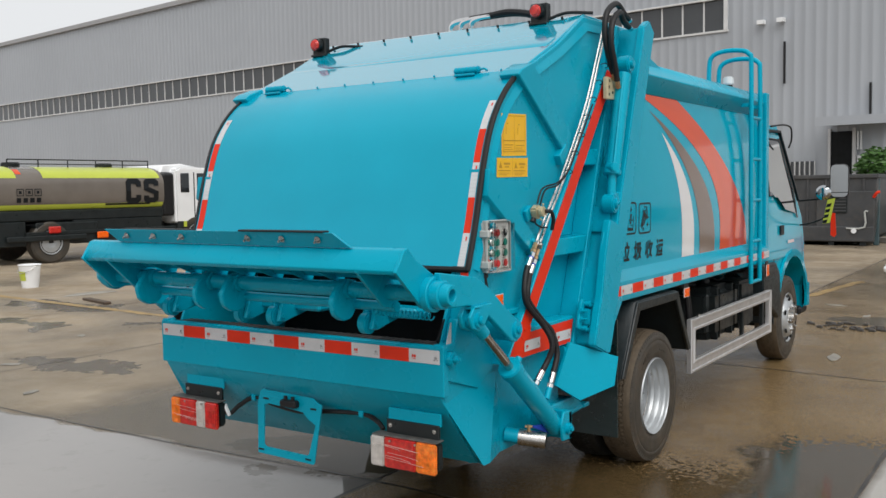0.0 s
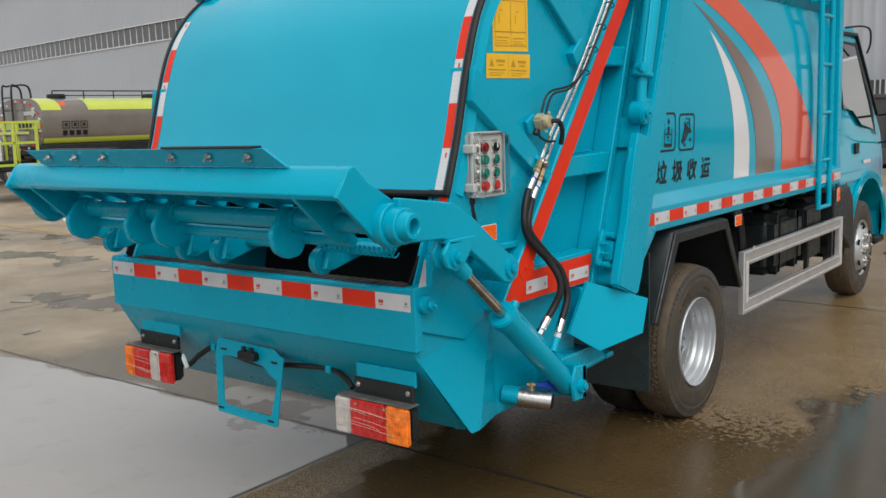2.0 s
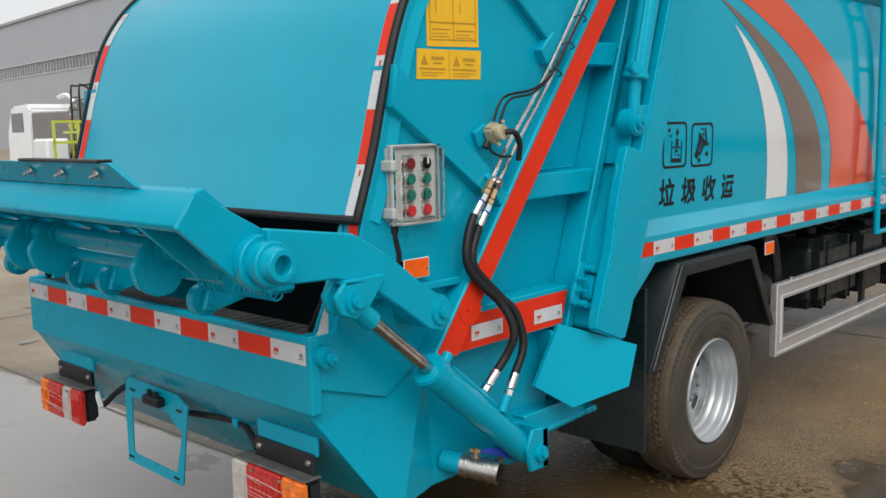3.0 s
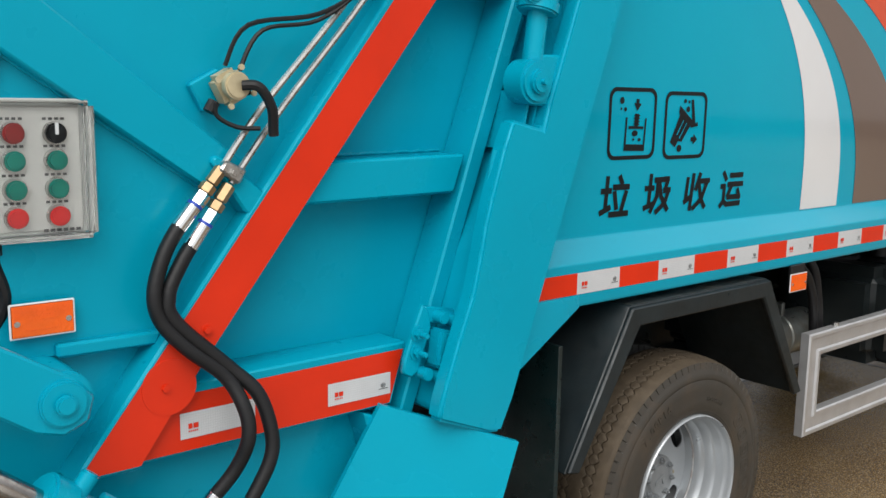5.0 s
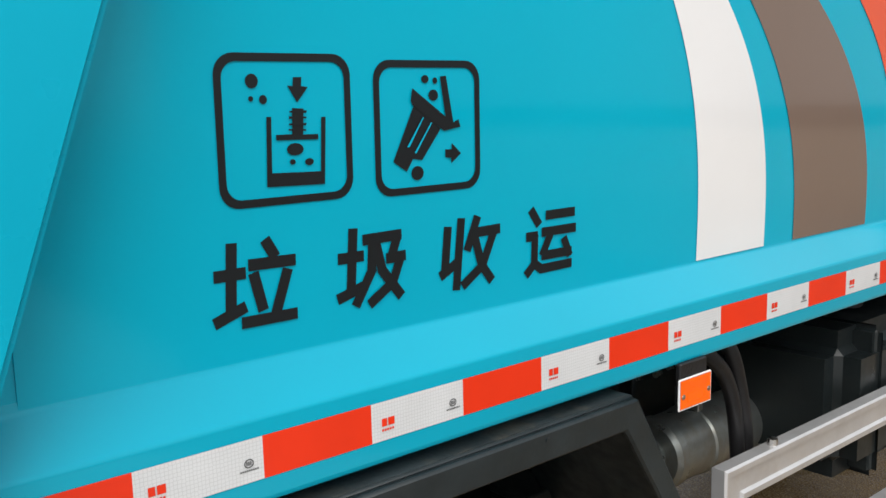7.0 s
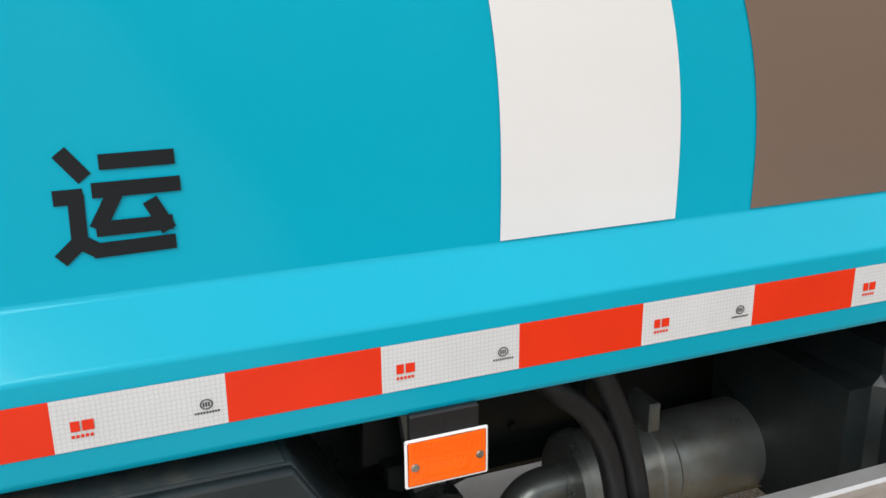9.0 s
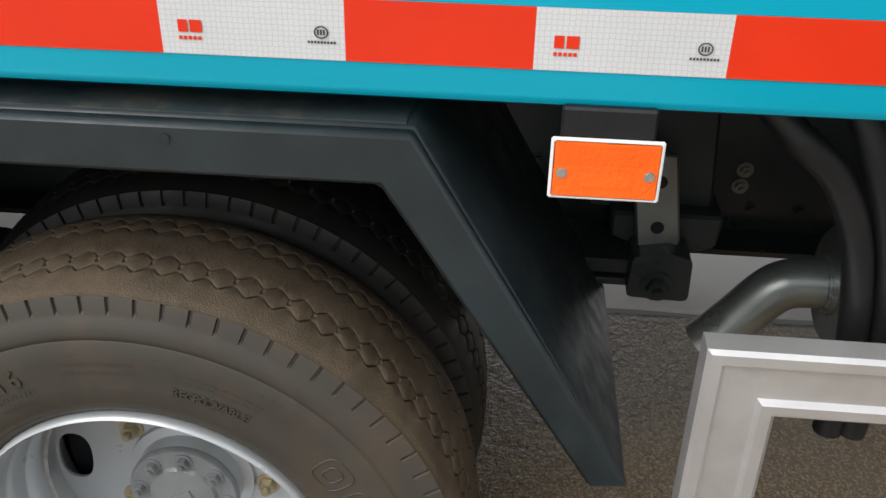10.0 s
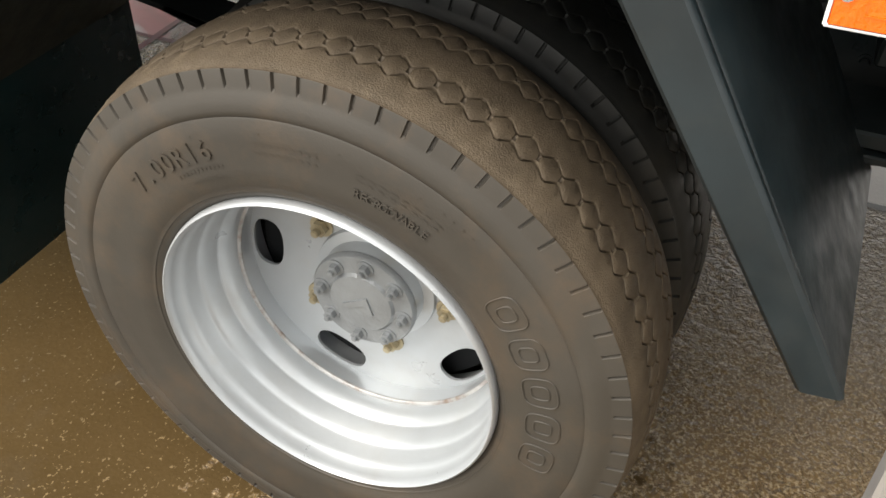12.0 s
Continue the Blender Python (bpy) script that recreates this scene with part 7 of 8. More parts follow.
def mitre(bm, axis, at_, sign, ref, k):
    """Cuts an end of a rail at 45 degrees: points near at_ along axis slide by their distance from ref."""
    for v in bm.verts:
        if abs(v.co[axis] - at_) < 1e-4:
            v.co[axis] += sign * abs(v.co[k] - ref)
    return bm


GY0, GY1, GZ0, GZ1 = 2.485, 4.285, 0.400, 0.720
for s in (1, -1):
    b = mitre(mitre(rail_along(GY0, GY1, 0.684, 0.893), 1, GY0, 1, GZ1, 2), 1, GY1, -1, GZ1, 2)
    sg = part("side_guard", b, ALU, truck, "grooved aluminium side guard frame", angle=20)
    objs = [sg]
    b = mitre(mitre(rail_along(GY0, GY1, 0.436, 0.893), 1, GY0, 1, GZ0, 2), 1, GY1, -1, GZ0, 2)
    objs.append(part("lower_rail", b, ALU, sg, angle=20))
    for y0, ref in ((GY0, GY0), (GY1 - 0.072, GY1)):
        prof = [(0.863, y0), (0.889, y0), (0.893, y0 + 0.004), (0.893, y0 + 0.0145), (0.887, y0 + 0.0188), (0.887, y0 + 0.0532), (0.893, y0 + 0.0575), (0.893, y0 + 0.068), (0.889, y0 + 0.072), (0.863, y0 + 0.072)]
        b = mitre(mitre(prism(prof, GZ0, GZ1, 'z'), 2, GZ1, -1, ref, 1), 2, GZ0, 1, ref, 1)
        objs.append(part("upright", b, ALU, sg, angle=20))
    for y0 in (3.64, 4.15):
        objs.append(part("guard_stay", box(0.42, 0.862, y0, y0 + 0.035, 0.665, 0.700, 0.004), BLACK_P, sg))
        objs.append(part("guard_stay", box(0.835, 0.862, y0, y0 + 0.035, 0.44, 0.664, 0.004), BLACK_P, sg))
    if s < 0:
        for o in objs:
            for v in o.data.vertices:
                v.co.x = -v.co.x
            o.data.flip_normals()
b = cyl((0.878, 2.66, 0.718), (0.878, 2.66, 0.732), 0.010, seg=10)
part("guard_screw", b, STEEL, truck)

# ---------- ladder and roof fittings ----------
lad = part("ladder", tube([(0.905, 3.675, 0.825), (0.905, 3.665, 1.6), (0.905, 3.655, 2.30), (0.89, 3.655, 2.395), (0.82, 3.655, 2.425), (0.70, 3.655, 2.425), (0.63, 3.655, 2.39), (0.615, 3.655, 2.30), (0.615, 3.655, 2.16)], 0.0165, 12, 6), TEAL, truck, "teal tubular ladder with hooped top")
part("ladder_rail", tube([(0.905, 3.895, 0.825), (0.905, 3.885, 1.6), (0.905, 3.875, 2.26), (0.89, 3.875, 2.36), (0.82, 3.875, 2.39), (0.70, 3.875, 2.39), (0.63, 3.875, 2.355), (0.615, 3.875, 2.28), (0.615, 3.875, 2.16)], 0.0165, 12, 6), TEAL, lad)
for k in range(5):
    z = 0.832 + 0.2835 * k
    part("rung", cyl((0.905, 3.67 - 0.003 * k, z), (0.905, 3.89 - 0.003 * k, z), 0.013, seg=12), TEAL, lad)
for z in (1.0, 2.05):
    for yy in (3.665, 3.885):
        part("ladder_stay", box(0.83, 0.905, yy - 0.012, yy + 0.012, z - 0.012, z + 0.012, 0.002), TEAL, lad)
b = cyl((0.66, 3.95, 2.165), (0.66, 3.95, 2.225), 0.030, seg=20)
rv = part("roof_vent_lamp", b, RUBBER_B, truck, "small white-topped roof lamp")
part("lamp_cap", cyl((0.66, 3.95, 2.225), (0.66, 3.95, 2.285), 0.042, 0.036, seg=20, bevel=0.008), WHITE_P, rv)

# ---------- cab ----------
def cab_x(z):
    return 0.80 if z < 1.25 else 0.80 - 0.075 * ((z - 1.25) / 0.72) ** 1.4


arch = [(5.27 + 0.50 * math.cos(radians(a)), 0.40 + 0.50 * math.sin(radians(a))) for a in range(8, 173, 12)]
cab_prof = [(4.42, 0.90), (4.42, 1.90), (4.47, 1.965), (5.05, 1.985), (5.18, 1.955), (5.72, 1.22), (5.82, 1.00), (5.84, 0.46), (5.79, 0.42)] + arch + [(4.66, 0.90)]
b = bmesh.new()
nx = 9
cols = []
for i in range(nx):
    t = -1 + 2 * i / (nx - 1)
    cols.append([b.verts.new((t * cab_x(z), y - (0.10 * t ** 4 if y > 5.1 and z > 0.4 and (y, z) not in arch else 0), z)) for y, z in cab_prof])
for a, c in zip(cols, cols[1:]):
    for i in range(len(cab_prof)):
        j = (i + 1) % len(cab_prof)
        b.faces.new((a[i], a[j], c[j], c[i]))
b.faces.new(cols[0])
b.faces.new(cols[-1][::-1])
bmesh.ops.recalc_face_normals(b, faces=b.faces[:])
cab = part("cab", b, TEAL_S, truck, "teal forward-control truck cab", angle=30)


def on_cab(pts, x0, x1):
    b2 = bmesh.new()
    lo = [b2.verts.new((cab_x(z) + x0, y, z)) for y, z in pts]
    hi = [b2.verts.new((cab_x(z) + x1, y, z)) for y, z in pts]
    n2 = len(pts)
    b2.faces.new(hi)
    b2.faces.new(lo[::-1])
    for i in range(n2):
        j = (i + 1) % n2
        b2.faces.new((lo[i], lo[j], hi[j], hi[i]))
    return b2


for s in (1, -1):
    made = []
    door = part("cab_door", on_cab([(4.50, 0.92), (4.50, 1.42), (4.50, 1.87), (4.55, 1.91), (5.03, 1.90), (5.33, 1.48), (5.44, 1.22), (5.46, 0.92), (5.10, 0.915)], 0.001, 0.010), TEAL_S, cab)
    made.append(door)
    made.append(part("door_window", on_cab([(4.55, 1.42), (4.55, 1.83), (4.58, 1.86), (5.00, 1.85), (5.28, 1.46), (5.36, 1.26), (5.02, 1.30), (4.80, 1.40)], 0.0102, 0.0125), GLASS_D, door, "dark tinted door window"))
    for pts in ([(5.00, 1.865), (5.03, 1.885), (5.31, 1.48), (5.41, 1.22), (5.375, 1.235), (5.285, 1.46)], [(4.535, 1.41), (4.535, 1.84), (4.555, 1.87), (4.56, 1.83), (4.56, 1.42)], [(4.55, 1.86), (4.56, 1.875), (5.02, 1.868), (5.00, 1.853)]):
        made.append(part("window_seal", on_cab(pts, 0.0128, 0.0165), RUBBER_B, door))
    made.append(part("door_handle", on_cab([(4.84, 1.10), (4.84, 1.175), (4.93, 1.175), (4.93, 1.10)], 0.010, 0.022), RUBBER_B, door, "black door handle"))
    made.append(part("wheel_arch_trim", on_cab([(5.27 + r * math.cos(radians(a)), 0.40 + r * math.sin(radians(a))) for r, seq in ((0.565, range(5, 170, 15)), (0.505, range(155, 4, -15))) for a in seq], 0.0, 0.022), TEAL_S, cab))
    made.append(part("door_crease", on_cab([(4.52, 0.985), (5.45, 0.985), (5.45, 0.978), (4.52, 0.978)], 0.010, 0.013), TEAL_S, cab))
    made.append(part("drip_rail", on_cab([(4.47, 1.915), (5.07, 1.925), (5.46, 1.36), (5.475, 1.375), (5.085, 1.945), (4.47, 1.935)], 0.0, 0.022), RUBBER_B, cab))
    made.append(part("cab_print", on_cab([(5.10, 1.02), (5.30, 1.02), (5.30, 1.045), (5.10, 1.045)], 0.0102, 0.0112), WHITE_S, cab))
    made.append(part("step_plate", box(0.62, 0.80, 5.62, 5.86, 0.36, 0.43, 0.02), RUBBER_B, cab))
    if s < 0:
        for o in made:
            for v in o.data.vertices:
                v.co.x = -v.co.x
            o.data.flip_normals()
part("front_corner_bumper", box(-0.82, 0.82, 5.72, 5.88, 0.40, 0.66, 0.03, 2), TEAL_S, cab)
# aerial-like bracket and mirror arms
part("roof_bracket", tube([(0.79, 4.62, 1.955), (0.82, 4.85, 1.975), (0.84, 4.98, 1.97), (0.85, 5.02, 1.94), (0.845, 5.04, 1.86), (0.82, 5.06, 1.80)], 0.007, 8, 5), RUBBER_B, cab)
part("mirror_arm", tube([(0.80, 5.52, 1.36), (0.95, 5.50, 1.375), (1.10, 5.44, 1.385), (1.145, 5.40, 1.41), (1.15, 5.39, 1.66)], 0.009, 8, 5), RUBBER_B, cab, "black bent mirror arm")
part("mirror_stay", tube([(0.80, 5.56, 1.15), (0.93, 5.52, 1.18), (1.03, 5.48, 1.24), (1.06, 5.46, 1.38)], 0.007, 8, 5), RUBBER_B, cab)
def round_rect(cx, cz, w, h, r):
    pts = []
    for k in range(20):
        a = 2 * math.pi * (k + 0.5) / 20
        pts.append((cx + (w - r) * (1 if math.cos(a) > 0 else -1) + r * math.cos(a), cz + (h - r) * (1 if math.sin(a) > 0 else -1) + r * math.sin(a)))
    return pts


mh = part("mirror_shell", prism(round_rect(1.15, 1.525, 0.073, 0.140, 0.045), 5.366, 5.405, 'y', 0.004), RUBBER_B, cab, "black mirror shell")
part("mirror_glass", prism(round_rect(1.15, 1.527, 0.067, 0.133, 0.040), 5.3625, 5.366, 'y'), MIRROR, mh, "mirror glass")
part("mirror_band", box(1.078, 1.222, 5.3595, 5.3622, 1.428, 1.434), RUBBER_B, mh)
mh.matrix_basis = Matrix.Translation((1.15, 5.38, 0)) @ pose(0, 0, 0, 0, 0, 6) @ pose(0, 0, 1.52, 3, 0, 0) @ Matrix.Translation((-1.15, -5.38, -1.52))
b = lathe([(0, 0.0), (0.0, 0.055), (0.02, 0.062), (0.05, 0.04), (0.06, 0.0)], 0, 0, 24)
rm = part("round_mirror", b, MIRROR, cab, "small round mirror")
rm.matrix_basis = Matrix.Translation((1.03, 5.38, 1.43)) @ pose(0, 0, 0, 0, 0, -90)
tag = part("hanging_tag", prism([(1.06, 1.37), (1.12, 1.385), (1.08, 1.18), (1.02, 1.17)], 5.372, 5.376, 'y'), LIME, cab, "lime hanging tag")
for k in range(4):
    part("tag_print", prism([(1.053 - 0.010 * k + 0.005, 1.335 - 0.045 * k), (1.093 - 0.010 * k, 1.343 - 0.045 * k), (1.086 - 0.010 * k, 1.315 - 0.045 * k), (1.048 - 0.010 * k + 0.003, 1.307 - 0.045 * k)], 5.3695, 5.3715, 'y'), INK, tag)
part("red_ribbon", prism([(1.085, 1.26), (1.12, 1.26), (1.13, 1.08), (1.115, 1.06), (1.085, 1.075)], 5.380, 5.384, 'y'), RED_T, cab, "red hanging ribbon")

# ---------- yard details ----------
def ground_strip(pts, w, z, seed, jag=0.25):
    rr = random.Random(seed)
    b2 = bmesh.new()
    prev = None
    line = []
    for (x0, y0), (x1, y1) in zip(pts, pts[1:]):
        n = max(2, int(math.hypot(x1 - x0, y1 - y0) / 0.15))
        line += [(x0 + (x1 - x0) * i / n, y0 + (y1 - y0) * i / n) for i in range(n)]
    line.append(pts[-1])
    for i, (x, y) in enumerate(line):
        xa, ya = line[max(i - 1, 0)]
        xb, yb = line[min(i + 1, len(line) - 1)]
        d = Vector((xb - xa, yb - ya)).normalized()
        a, c = w / 2 * (1 + rr.uniform(-jag, jag)), w / 2 * (1 + rr.uniform(-jag, jag))
        q = (b2.verts.new((x - d.y * a, y + d.x * a, z + ground_z(x, y))), b2.verts.new((x + d.y * c, y - d.x * c, z + ground_z(x, y))))
        if prev:
            b2.faces.new((prev[0], prev[1], q[1], q[0]))
        prev = q
    return b2


JOINT = mat("joint_filler", (0.035, 0.030, 0.025), 0.35, 0, 0, 0.4, 6)
LINE = mat("worn_yellow_line", (0.34, 0.22, 0.075), 0.5, 0, 0, 0.35, 5, 0.3, 60, (0.20, 0.155, 0.10), 0.9)
for k, pts in enumerate((((-60, 0.86), (-3.0, 0.85), (-0.3, 0.83), (1.9, 0.82), (30, 0.80)), ((-60, 4.80), (0.9, 4.75), (30, 4.60)), ((-60, 8.75), (30, 8.6)), ((-60, 12.7), (30, 12.6)),
                         ((1.90, -20), (1.90, 2.8), (1.92, 20)), ((-0.20, -20), (-0.20, 0.8), (-0.19, 20)), ((-4.95, -20), (-4.87, 1.5), (-4.65, 20)), ((-8.0, -20), (-7.95, 20)), ((-13, -20), (-13, 8)), ((6.9, -20), (6.9, 20)))):
    tagged(part("slab_joint", ground_strip(pts, 0.016, 0.0025, k, 0.6), JOINT, ground), "dark wet joint between concrete slabs")
for k, pts in enumerate((((-16, 5.45), (-10.87, 5.04), (-6.77, 4.73), (-5.2, 4.6)), ((-0.11, 10.1), (0.1, 12.0), (0.16, 12.4)))):
    part("painted_line", ground_strip(pts, 0.13, 0.003, 40 + k, 0.3), LINE, ground, "worn yellow ground line")


def scrap(x, y, sx, sy, seed, material=PAPER, name="paper_scrap", label="scrap of wet paper lying on the concrete"):
    rr = random.Random(seed)
    b2 = bmesh.new()
    n = 9
    lo = [b2.verts.new((sx * math.cos(2 * math.pi * i / n) * rr.uniform(0.6, 1), sy * math.sin(2 * math.pi * i / n) * rr.uniform(0.6, 1), 0.003)) for i in range(n)]
    hi = [b2.verts.new((v.co.x * 0.95, v.co.y * 0.95, 0.007 + rr.uniform(0, 0.006))) for v in lo]
    for i in range(n):
        j = (i + 1) % n
        b2.faces.new((lo[i], lo[j], hi[j], hi[i]))
    c = b2.verts.new((0, 0, 0.012))
    for i in range(n):
        b2.faces.new((hi[i], hi[(i + 1) % n], c))
    b2.faces.new(lo[::-1])
    ob = part(name, b2, material)
    ob.matrix_basis = pose(x, y, ground_z(x, y), 0, 0, rr.uniform(0, 180))
    return tagged(ob, label, "litter", "litter on the yard")


for k, (x, y, sx, sy) in enumerate(((-3.86, 1.25, 0.09, 0.05), (-5.10, 1.86, 0.13, 0.06), (1.09, 5.53, 0.20, 0.06), (-9.6, 5.9, 0.55, 0.22), (-7.6, 5.9, 0.45, 0.12), (0.4, 9.2, 0.16, 0.05), (0.9, 8.3, 0.12, 0.04), (-6.0, 3.2, 0.1, 0.05))):
    scrap(x, y, sx, sy, k)
b = prism([(-8.95, 5.28), (-8.2, 5.10), (-8.17, 5.19), (-8.9, 5.38)], 0.002, 0.035, 'z', 0.006)
tagged(part("wooden_board", b, WOOD), "dark wet wooden board lying on the concrete", "board")
rr = random.Random(5)
b = None
for k in range(60):
    a, q = rr.uniform(0, 6.28), rr.uniform(0, 1) ** 0.5
    x, y, s = 0.89 + 0.42 * q * math.cos(a), 7.36 + 0.26 * q * math.sin(a), rr.uniform(0.012, 0.035)
    b = box(x - s, x + s, y - s * 0.8, y + s * 0.8, 0.0, ground_z(x, y) + s * 0.7, s * 0.3, bm=b)
tagged(part("gravel_patch", b, JOINT), "small heap of dark wet gravel on the concrete", "gravel", kind="stuff")
# plastic bucket
bk = empty("plastic_bucket", "dirty white plastic bucket standing on the concrete", "bucket", loc=(-11.40, 6.03, 0))
prof = [(0.0, 0.0), (0.13, 0.0), (0.175, 0.36), (0.185, 0.37), (0.178, 0.38), (0.165, 0.37), (0.122, 0.012), (0.0, 0.012)]
b2 = lathe([(z, r) for r, z in prof], 0, 0, 28)
for v in b2.verts:
    v.co = Vector((v.co.y, v.co.z, v.co.x))
part("pail", b2, WHITE_P, bk)
part("pail_handle", tube([(-0.18, 0, 0.36), (-0.15, -0.12, 0.28), (0, -0.19, 0.24), (0.15, -0.12, 0.28), (0.18, 0, 0.36)], 0.005, 6, 5), STEEL, bk)
b2 = sheet(lambda u, v: ((0.150 + 0.02 * v) * math.cos(-2.1 + 1.1 * u), (0.150 + 0.02 * v) * math.sin(-2.1 + 1.1 * u), 0.12 + 0.15 * v), spread(0, 1, 8), (0, 1))
part("pail_print", b2, LIME, bk, "faded green print")

# ---------- factory building ----------
NX, NY = math.sin(radians(6)), math.cos(radians(6))
EX, EY, DIST = 2.743, -2.839, 27.0


def facade(a, out, z):
    """A point of the facade: metres along it, metres out of it towards the yard, height."""
    return (EX + NX * (DIST - out) + NY * a, EY + NY * (DIST - out) - NX * a, z)


bld = empty("factory_building", "long grey metal-clad factory hall with a window band", "building", loc=facade(0, 0, 0))
org = Vector(facade(0, 0, 0))


def fbox(a0, a1, o0, o1, z0, z1, bm=None):
    b2 = bmesh.new()
    vs = [b2.verts.new(Vector(facade(a, o, z)) - org) for a in (a0, a1) for o in (o0, o1) for z in (z0, z1)]
    for f in ((0, 1, 3, 2), (4, 6, 7, 5), (0, 4, 5, 1), (2, 3, 7, 6), (0, 2, 6, 4), (1, 5, 7, 3)):
        b2.faces.new([vs[i] for i in f])
    return merge(bm, b2)


def cladding(a0, a1, z0, z1, pitch=0.30, depth=0.012):
    b2 = bmesh.new()
    pts = []
    n = int(round((a1 - a0) / pitch))
    for i in range(n):
        a = a0 + i * pitch
        pts += [(a, 0), (a + pitch * 0.62, 0), (a + pitch * 0.70, depth), (a + pitch * 0.92, depth)]
    pts.append((a1, 0))
    lo = [b2.verts.new(Vector(facade(a, o, z0)) - org) for a, o in pts]
    hi = [b2.verts.new(Vector(facade(a, o, z1)) - org) for a, o in pts]
    for i in range(len(pts) - 1):
        b2.faces.new((lo[i], lo[i + 1], hi[i + 1], hi[i]))
    return b2


ZB, ZT, ZR, AW = 6.10, 7.02, 10.55, -11.45
part("lower_wall", cladding(-150.0, AW, 0, ZB), CLAD, bld, "grey corrugated cladding")
part("upper_wall", cladding(-150.0, AW, ZT, ZR), CLAD, bld, "grey corrugated cladding")
part("end_wall", cladding(AW, 38.0, 0, ZR), CLAD, bld, "grey corrugated cladding")
part("inner_wall", fbox(-150, 38, -0.6, -0.35, 0, ZR), CLAD, bld)
part("roof_edge", fbox(-151, 39, -0.5, 0.16, ZR, ZR + 0.22), CLAD2, bld, "pale roof edge trim")
part("roof", fbox(-151, 39, -30, -0.5, ZR + 0.05, ZR + 0.18), CLAD2, bld)
part("window_band_head", fbox(-150, AW + 0.1, -0.05, 0.05, ZT, ZT + 0.05), WINF, bld)
part("window_band_sill", fbox(-150, AW + 0.1, -0.05, 0.06, ZB - 0.06, ZB), WINF, bld)
part("window_band_jamb", fbox(AW - 0.03, AW + 0.08, -0.05, 0.07, ZB, ZT), WINF, bld)
pane = part("window", fbox(-0.345, 0.345, -0.10, -0.08, ZB, ZT), WING, bld, "dark glass pane of the window band")
pane.name = "window"
post = part("mullion", fbox(-0.345, -0.300, -0.08, -0.05, ZB, ZT), WINF, pane)
a = AW - 0.38
dirv = Vector((NY, -NX, 0))
base = Vector(facade(0, 0, 0))
count = 0
while a > -92:
    w = 0.69
    if count == 0:
        pane.matrix_basis = Matrix.Translation(dirv * a)
    else:
        p2 = share("window", pane, bld, Matrix.Translation(dirv * a))
        p2["label"] = "dark glass pane of the window band"
        share("mullion", post, p2, Matrix())
    a -= w
    count += 1
# door with canopy, small lights, pipes, lower windows
# near-black sheet on the wall, standing for the shade inside the doorway
part("doorway", fbox(-8.36, -7.78, 0.02, 0.05, 0, 2.92), DARK_IN, bld, "dark open doorway")
part("door_jamb", fbox(-8.43, -8.36, 0.0, 0.10, 0, 3.0), WINF, bld)
part("door_jamb", fbox(-7.78, -7.69, 0.0, 0.10, 0, 3.0), WINF, bld)
part("door_plate", fbox(-7.66, -7.50, 0.03, 0.06, 1.9, 2.25), WHITE_P, bld)
for da in (-7.66, -7.58):
    part("wall_pipe", fbox(da, da + 0.05, 0.03, 0.09, 2.4, 2.9), WHITE_P, bld)
part("canopy", fbox(-8.35, -6.6, 0.0, 1.25, 3.10, 3.22), CLAD2, bld, "flat grey door canopy")
part("canopy_fascia", fbox(-8.37, -6.58, 1.22, 1.30, 3.02, 3.26), CLAD, bld)
for a0 in (-10.32, -9.75):
    part("wall_lamp", fbox(a0 - 0.10, a0 + 0.10, 0.03, 0.22, 6.10, 6.22), WHITE_P, bld)
part("downpipe", fbox(-9.69, -9.64, 0.03, 0.09, 4.36, 5.55), RUBBER_B, bld, "thin black wall pipe")
part("downpipe", fbox(-7.36, -7.31, 0.03, 0.09, 3.35, 4.2), RUBBER_B, bld, "thin black wall pipe")
lw = part("barred_window", fbox(-9.50, -8.78, 0.03, 0.05, 1.45, 2.12), WING, bld, "low window with white bars")
for k in range(6):
    part("window_bar", fbox(-9.50 + 0.14 * k, -9.47 + 0.14 * k, 0.05, 0.09, 1.45, 2.12), WINF, lw)
lw = part("barred_window", fbox(-7.32, -6.80, 0.03, 0.05, 0.85, 1.60), WING, bld, "low window with white bars")
for k in range(5):
    part("window_bar", fbox(-7.32 + 0.12 * k, -7.28 + 0.12 * k, 0.05, 0.09, 0.85, 1.60), WINF, lw)
part("window_bar", fbox(-7.32, -6.80, 0.05, 0.09, 1.18, 1.22), WINF, lw)
part("plinth", fbox(-9.6, 20, 0.035, 0.08, 0, 0.78), CONT, bld)

# verge with kerb in front of the hall
b = prism([(-1.35, 22.6), (0.2, 21.4), (12, 21.2), (12, 24.2), (-1.6, 24.6)], 0.0, 0.12, 'z', 0.02)
tagged(part("verge", b, mat("bare_earth", (0.16, 0.115, 0.065), 0.8, 0, 0, 0.3, 3, 0.5, 30)), "bare brown earth strip before the hall", "verge", kind="structure")
b = prism([(-1.45, 22.55), (0.16, 21.28), (12, 21.06), (12, 21.2), (0.2, 21.4), (-1.35, 22.62)], 0.0, 0.15, 'z', 0.015)
tagged(part("kerb", b, KERB), "pale concrete kerb edging the earth strip", "kerb", kind="structure")

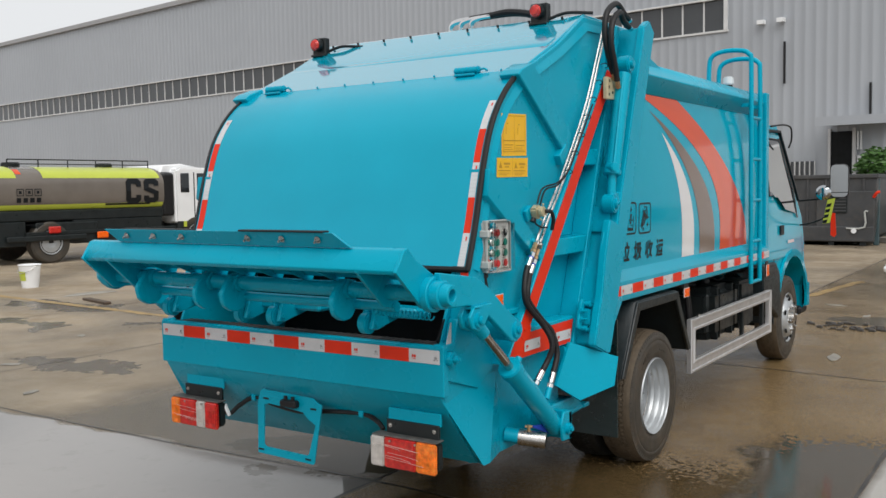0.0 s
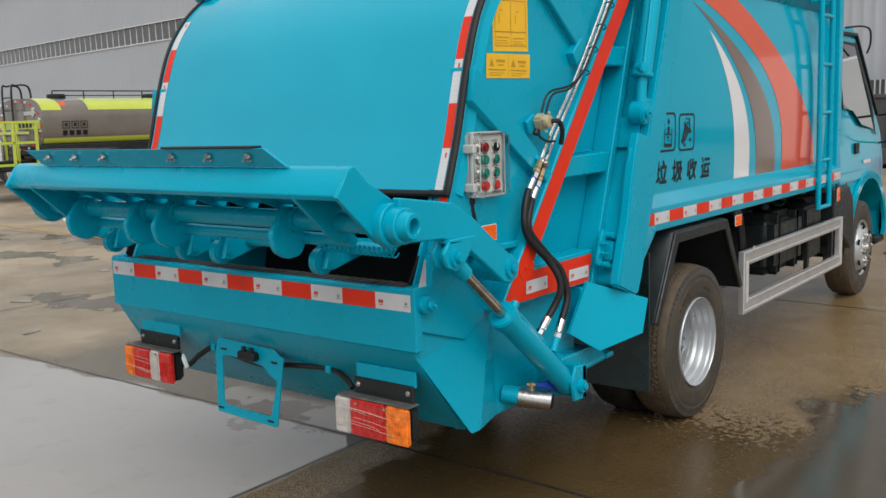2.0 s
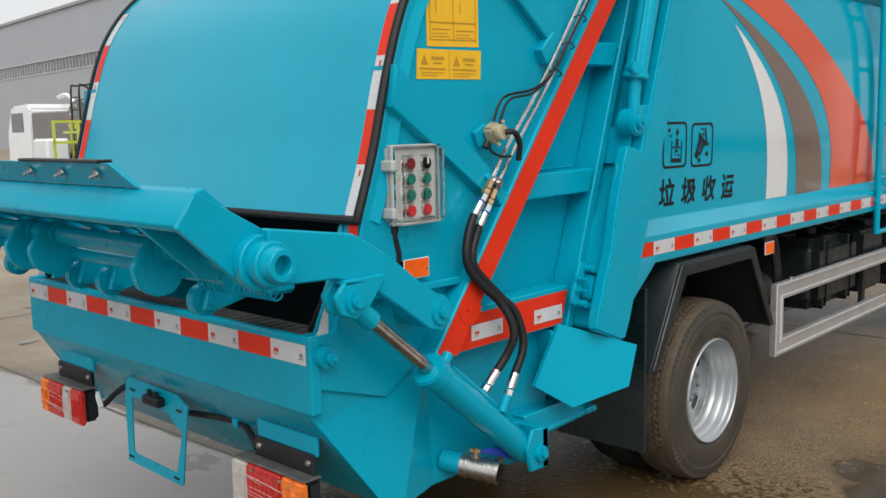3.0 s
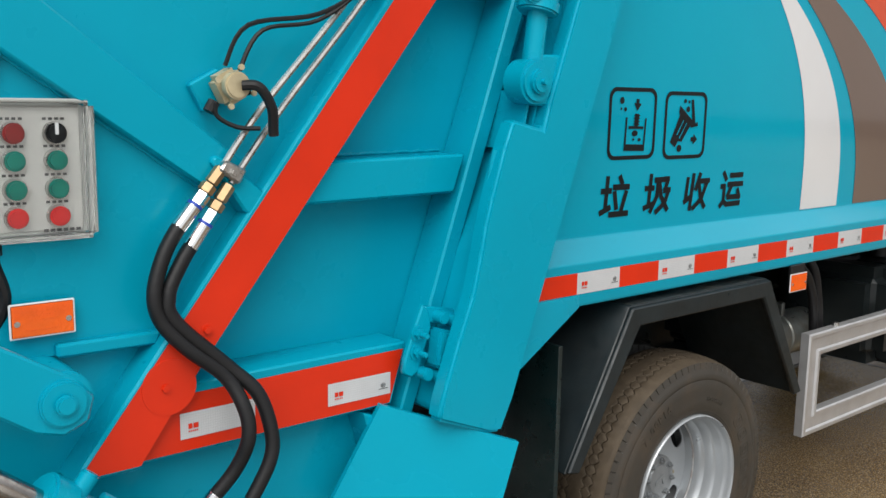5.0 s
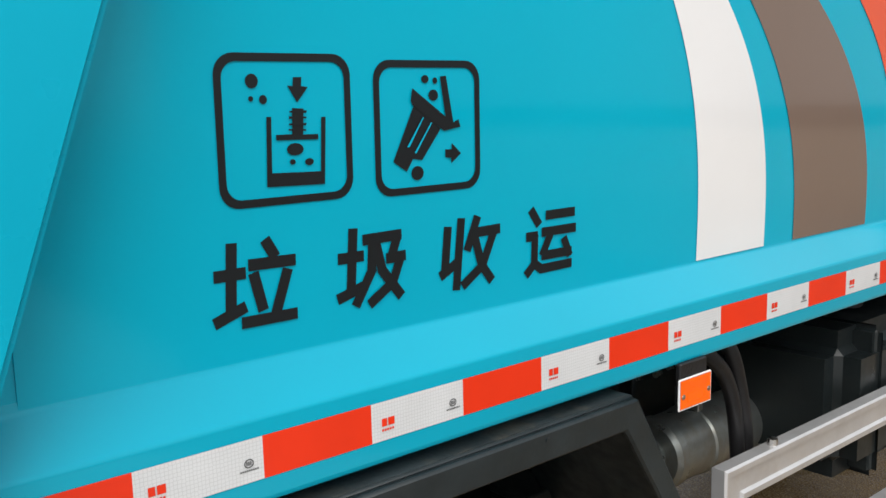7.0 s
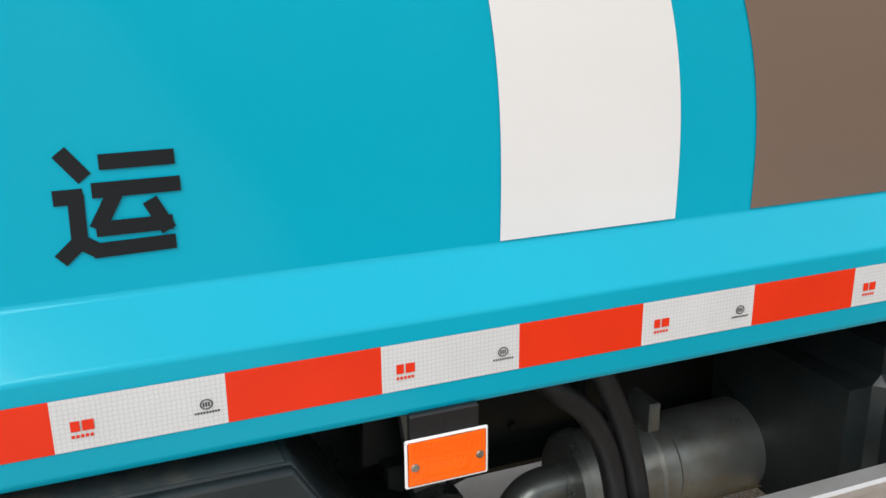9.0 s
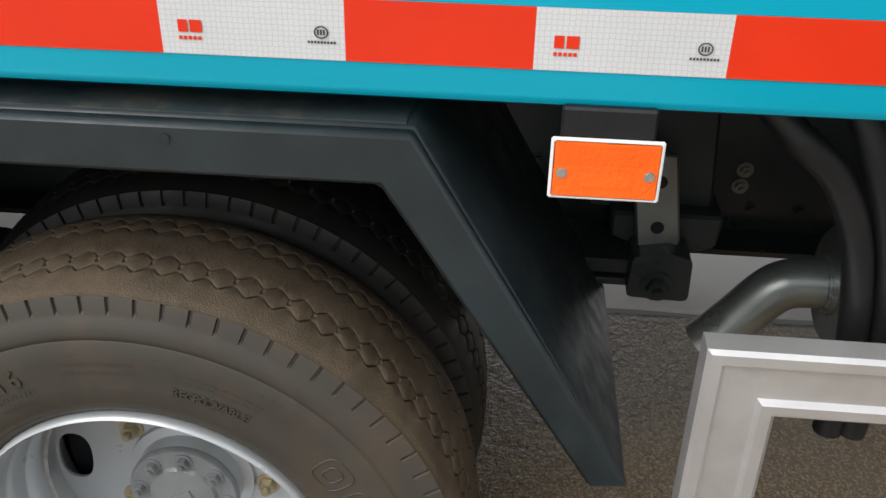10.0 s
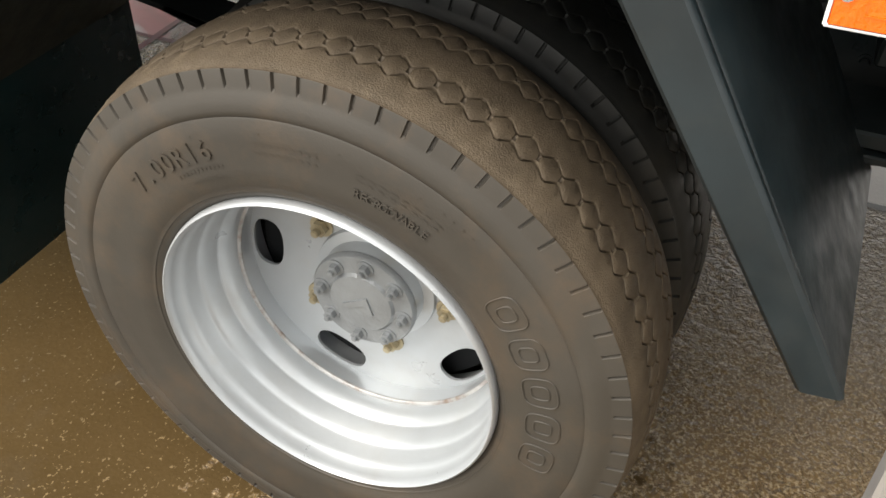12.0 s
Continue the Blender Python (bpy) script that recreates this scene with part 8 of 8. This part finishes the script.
# bush
bush = empty("bush", "bright green leafy bush beside the hall", "bush", loc=(-1.36, 23.9, 0.12))
part("trunk", tube([(0, 0, 0), (0.03, 0, 0.6), (-0.02, 0.02, 1.4)], 0.045, 8, 4), BARK, bush)
for k in range(5):
    a = k * 1.26
    part("branch", tube([(0, 0, 1.0), (0.18 * math.cos(a), 0.18 * math.sin(a), 1.4), (0.36 * math.cos(a), 0.36 * math.sin(a), 1.85)], 0.016, 6, 3), BARK, bush)
rr = random.Random(11)
b = bmesh.new()
for k in range(1500):
    th, ph, q = rr.uniform(0, 6.28), math.acos(rr.uniform(-1, 1)), rr.uniform(0.35, 1) ** 0.6
    lump = 1 + 0.25 * math.sin(3 * th + 1) * math.sin(2 * ph)
    c = Vector((0.62 * q * lump * math.sin(ph) * math.cos(th), 0.5 * q * lump * math.sin(ph) * math.sin(th), 1.80 + 0.48 * q * lump * math.cos(ph)))
    s = rr.uniform(0.03, 0.065)
    d, u, w = frame_axes((rr.uniform(-1, 1), rr.uniform(-1, 1), rr.uniform(-0.4, 1)))
    b.faces.new([b.verts.new(c + u * s * 1.6), b.verts.new(c + w * s * 0.6), b.verts.new(c - u * s * 1.6), b.verts.new(c - w * s * 0.6)])
cr = part("crown", b, LEAF, bush)
cr["kind"] = "stuff"

# dark roll-off container
ct = empty("waste_container", "dark grey steel roll-off waste container standing on the yard", "container", loc=(-1.95, 21.0, 0))
part("tub", prism([(-1.02, 0.22), (0.92, 0.22), (0.98, 1.10), (0.98, 1.66), (-1.05, 1.66), (-1.02, 1.10)], 0.0, 2.4, 'y', 0.02), CONT, ct)
part("top_rim", box(-1.08, 1.02, -0.05, 2.45, 1.60, 1.70, 0.015), CONT, ct)
part("front_frame", box(-0.35, 0.95, -0.10, 0.02, 0.40, 1.30, 0.02), CONT, ct)
part("vent_panel", box(-0.05, 0.35, -0.14, -0.09, 0.78, 1.20, 0.01), BLACK_P, ct)
for k in range(5):
    part("vent_slat", box(-0.03, 0.33, -0.15, -0.13, 0.82 + 0.075 * k, 0.85 + 0.075 * k), CONT, ct)
part("lower_beam", box(-1.02, 0.95, -0.16, 0.0, 0.10, 0.46, 0.02), CONT, ct)
for x in (-0.7, 0.0, 0.7):
    part("skid", box(x - 0.07, x + 0.07, -0.1, 2.3, 0.0, 0.24, 0.01), BLACK_P, ct)
part("hand_rail", tube([(0.35, -0.18, 0.42), (0.75, -0.18, 0.45), (0.75, -0.18, 0.80), (0.82, -0.18, 0.82)], 0.022, 6, 3), ABS, ct)
part("red_hook", tube([(0.93, -0.1, 1.15), (1.0, -0.14, 1.25), (1.06, -0.12, 1.28)], 0.035, 8, 3), RED_T, ct, "red hook handle")
part("drain_cap", cyl((0.52, -0.17, 0.36), (0.52, -0.22, 0.36), 0.06, seg=14), WHITE_P, ct)
for k in range(5):
    part("side_rib", box(-1.02 + 0.42 * k, -0.96 + 0.42 * k, -0.03, 0.03, 0.46, 1.62, 0.01), CONT, ct)
tagged(part("steel_post", box(-1.08, -0.96, 21.3, 21.42, 0, 1.62, 0.01), mat("blue_grey_post", (0.05, 0.085, 0.095), 0.5, 0, 0, 0.2, 4)), "blue-grey square steel post standing by the container", "post")

# low wall with a white picket fence beyond the container
fence = empty("yard_fence", "white picket fence on a low grey-green wall", "fence", loc=(0, 23.3, 0))
part("fence_wall", box(-1.32, 0.9, 0.0, 0.16, 0.0, 0.93, 0.01), mat("grey_green_render", (0.16, 0.185, 0.17), 0.75, 0, 0, 0.2, 3), fence, "grey-green low wall")
for z in (1.02, 1.50):
    part("fence_rail", box(-1.32, 0.9, 0.06, 0.09, z, z + 0.05), WHITE_P, fence)
for q in range(17):
    part("picket", prism([(-1.30 + 0.13 * q, 0.93), (-1.225 + 0.13 * q, 0.93), (-1.225 + 0.13 * q, 1.58), (-1.2625 + 0.13 * q, 1.63), (-1.30 + 0.13 * q, 1.58)], 0.04, 0.06, 'y'), WHITE_P, fence)

# ---------- tank truck ----------
tk = empty("tank_truck", "grey and lime tank truck with a white cab", "truck", "parked trucks", loc=(-16.93, 9.55, 0), rz=86)
TX0, TX1 = -1.25, 2.9


def tank_pt(t, lift):
    """A point of the tank's rounded-box section: (y, z)."""
    c, q = math.cos(t), math.sin(t)
    n = 3.2
    return (-(1.05 + lift) * math.copysign(abs(c) ** (2 / n), c), 1.58 + (0.57 + lift) * math.copysign(abs(q) ** (2 / n), q))


def tank_sheet(a0, a1, x0, x1, lift, bm=None, n=10):
    return sheet(lambda u, v: (x0 + (x1 - x0) * u, *tank_pt(a0 + (a1 - a0) * v, lift)), (0, 1), spread(0, 1, n), bm)


b = tank_sheet(0, 2 * math.pi, TX0, TX1, 0.0, None, 61)
bmesh.ops.remove_doubles(b, verts=b.verts[:], dist=1e-4)
bmesh.ops.holes_fill(b, edges=[e for e in b.edges if len(e.link_faces) == 1])
tank = part("tank", b, TANK_G, tk, "taupe-grey elliptical tank")
part("lime_band", tank_sheet(0.36, 1.45, TX0 + 0.02, -0.80, 0.004), LIME, tank, "lime upper band")
part("lime_band", tank_sheet(0.36, 1.45, -0.20, TX1 - 0.10, 0.004), LIME, tank, "lime upper band")
part("coral_patch", tank_sheet(0.55, 0.90, -0.79, -0.66, 0.004), RED_S, tank)
part("lime_band", tank_sheet(-0.58, -0.33, TX0 + 0.02, TX1 - 0.02, 0.004), LIME, tank, "lime lower band")
for k in range(17):
    part("reflective_strip", tank_sheet(-0.74, -0.62, TX0 + 0.05 + 0.24 * k, TX0 + 0.05 + 0.24 * k + 0.16, 0.006, None, 3), WHITE_T if k % 2 else RED_T, tank)


def tank_place(cx, cz):
    def fn(u, v, w):
        z = cz + v
        s = max(-0.98, min(0.98, (z - 1.58) / 0.57))
        return (cx + u, -1.056 * (1 - abs(s) ** 3.2) ** (1 / 3.2) - 0.010 - w, z)
    return fn


def block_letter(cx, bars):
    b2 = None
    pl = tank_place(cx, 1.575)
    for pts in bars:
        b3 = bmesh.new()
        lo = [b3.verts.new(pl(u, v, 0.0)) for u, v in pts]
        hi = [b3.verts.new(pl(u, v, 0.012)) for u, v in pts]
        b3.faces.new(hi)
        for i in range(len(pts)):
            j = (i + 1) % len(pts)
            b3.faces.new((lo[i], lo[j], hi[j], hi[i]))
        b2 = merge(b2, b3)
    return b2


W, G, T = 0.20, 0.29, 0.125            # half width, half height and stroke of the heavy block letters
hook = [(-W, 0.0), (-W, G - 0.07), (-W + 0.07, G), (W - 0.07, G), (W, G - 0.07), (W, 0.10), (W - T, 0.10), (W - T, G - T), (-W + T, G - T), (-W + T, 0.0)]
low_c = [(x, -z) for x, z in hook[::-1]]
part("tank_lettering", block_letter(2.03, (hook, low_c)), INK, tank, "large dark letter C")
s_top = [(-W, 0.02), (-W, G - 0.07), (-W + 0.07, G), (W - 0.07, G), (W, G - 0.07), (W, 0.12), (W - T, 0.12), (W - T, G - T), (-W + T, G - T), (-W + T, 0.07)]
s_low = [(-x, -z) for x, z in s_top]
s_mid = [(-W, 0.02), (-W + T, 0.09), (W, -0.02), (W - T, -0.09)]
part("tank_lettering", block_letter(2.52, (s_top, s_low, s_mid)), INK, tank, "large dark letter S")
for k in range(3):
    b = None
    x0 = -0.75 + 0.20 * k
    pl = tank_place(x0, 1.57)
    for (u0, u1, v0, v1) in ((-0.08, 0.08, 0.06, 0.075), (-0.08, 0.08, -0.08, -0.065), (-0.08, -0.065, -0.065, 0.06), (0.065, 0.08, -0.065, 0.06), (-0.03, 0.03, -0.03, 0.03)):
        b = sheet(lambda u, v: pl(u0 + (u1 - u0) * u, v0 + (v1 - v0) * v, 0.001), (0, 1), (0, 1), b)
    part("tank_pictogram", b, INK, tank)
for k in range(4):
    pl = tank_place(-0.78 + 0.15 * k, 1.40)
    part("tank_print", sheet(lambda u, v: pl(-0.05 + 0.1 * u, -0.05 + 0.1 * v, 0.001), (0, 1), (0, 1)), INK, tank)
part("tank_print", sheet(lambda u, v: tank_place(1.9, 1.270)(-0.6 + 1.2 * u, -0.02 + 0.04 * v, 0.003), (0, 1), (0, 1)), INK, tank)
# rear face: lime bar, arrows, reflective dashes
part("rear_bar", box(TX0 - 0.02, TX0 - 0.004, -0.95, 0.95, 1.50, 1.68), LIME, tank, "lime rear bar")
part("rear_lettering", letters("G", 0.18, lambda u, v, w: (TX0 - 0.022 - w, -0.72 - u, 1.59 + v), 0.001), INK, tank)
for k in range(6):
    part("rear_print", box(TX0 - 0.024, TX0 - 0.020, -0.60 + 0.17 * k, -0.48 + 0.17 * k, 1.53, 1.65), INK, tank)
part("rear_arrow", prism([(-0.80, 1.83), (-0.62, 1.95), (-0.62, 1.87), (-0.25, 1.87), (-0.25, 1.79), (-0.62, 1.79), (-0.62, 1.72)], TX0 - 0.016, TX0 - 0.004, 'x'), ABS, tank)
for k in range(26):
    t = 2 * math.pi * k / 26
    c = Vector((0, -0.96 * math.cos(t), 1.58 + 0.52 * math.sin(t)))
    part("reflective_dash", box(TX0 - 0.012, TX0 - 0.003, c.y - 0.05, c.y + 0.05, c.z - 0.022, c.z + 0.022), WHITE_T if k % 2 else RED_T, tank)
lad2 = part("rear_ladder", tube([(TX0 - 0.12, 0.02, 0.9), (TX0 - 0.12, 0.02, 2.3), (TX0 - 0.02, 0.02, 2.43), (TX0 + 0.25, 0.02, 2.41), (TX0 + 0.3, 0.02, 2.1)], 0.022, 6, 4), BLACK_P, tk, "black tubular ladder")
part("ladder_rail", tube([(TX0 - 0.12, 0.47, 0.9), (TX0 - 0.12, 0.47, 2.3), (TX0 - 0.02, 0.47, 2.43), (TX0 + 0.25, 0.47, 2.41), (TX0 + 0.3, 0.47, 2.1)], 0.022, 6, 4), BLACK_P, lad2)
for k in range(5):
    part("rung", cyl((TX0 - 0.12, 0.02, 1.1 + 0.27 * k), (TX0 - 0.12, 0.47, 1.1 + 0.27 * k), 0.016, seg=8), BLACK_P, lad2)
hr = part("roof_rail", cyl((TX0 + 0.5, -0.55, 2.30), (TX1 - 0.1, -0.55, 2.30), 0.014, seg=8), BLACK_P, tk, "thin black roof railing")
part("rail_bar", cyl((TX0 + 0.5, -0.55, 2.20), (TX1 - 0.1, -0.55, 2.20), 0.011, seg=8), BLACK_P, hr)
for k in range(6):
    x = TX0 + 0.5 + k * (TX1 - TX0 - 0.6) / 5
    part("rail_post", cyl((x, -0.55, 2.0), (x, -0.55, 2.30), 0.014, seg=8), BLACK_P, hr)
for x in (-0.5, 1.8):
    part("manhole", cyl((x, -0.2, 2.06), (x, -0.2, 2.24), 0.20, seg=20, bevel=0.02), BLACK_P, tk)
b = box(TX0 - 1.1, TX0 - 0.1, -0.95, -0.90, 1.62, 1.67)
plat = part("work_railing", b, LIME, tk, "lime green tubular platform railing")
for x in (TX0 - 1.1, TX0 - 0.6, TX0 - 0.12):
    part("railing_post", box(x, x + 0.05, -0.95, -0.90, 0.75, 1.62), LIME, plat)
for z in (0.75, 1.2):
    part("railing_bar", box(TX0 - 1.1, TX0 - 0.1, -0.95, -0.90, z, z + 0.05), LIME, plat)
for yy in (-0.45, 0.15):
    part("railing_post", box(TX0 - 0.30, TX0 - 0.25, yy, yy + 0.05, 0.75, 1.62), LIME, plat)
part("railing_bar", box(TX0 - 0.30, TX0 - 0.25, -0.95, 0.6, 1.40, 1.45), LIME, plat)
part("platform", box(TX0 - 1.2, TX0, -1.0, 1.0, 0.66, 0.75, 0.01), BLACK_P, tk)
part("pump_unit", box(TX0 - 0.9, TX0 - 0.4, 0.0, 0.8, 0.75, 1.3, 0.05), WHITE_P, tk)
# chassis, wheels, cab
part("chassis", box(TX0 - 1.2, TX1 + 1.6, -0.45, 0.45, 0.62, 0.85, 0.02), BLACK_P, tk)
part("skirt", box(TX0, TX1, -1.0, 1.0, 0.93, 1.17, 0.03), BLACK_P, tk)
part("under_box", box(-0.4, 1.1, -1.02, 1.0, 0.42, 0.90, 0.03), BLACK_P, tk)
for x0, x1 in ((-1.25, -0.62), (0.50, 2.85)):
    part("side_locker", box(x0, x1, -1.0, -0.55, 0.40, 0.94, 0.02), BLACK_P, tk, "black side locker")
part("guard_beam", box(TX0 + 0.6, TX1 + 0.3, -1.06, -1.02, 0.62, 0.70, 0.01), BLACK_P, tk)
for x, z in ((-0.15, 0.66), (1.02, 0.50)):
    part("tail_lamp", box(x, x + 0.28, -1.12, -1.06, z, z + 0.15, 0.02), AMBER if x > 0 else LENS_R, tk, "amber lamp" if x > 0 else "red lamp")
part("bumper_bar", box(-1.1, 0.75, -1.12, -1.04, 0.50, 0.62, 0.02), BLACK_P, tk)
for x in (-0.07, 3.85):
    for s in (1, -1):
        w = part("wheel", lathe([(0, 0.0), (0, 0.16), (0.02, 0.24), (-0.01, 0.27), (0.03, 0.30), (0.03, 0.42), (0.0, 0.46), (-0.22, 0.46), (-0.25, 0.40), (-0.25, 0.0)], 0, 0, 32), RUBBER, tk, "black truck wheel")
        w.matrix_basis = pose(x, s * 1.0, 0.46, 0, 0, 90 if s > 0 else -90)
        part("rim", lathe([(0.005, 0.0), (0.03, 0.1), (0.03, 0.16), (0.012, 0.24), (0.032, 0.25), (0.032, 0.27)], 0, 0, 28), SILVER, w, "silver wheel rim")
part("cab_bellows", box(TX1 + 0.02, TX1 + 0.36, -0.98, 0.98, 0.95, 2.0, 0.05), RUBBER_B, tk)
cb = part("cab", prism([(3.25, 0.75), (3.25, 2.08), (3.45, 2.16), (4.70, 2.12), (5.05, 1.45), (5.10, 0.75)], -1.02, 1.02, 'y', 0.05, 2), WHITE_P, tk, "white truck cab")
part("cab_deflector", prism([(2.95, 2.0), (3.05, 2.20), (3.6, 2.24), (4.2, 2.14), (4.2, 2.0)], -0.8, 0.8, 'y', 0.03), WHITE_P, cb)
for x0, x1 in ((3.40, 3.66), (3.90, 4.55)):
    part("cab_window", box(x0, x1, -1.036, -1.018, 1.52, 2.0, 0.01), GLASS_D, cb, "dark cab window")
part("door_line", box(3.80, 3.82, -1.034, -1.018, 0.9, 2.02), RUBBER_B, cb)
part("door_mark", prism([(4.05, 1.28), (4.15, 1.40), (4.25, 1.28), (4.15, 1.16)], -1.036, -1.02, 'y'), AMBER, cb, "orange diamond mark")
part("cab_lower", box(3.3, 5.08, -1.03, 1.03, 0.55, 0.80, 0.03), BLACK_P, cb)
part("marker", box(3.46, 3.54, -1.05, -1.03, 0.66, 0.80), LIME, cb)

# white truck behind the tank truck, and the white truck on the other side of the yard
def plain_truck(name, label, loc, rz, box_col):
    t = empty(name, label, "truck", "parked trucks", loc=loc, rz=rz)
    c = part("cab", prism([(0.0, 0.55), (0.0, 2.1), (0.2, 2.25), (1.3, 2.2), (1.65, 1.45), (1.7, 0.55)], -1.0, 1.0, 'y', 0.06, 2), WHITE_P, t, "white truck cab")
    for s in (1, -1):
        part("cab_window", box(0.5, 1.3, *sorted((s * 0.995, s * 1.012)), 1.45, 2.0, 0.01), GLASS_D, c, "dark cab window")
    part("windscreen", prism([(1.36, 2.10), (1.64, 1.50), (1.66, 1.50), (1.38, 2.10)], -0.9, 0.9, 'y'), GLASS_D, c)
    part("load_body", box(-4.2, -0.15, -1.05, 1.05, 0.85, 2.0, 0.04), box_col, t)
    part("chassis", box(-4.3, 1.5, -0.4, 0.4, 0.5, 0.85, 0.02), BLACK_P, t)
    for x in (0.85, -2.9):
        for s in (1, -1):
            w = part("wheel", lathe([(0, 0.0), (0.02, 0.22), (0.0, 0.25), (0.03, 0.28), (0.03, 0.40), (0.0, 0.44), (-0.22, 0.44), (-0.24, 0.0)], 0, 0, 28), RUBBER, t, "black truck wheel")
            w.matrix_basis = pose(x, s * 0.95, 0.44, 0, 0, 90 if s > 0 else -90)
            part("rim", lathe([(0.005, 0.0), (0.03, 0.1), (0.03, 0.16), (0.012, 0.22), (0.03, 0.24)], 0, 0, 24), SILVER, w, "silver wheel rim")
    return t


t2 = plain_truck("service_truck", "white service truck parked beyond the tank truck", (-24.2, 11.2, 0), 180, TANK_G)
b = tube([(-0.6, 0, 2.0), (-0.6, 0, 2.3), (-0.2, 0, 2.5), (0.3, 0, 2.45)], 0.06, 10, 4)
part("spray_cannon", b, WHITE_P, t2, "white spray cannon")
t3 = plain_truck("white_truck", "white truck parked with its rear towards the yard", (2.42, 14.75, 0), 90, WHITE_P)
b = cyl((-4.75, -1.18, 0.41), (-4.75, 1.60, 0.41), 0.055, seg=16, bevel=0.02)
bp_ = part("rear_tube", b, WHITE_P, t3, "white rear tube bumper")
for yy in (1.50, 1.22, -0.9):
    part("rear_link", tube([(-4.78, yy, 0.20), (-4.76, yy, 0.50), (-4.70, yy - 0.08, 0.85), (-4.60, yy - 0.18, 1.02)], 0.035, 8, 3), WHITE_P, bp_)
part("rear_link", cyl((-4.72, 1.05, 0.75), (-4.74, 1.45, 0.55), 0.025, seg=8), WHITE_P, bp_)
part("rear_panel", box(-4.62, -4.2, -1.05, 0.82, 0.62, 2.3, 0.03), WHITE_P, t3)
part("red_reflector", box(-4.64, -4.62, 0.45, 0.80, 0.72, 0.92), RED_T, t3, "red and amber rear reflector")
part("amber_reflector", box(-4.645, -4.64, 0.50, 0.78, 0.70, 0.76), AMBER, t3)
part("red_mark", box(-4.64, -4.62, 0.62, 0.80, 1.15, 1.24), RED_T, t3)

# red truck at the yard's open end, mirrored in the wet slab
t4 = plain_truck("red_truck", "red truck parked on the open side of the yard", (-4.2, -1.0, 0), 60, RUSTY)
part("body_panel", box(-4.0, -0.3, -1.08, 1.08, 1.95, 2.28, 0.04), RUSTY, t4, "red load body")
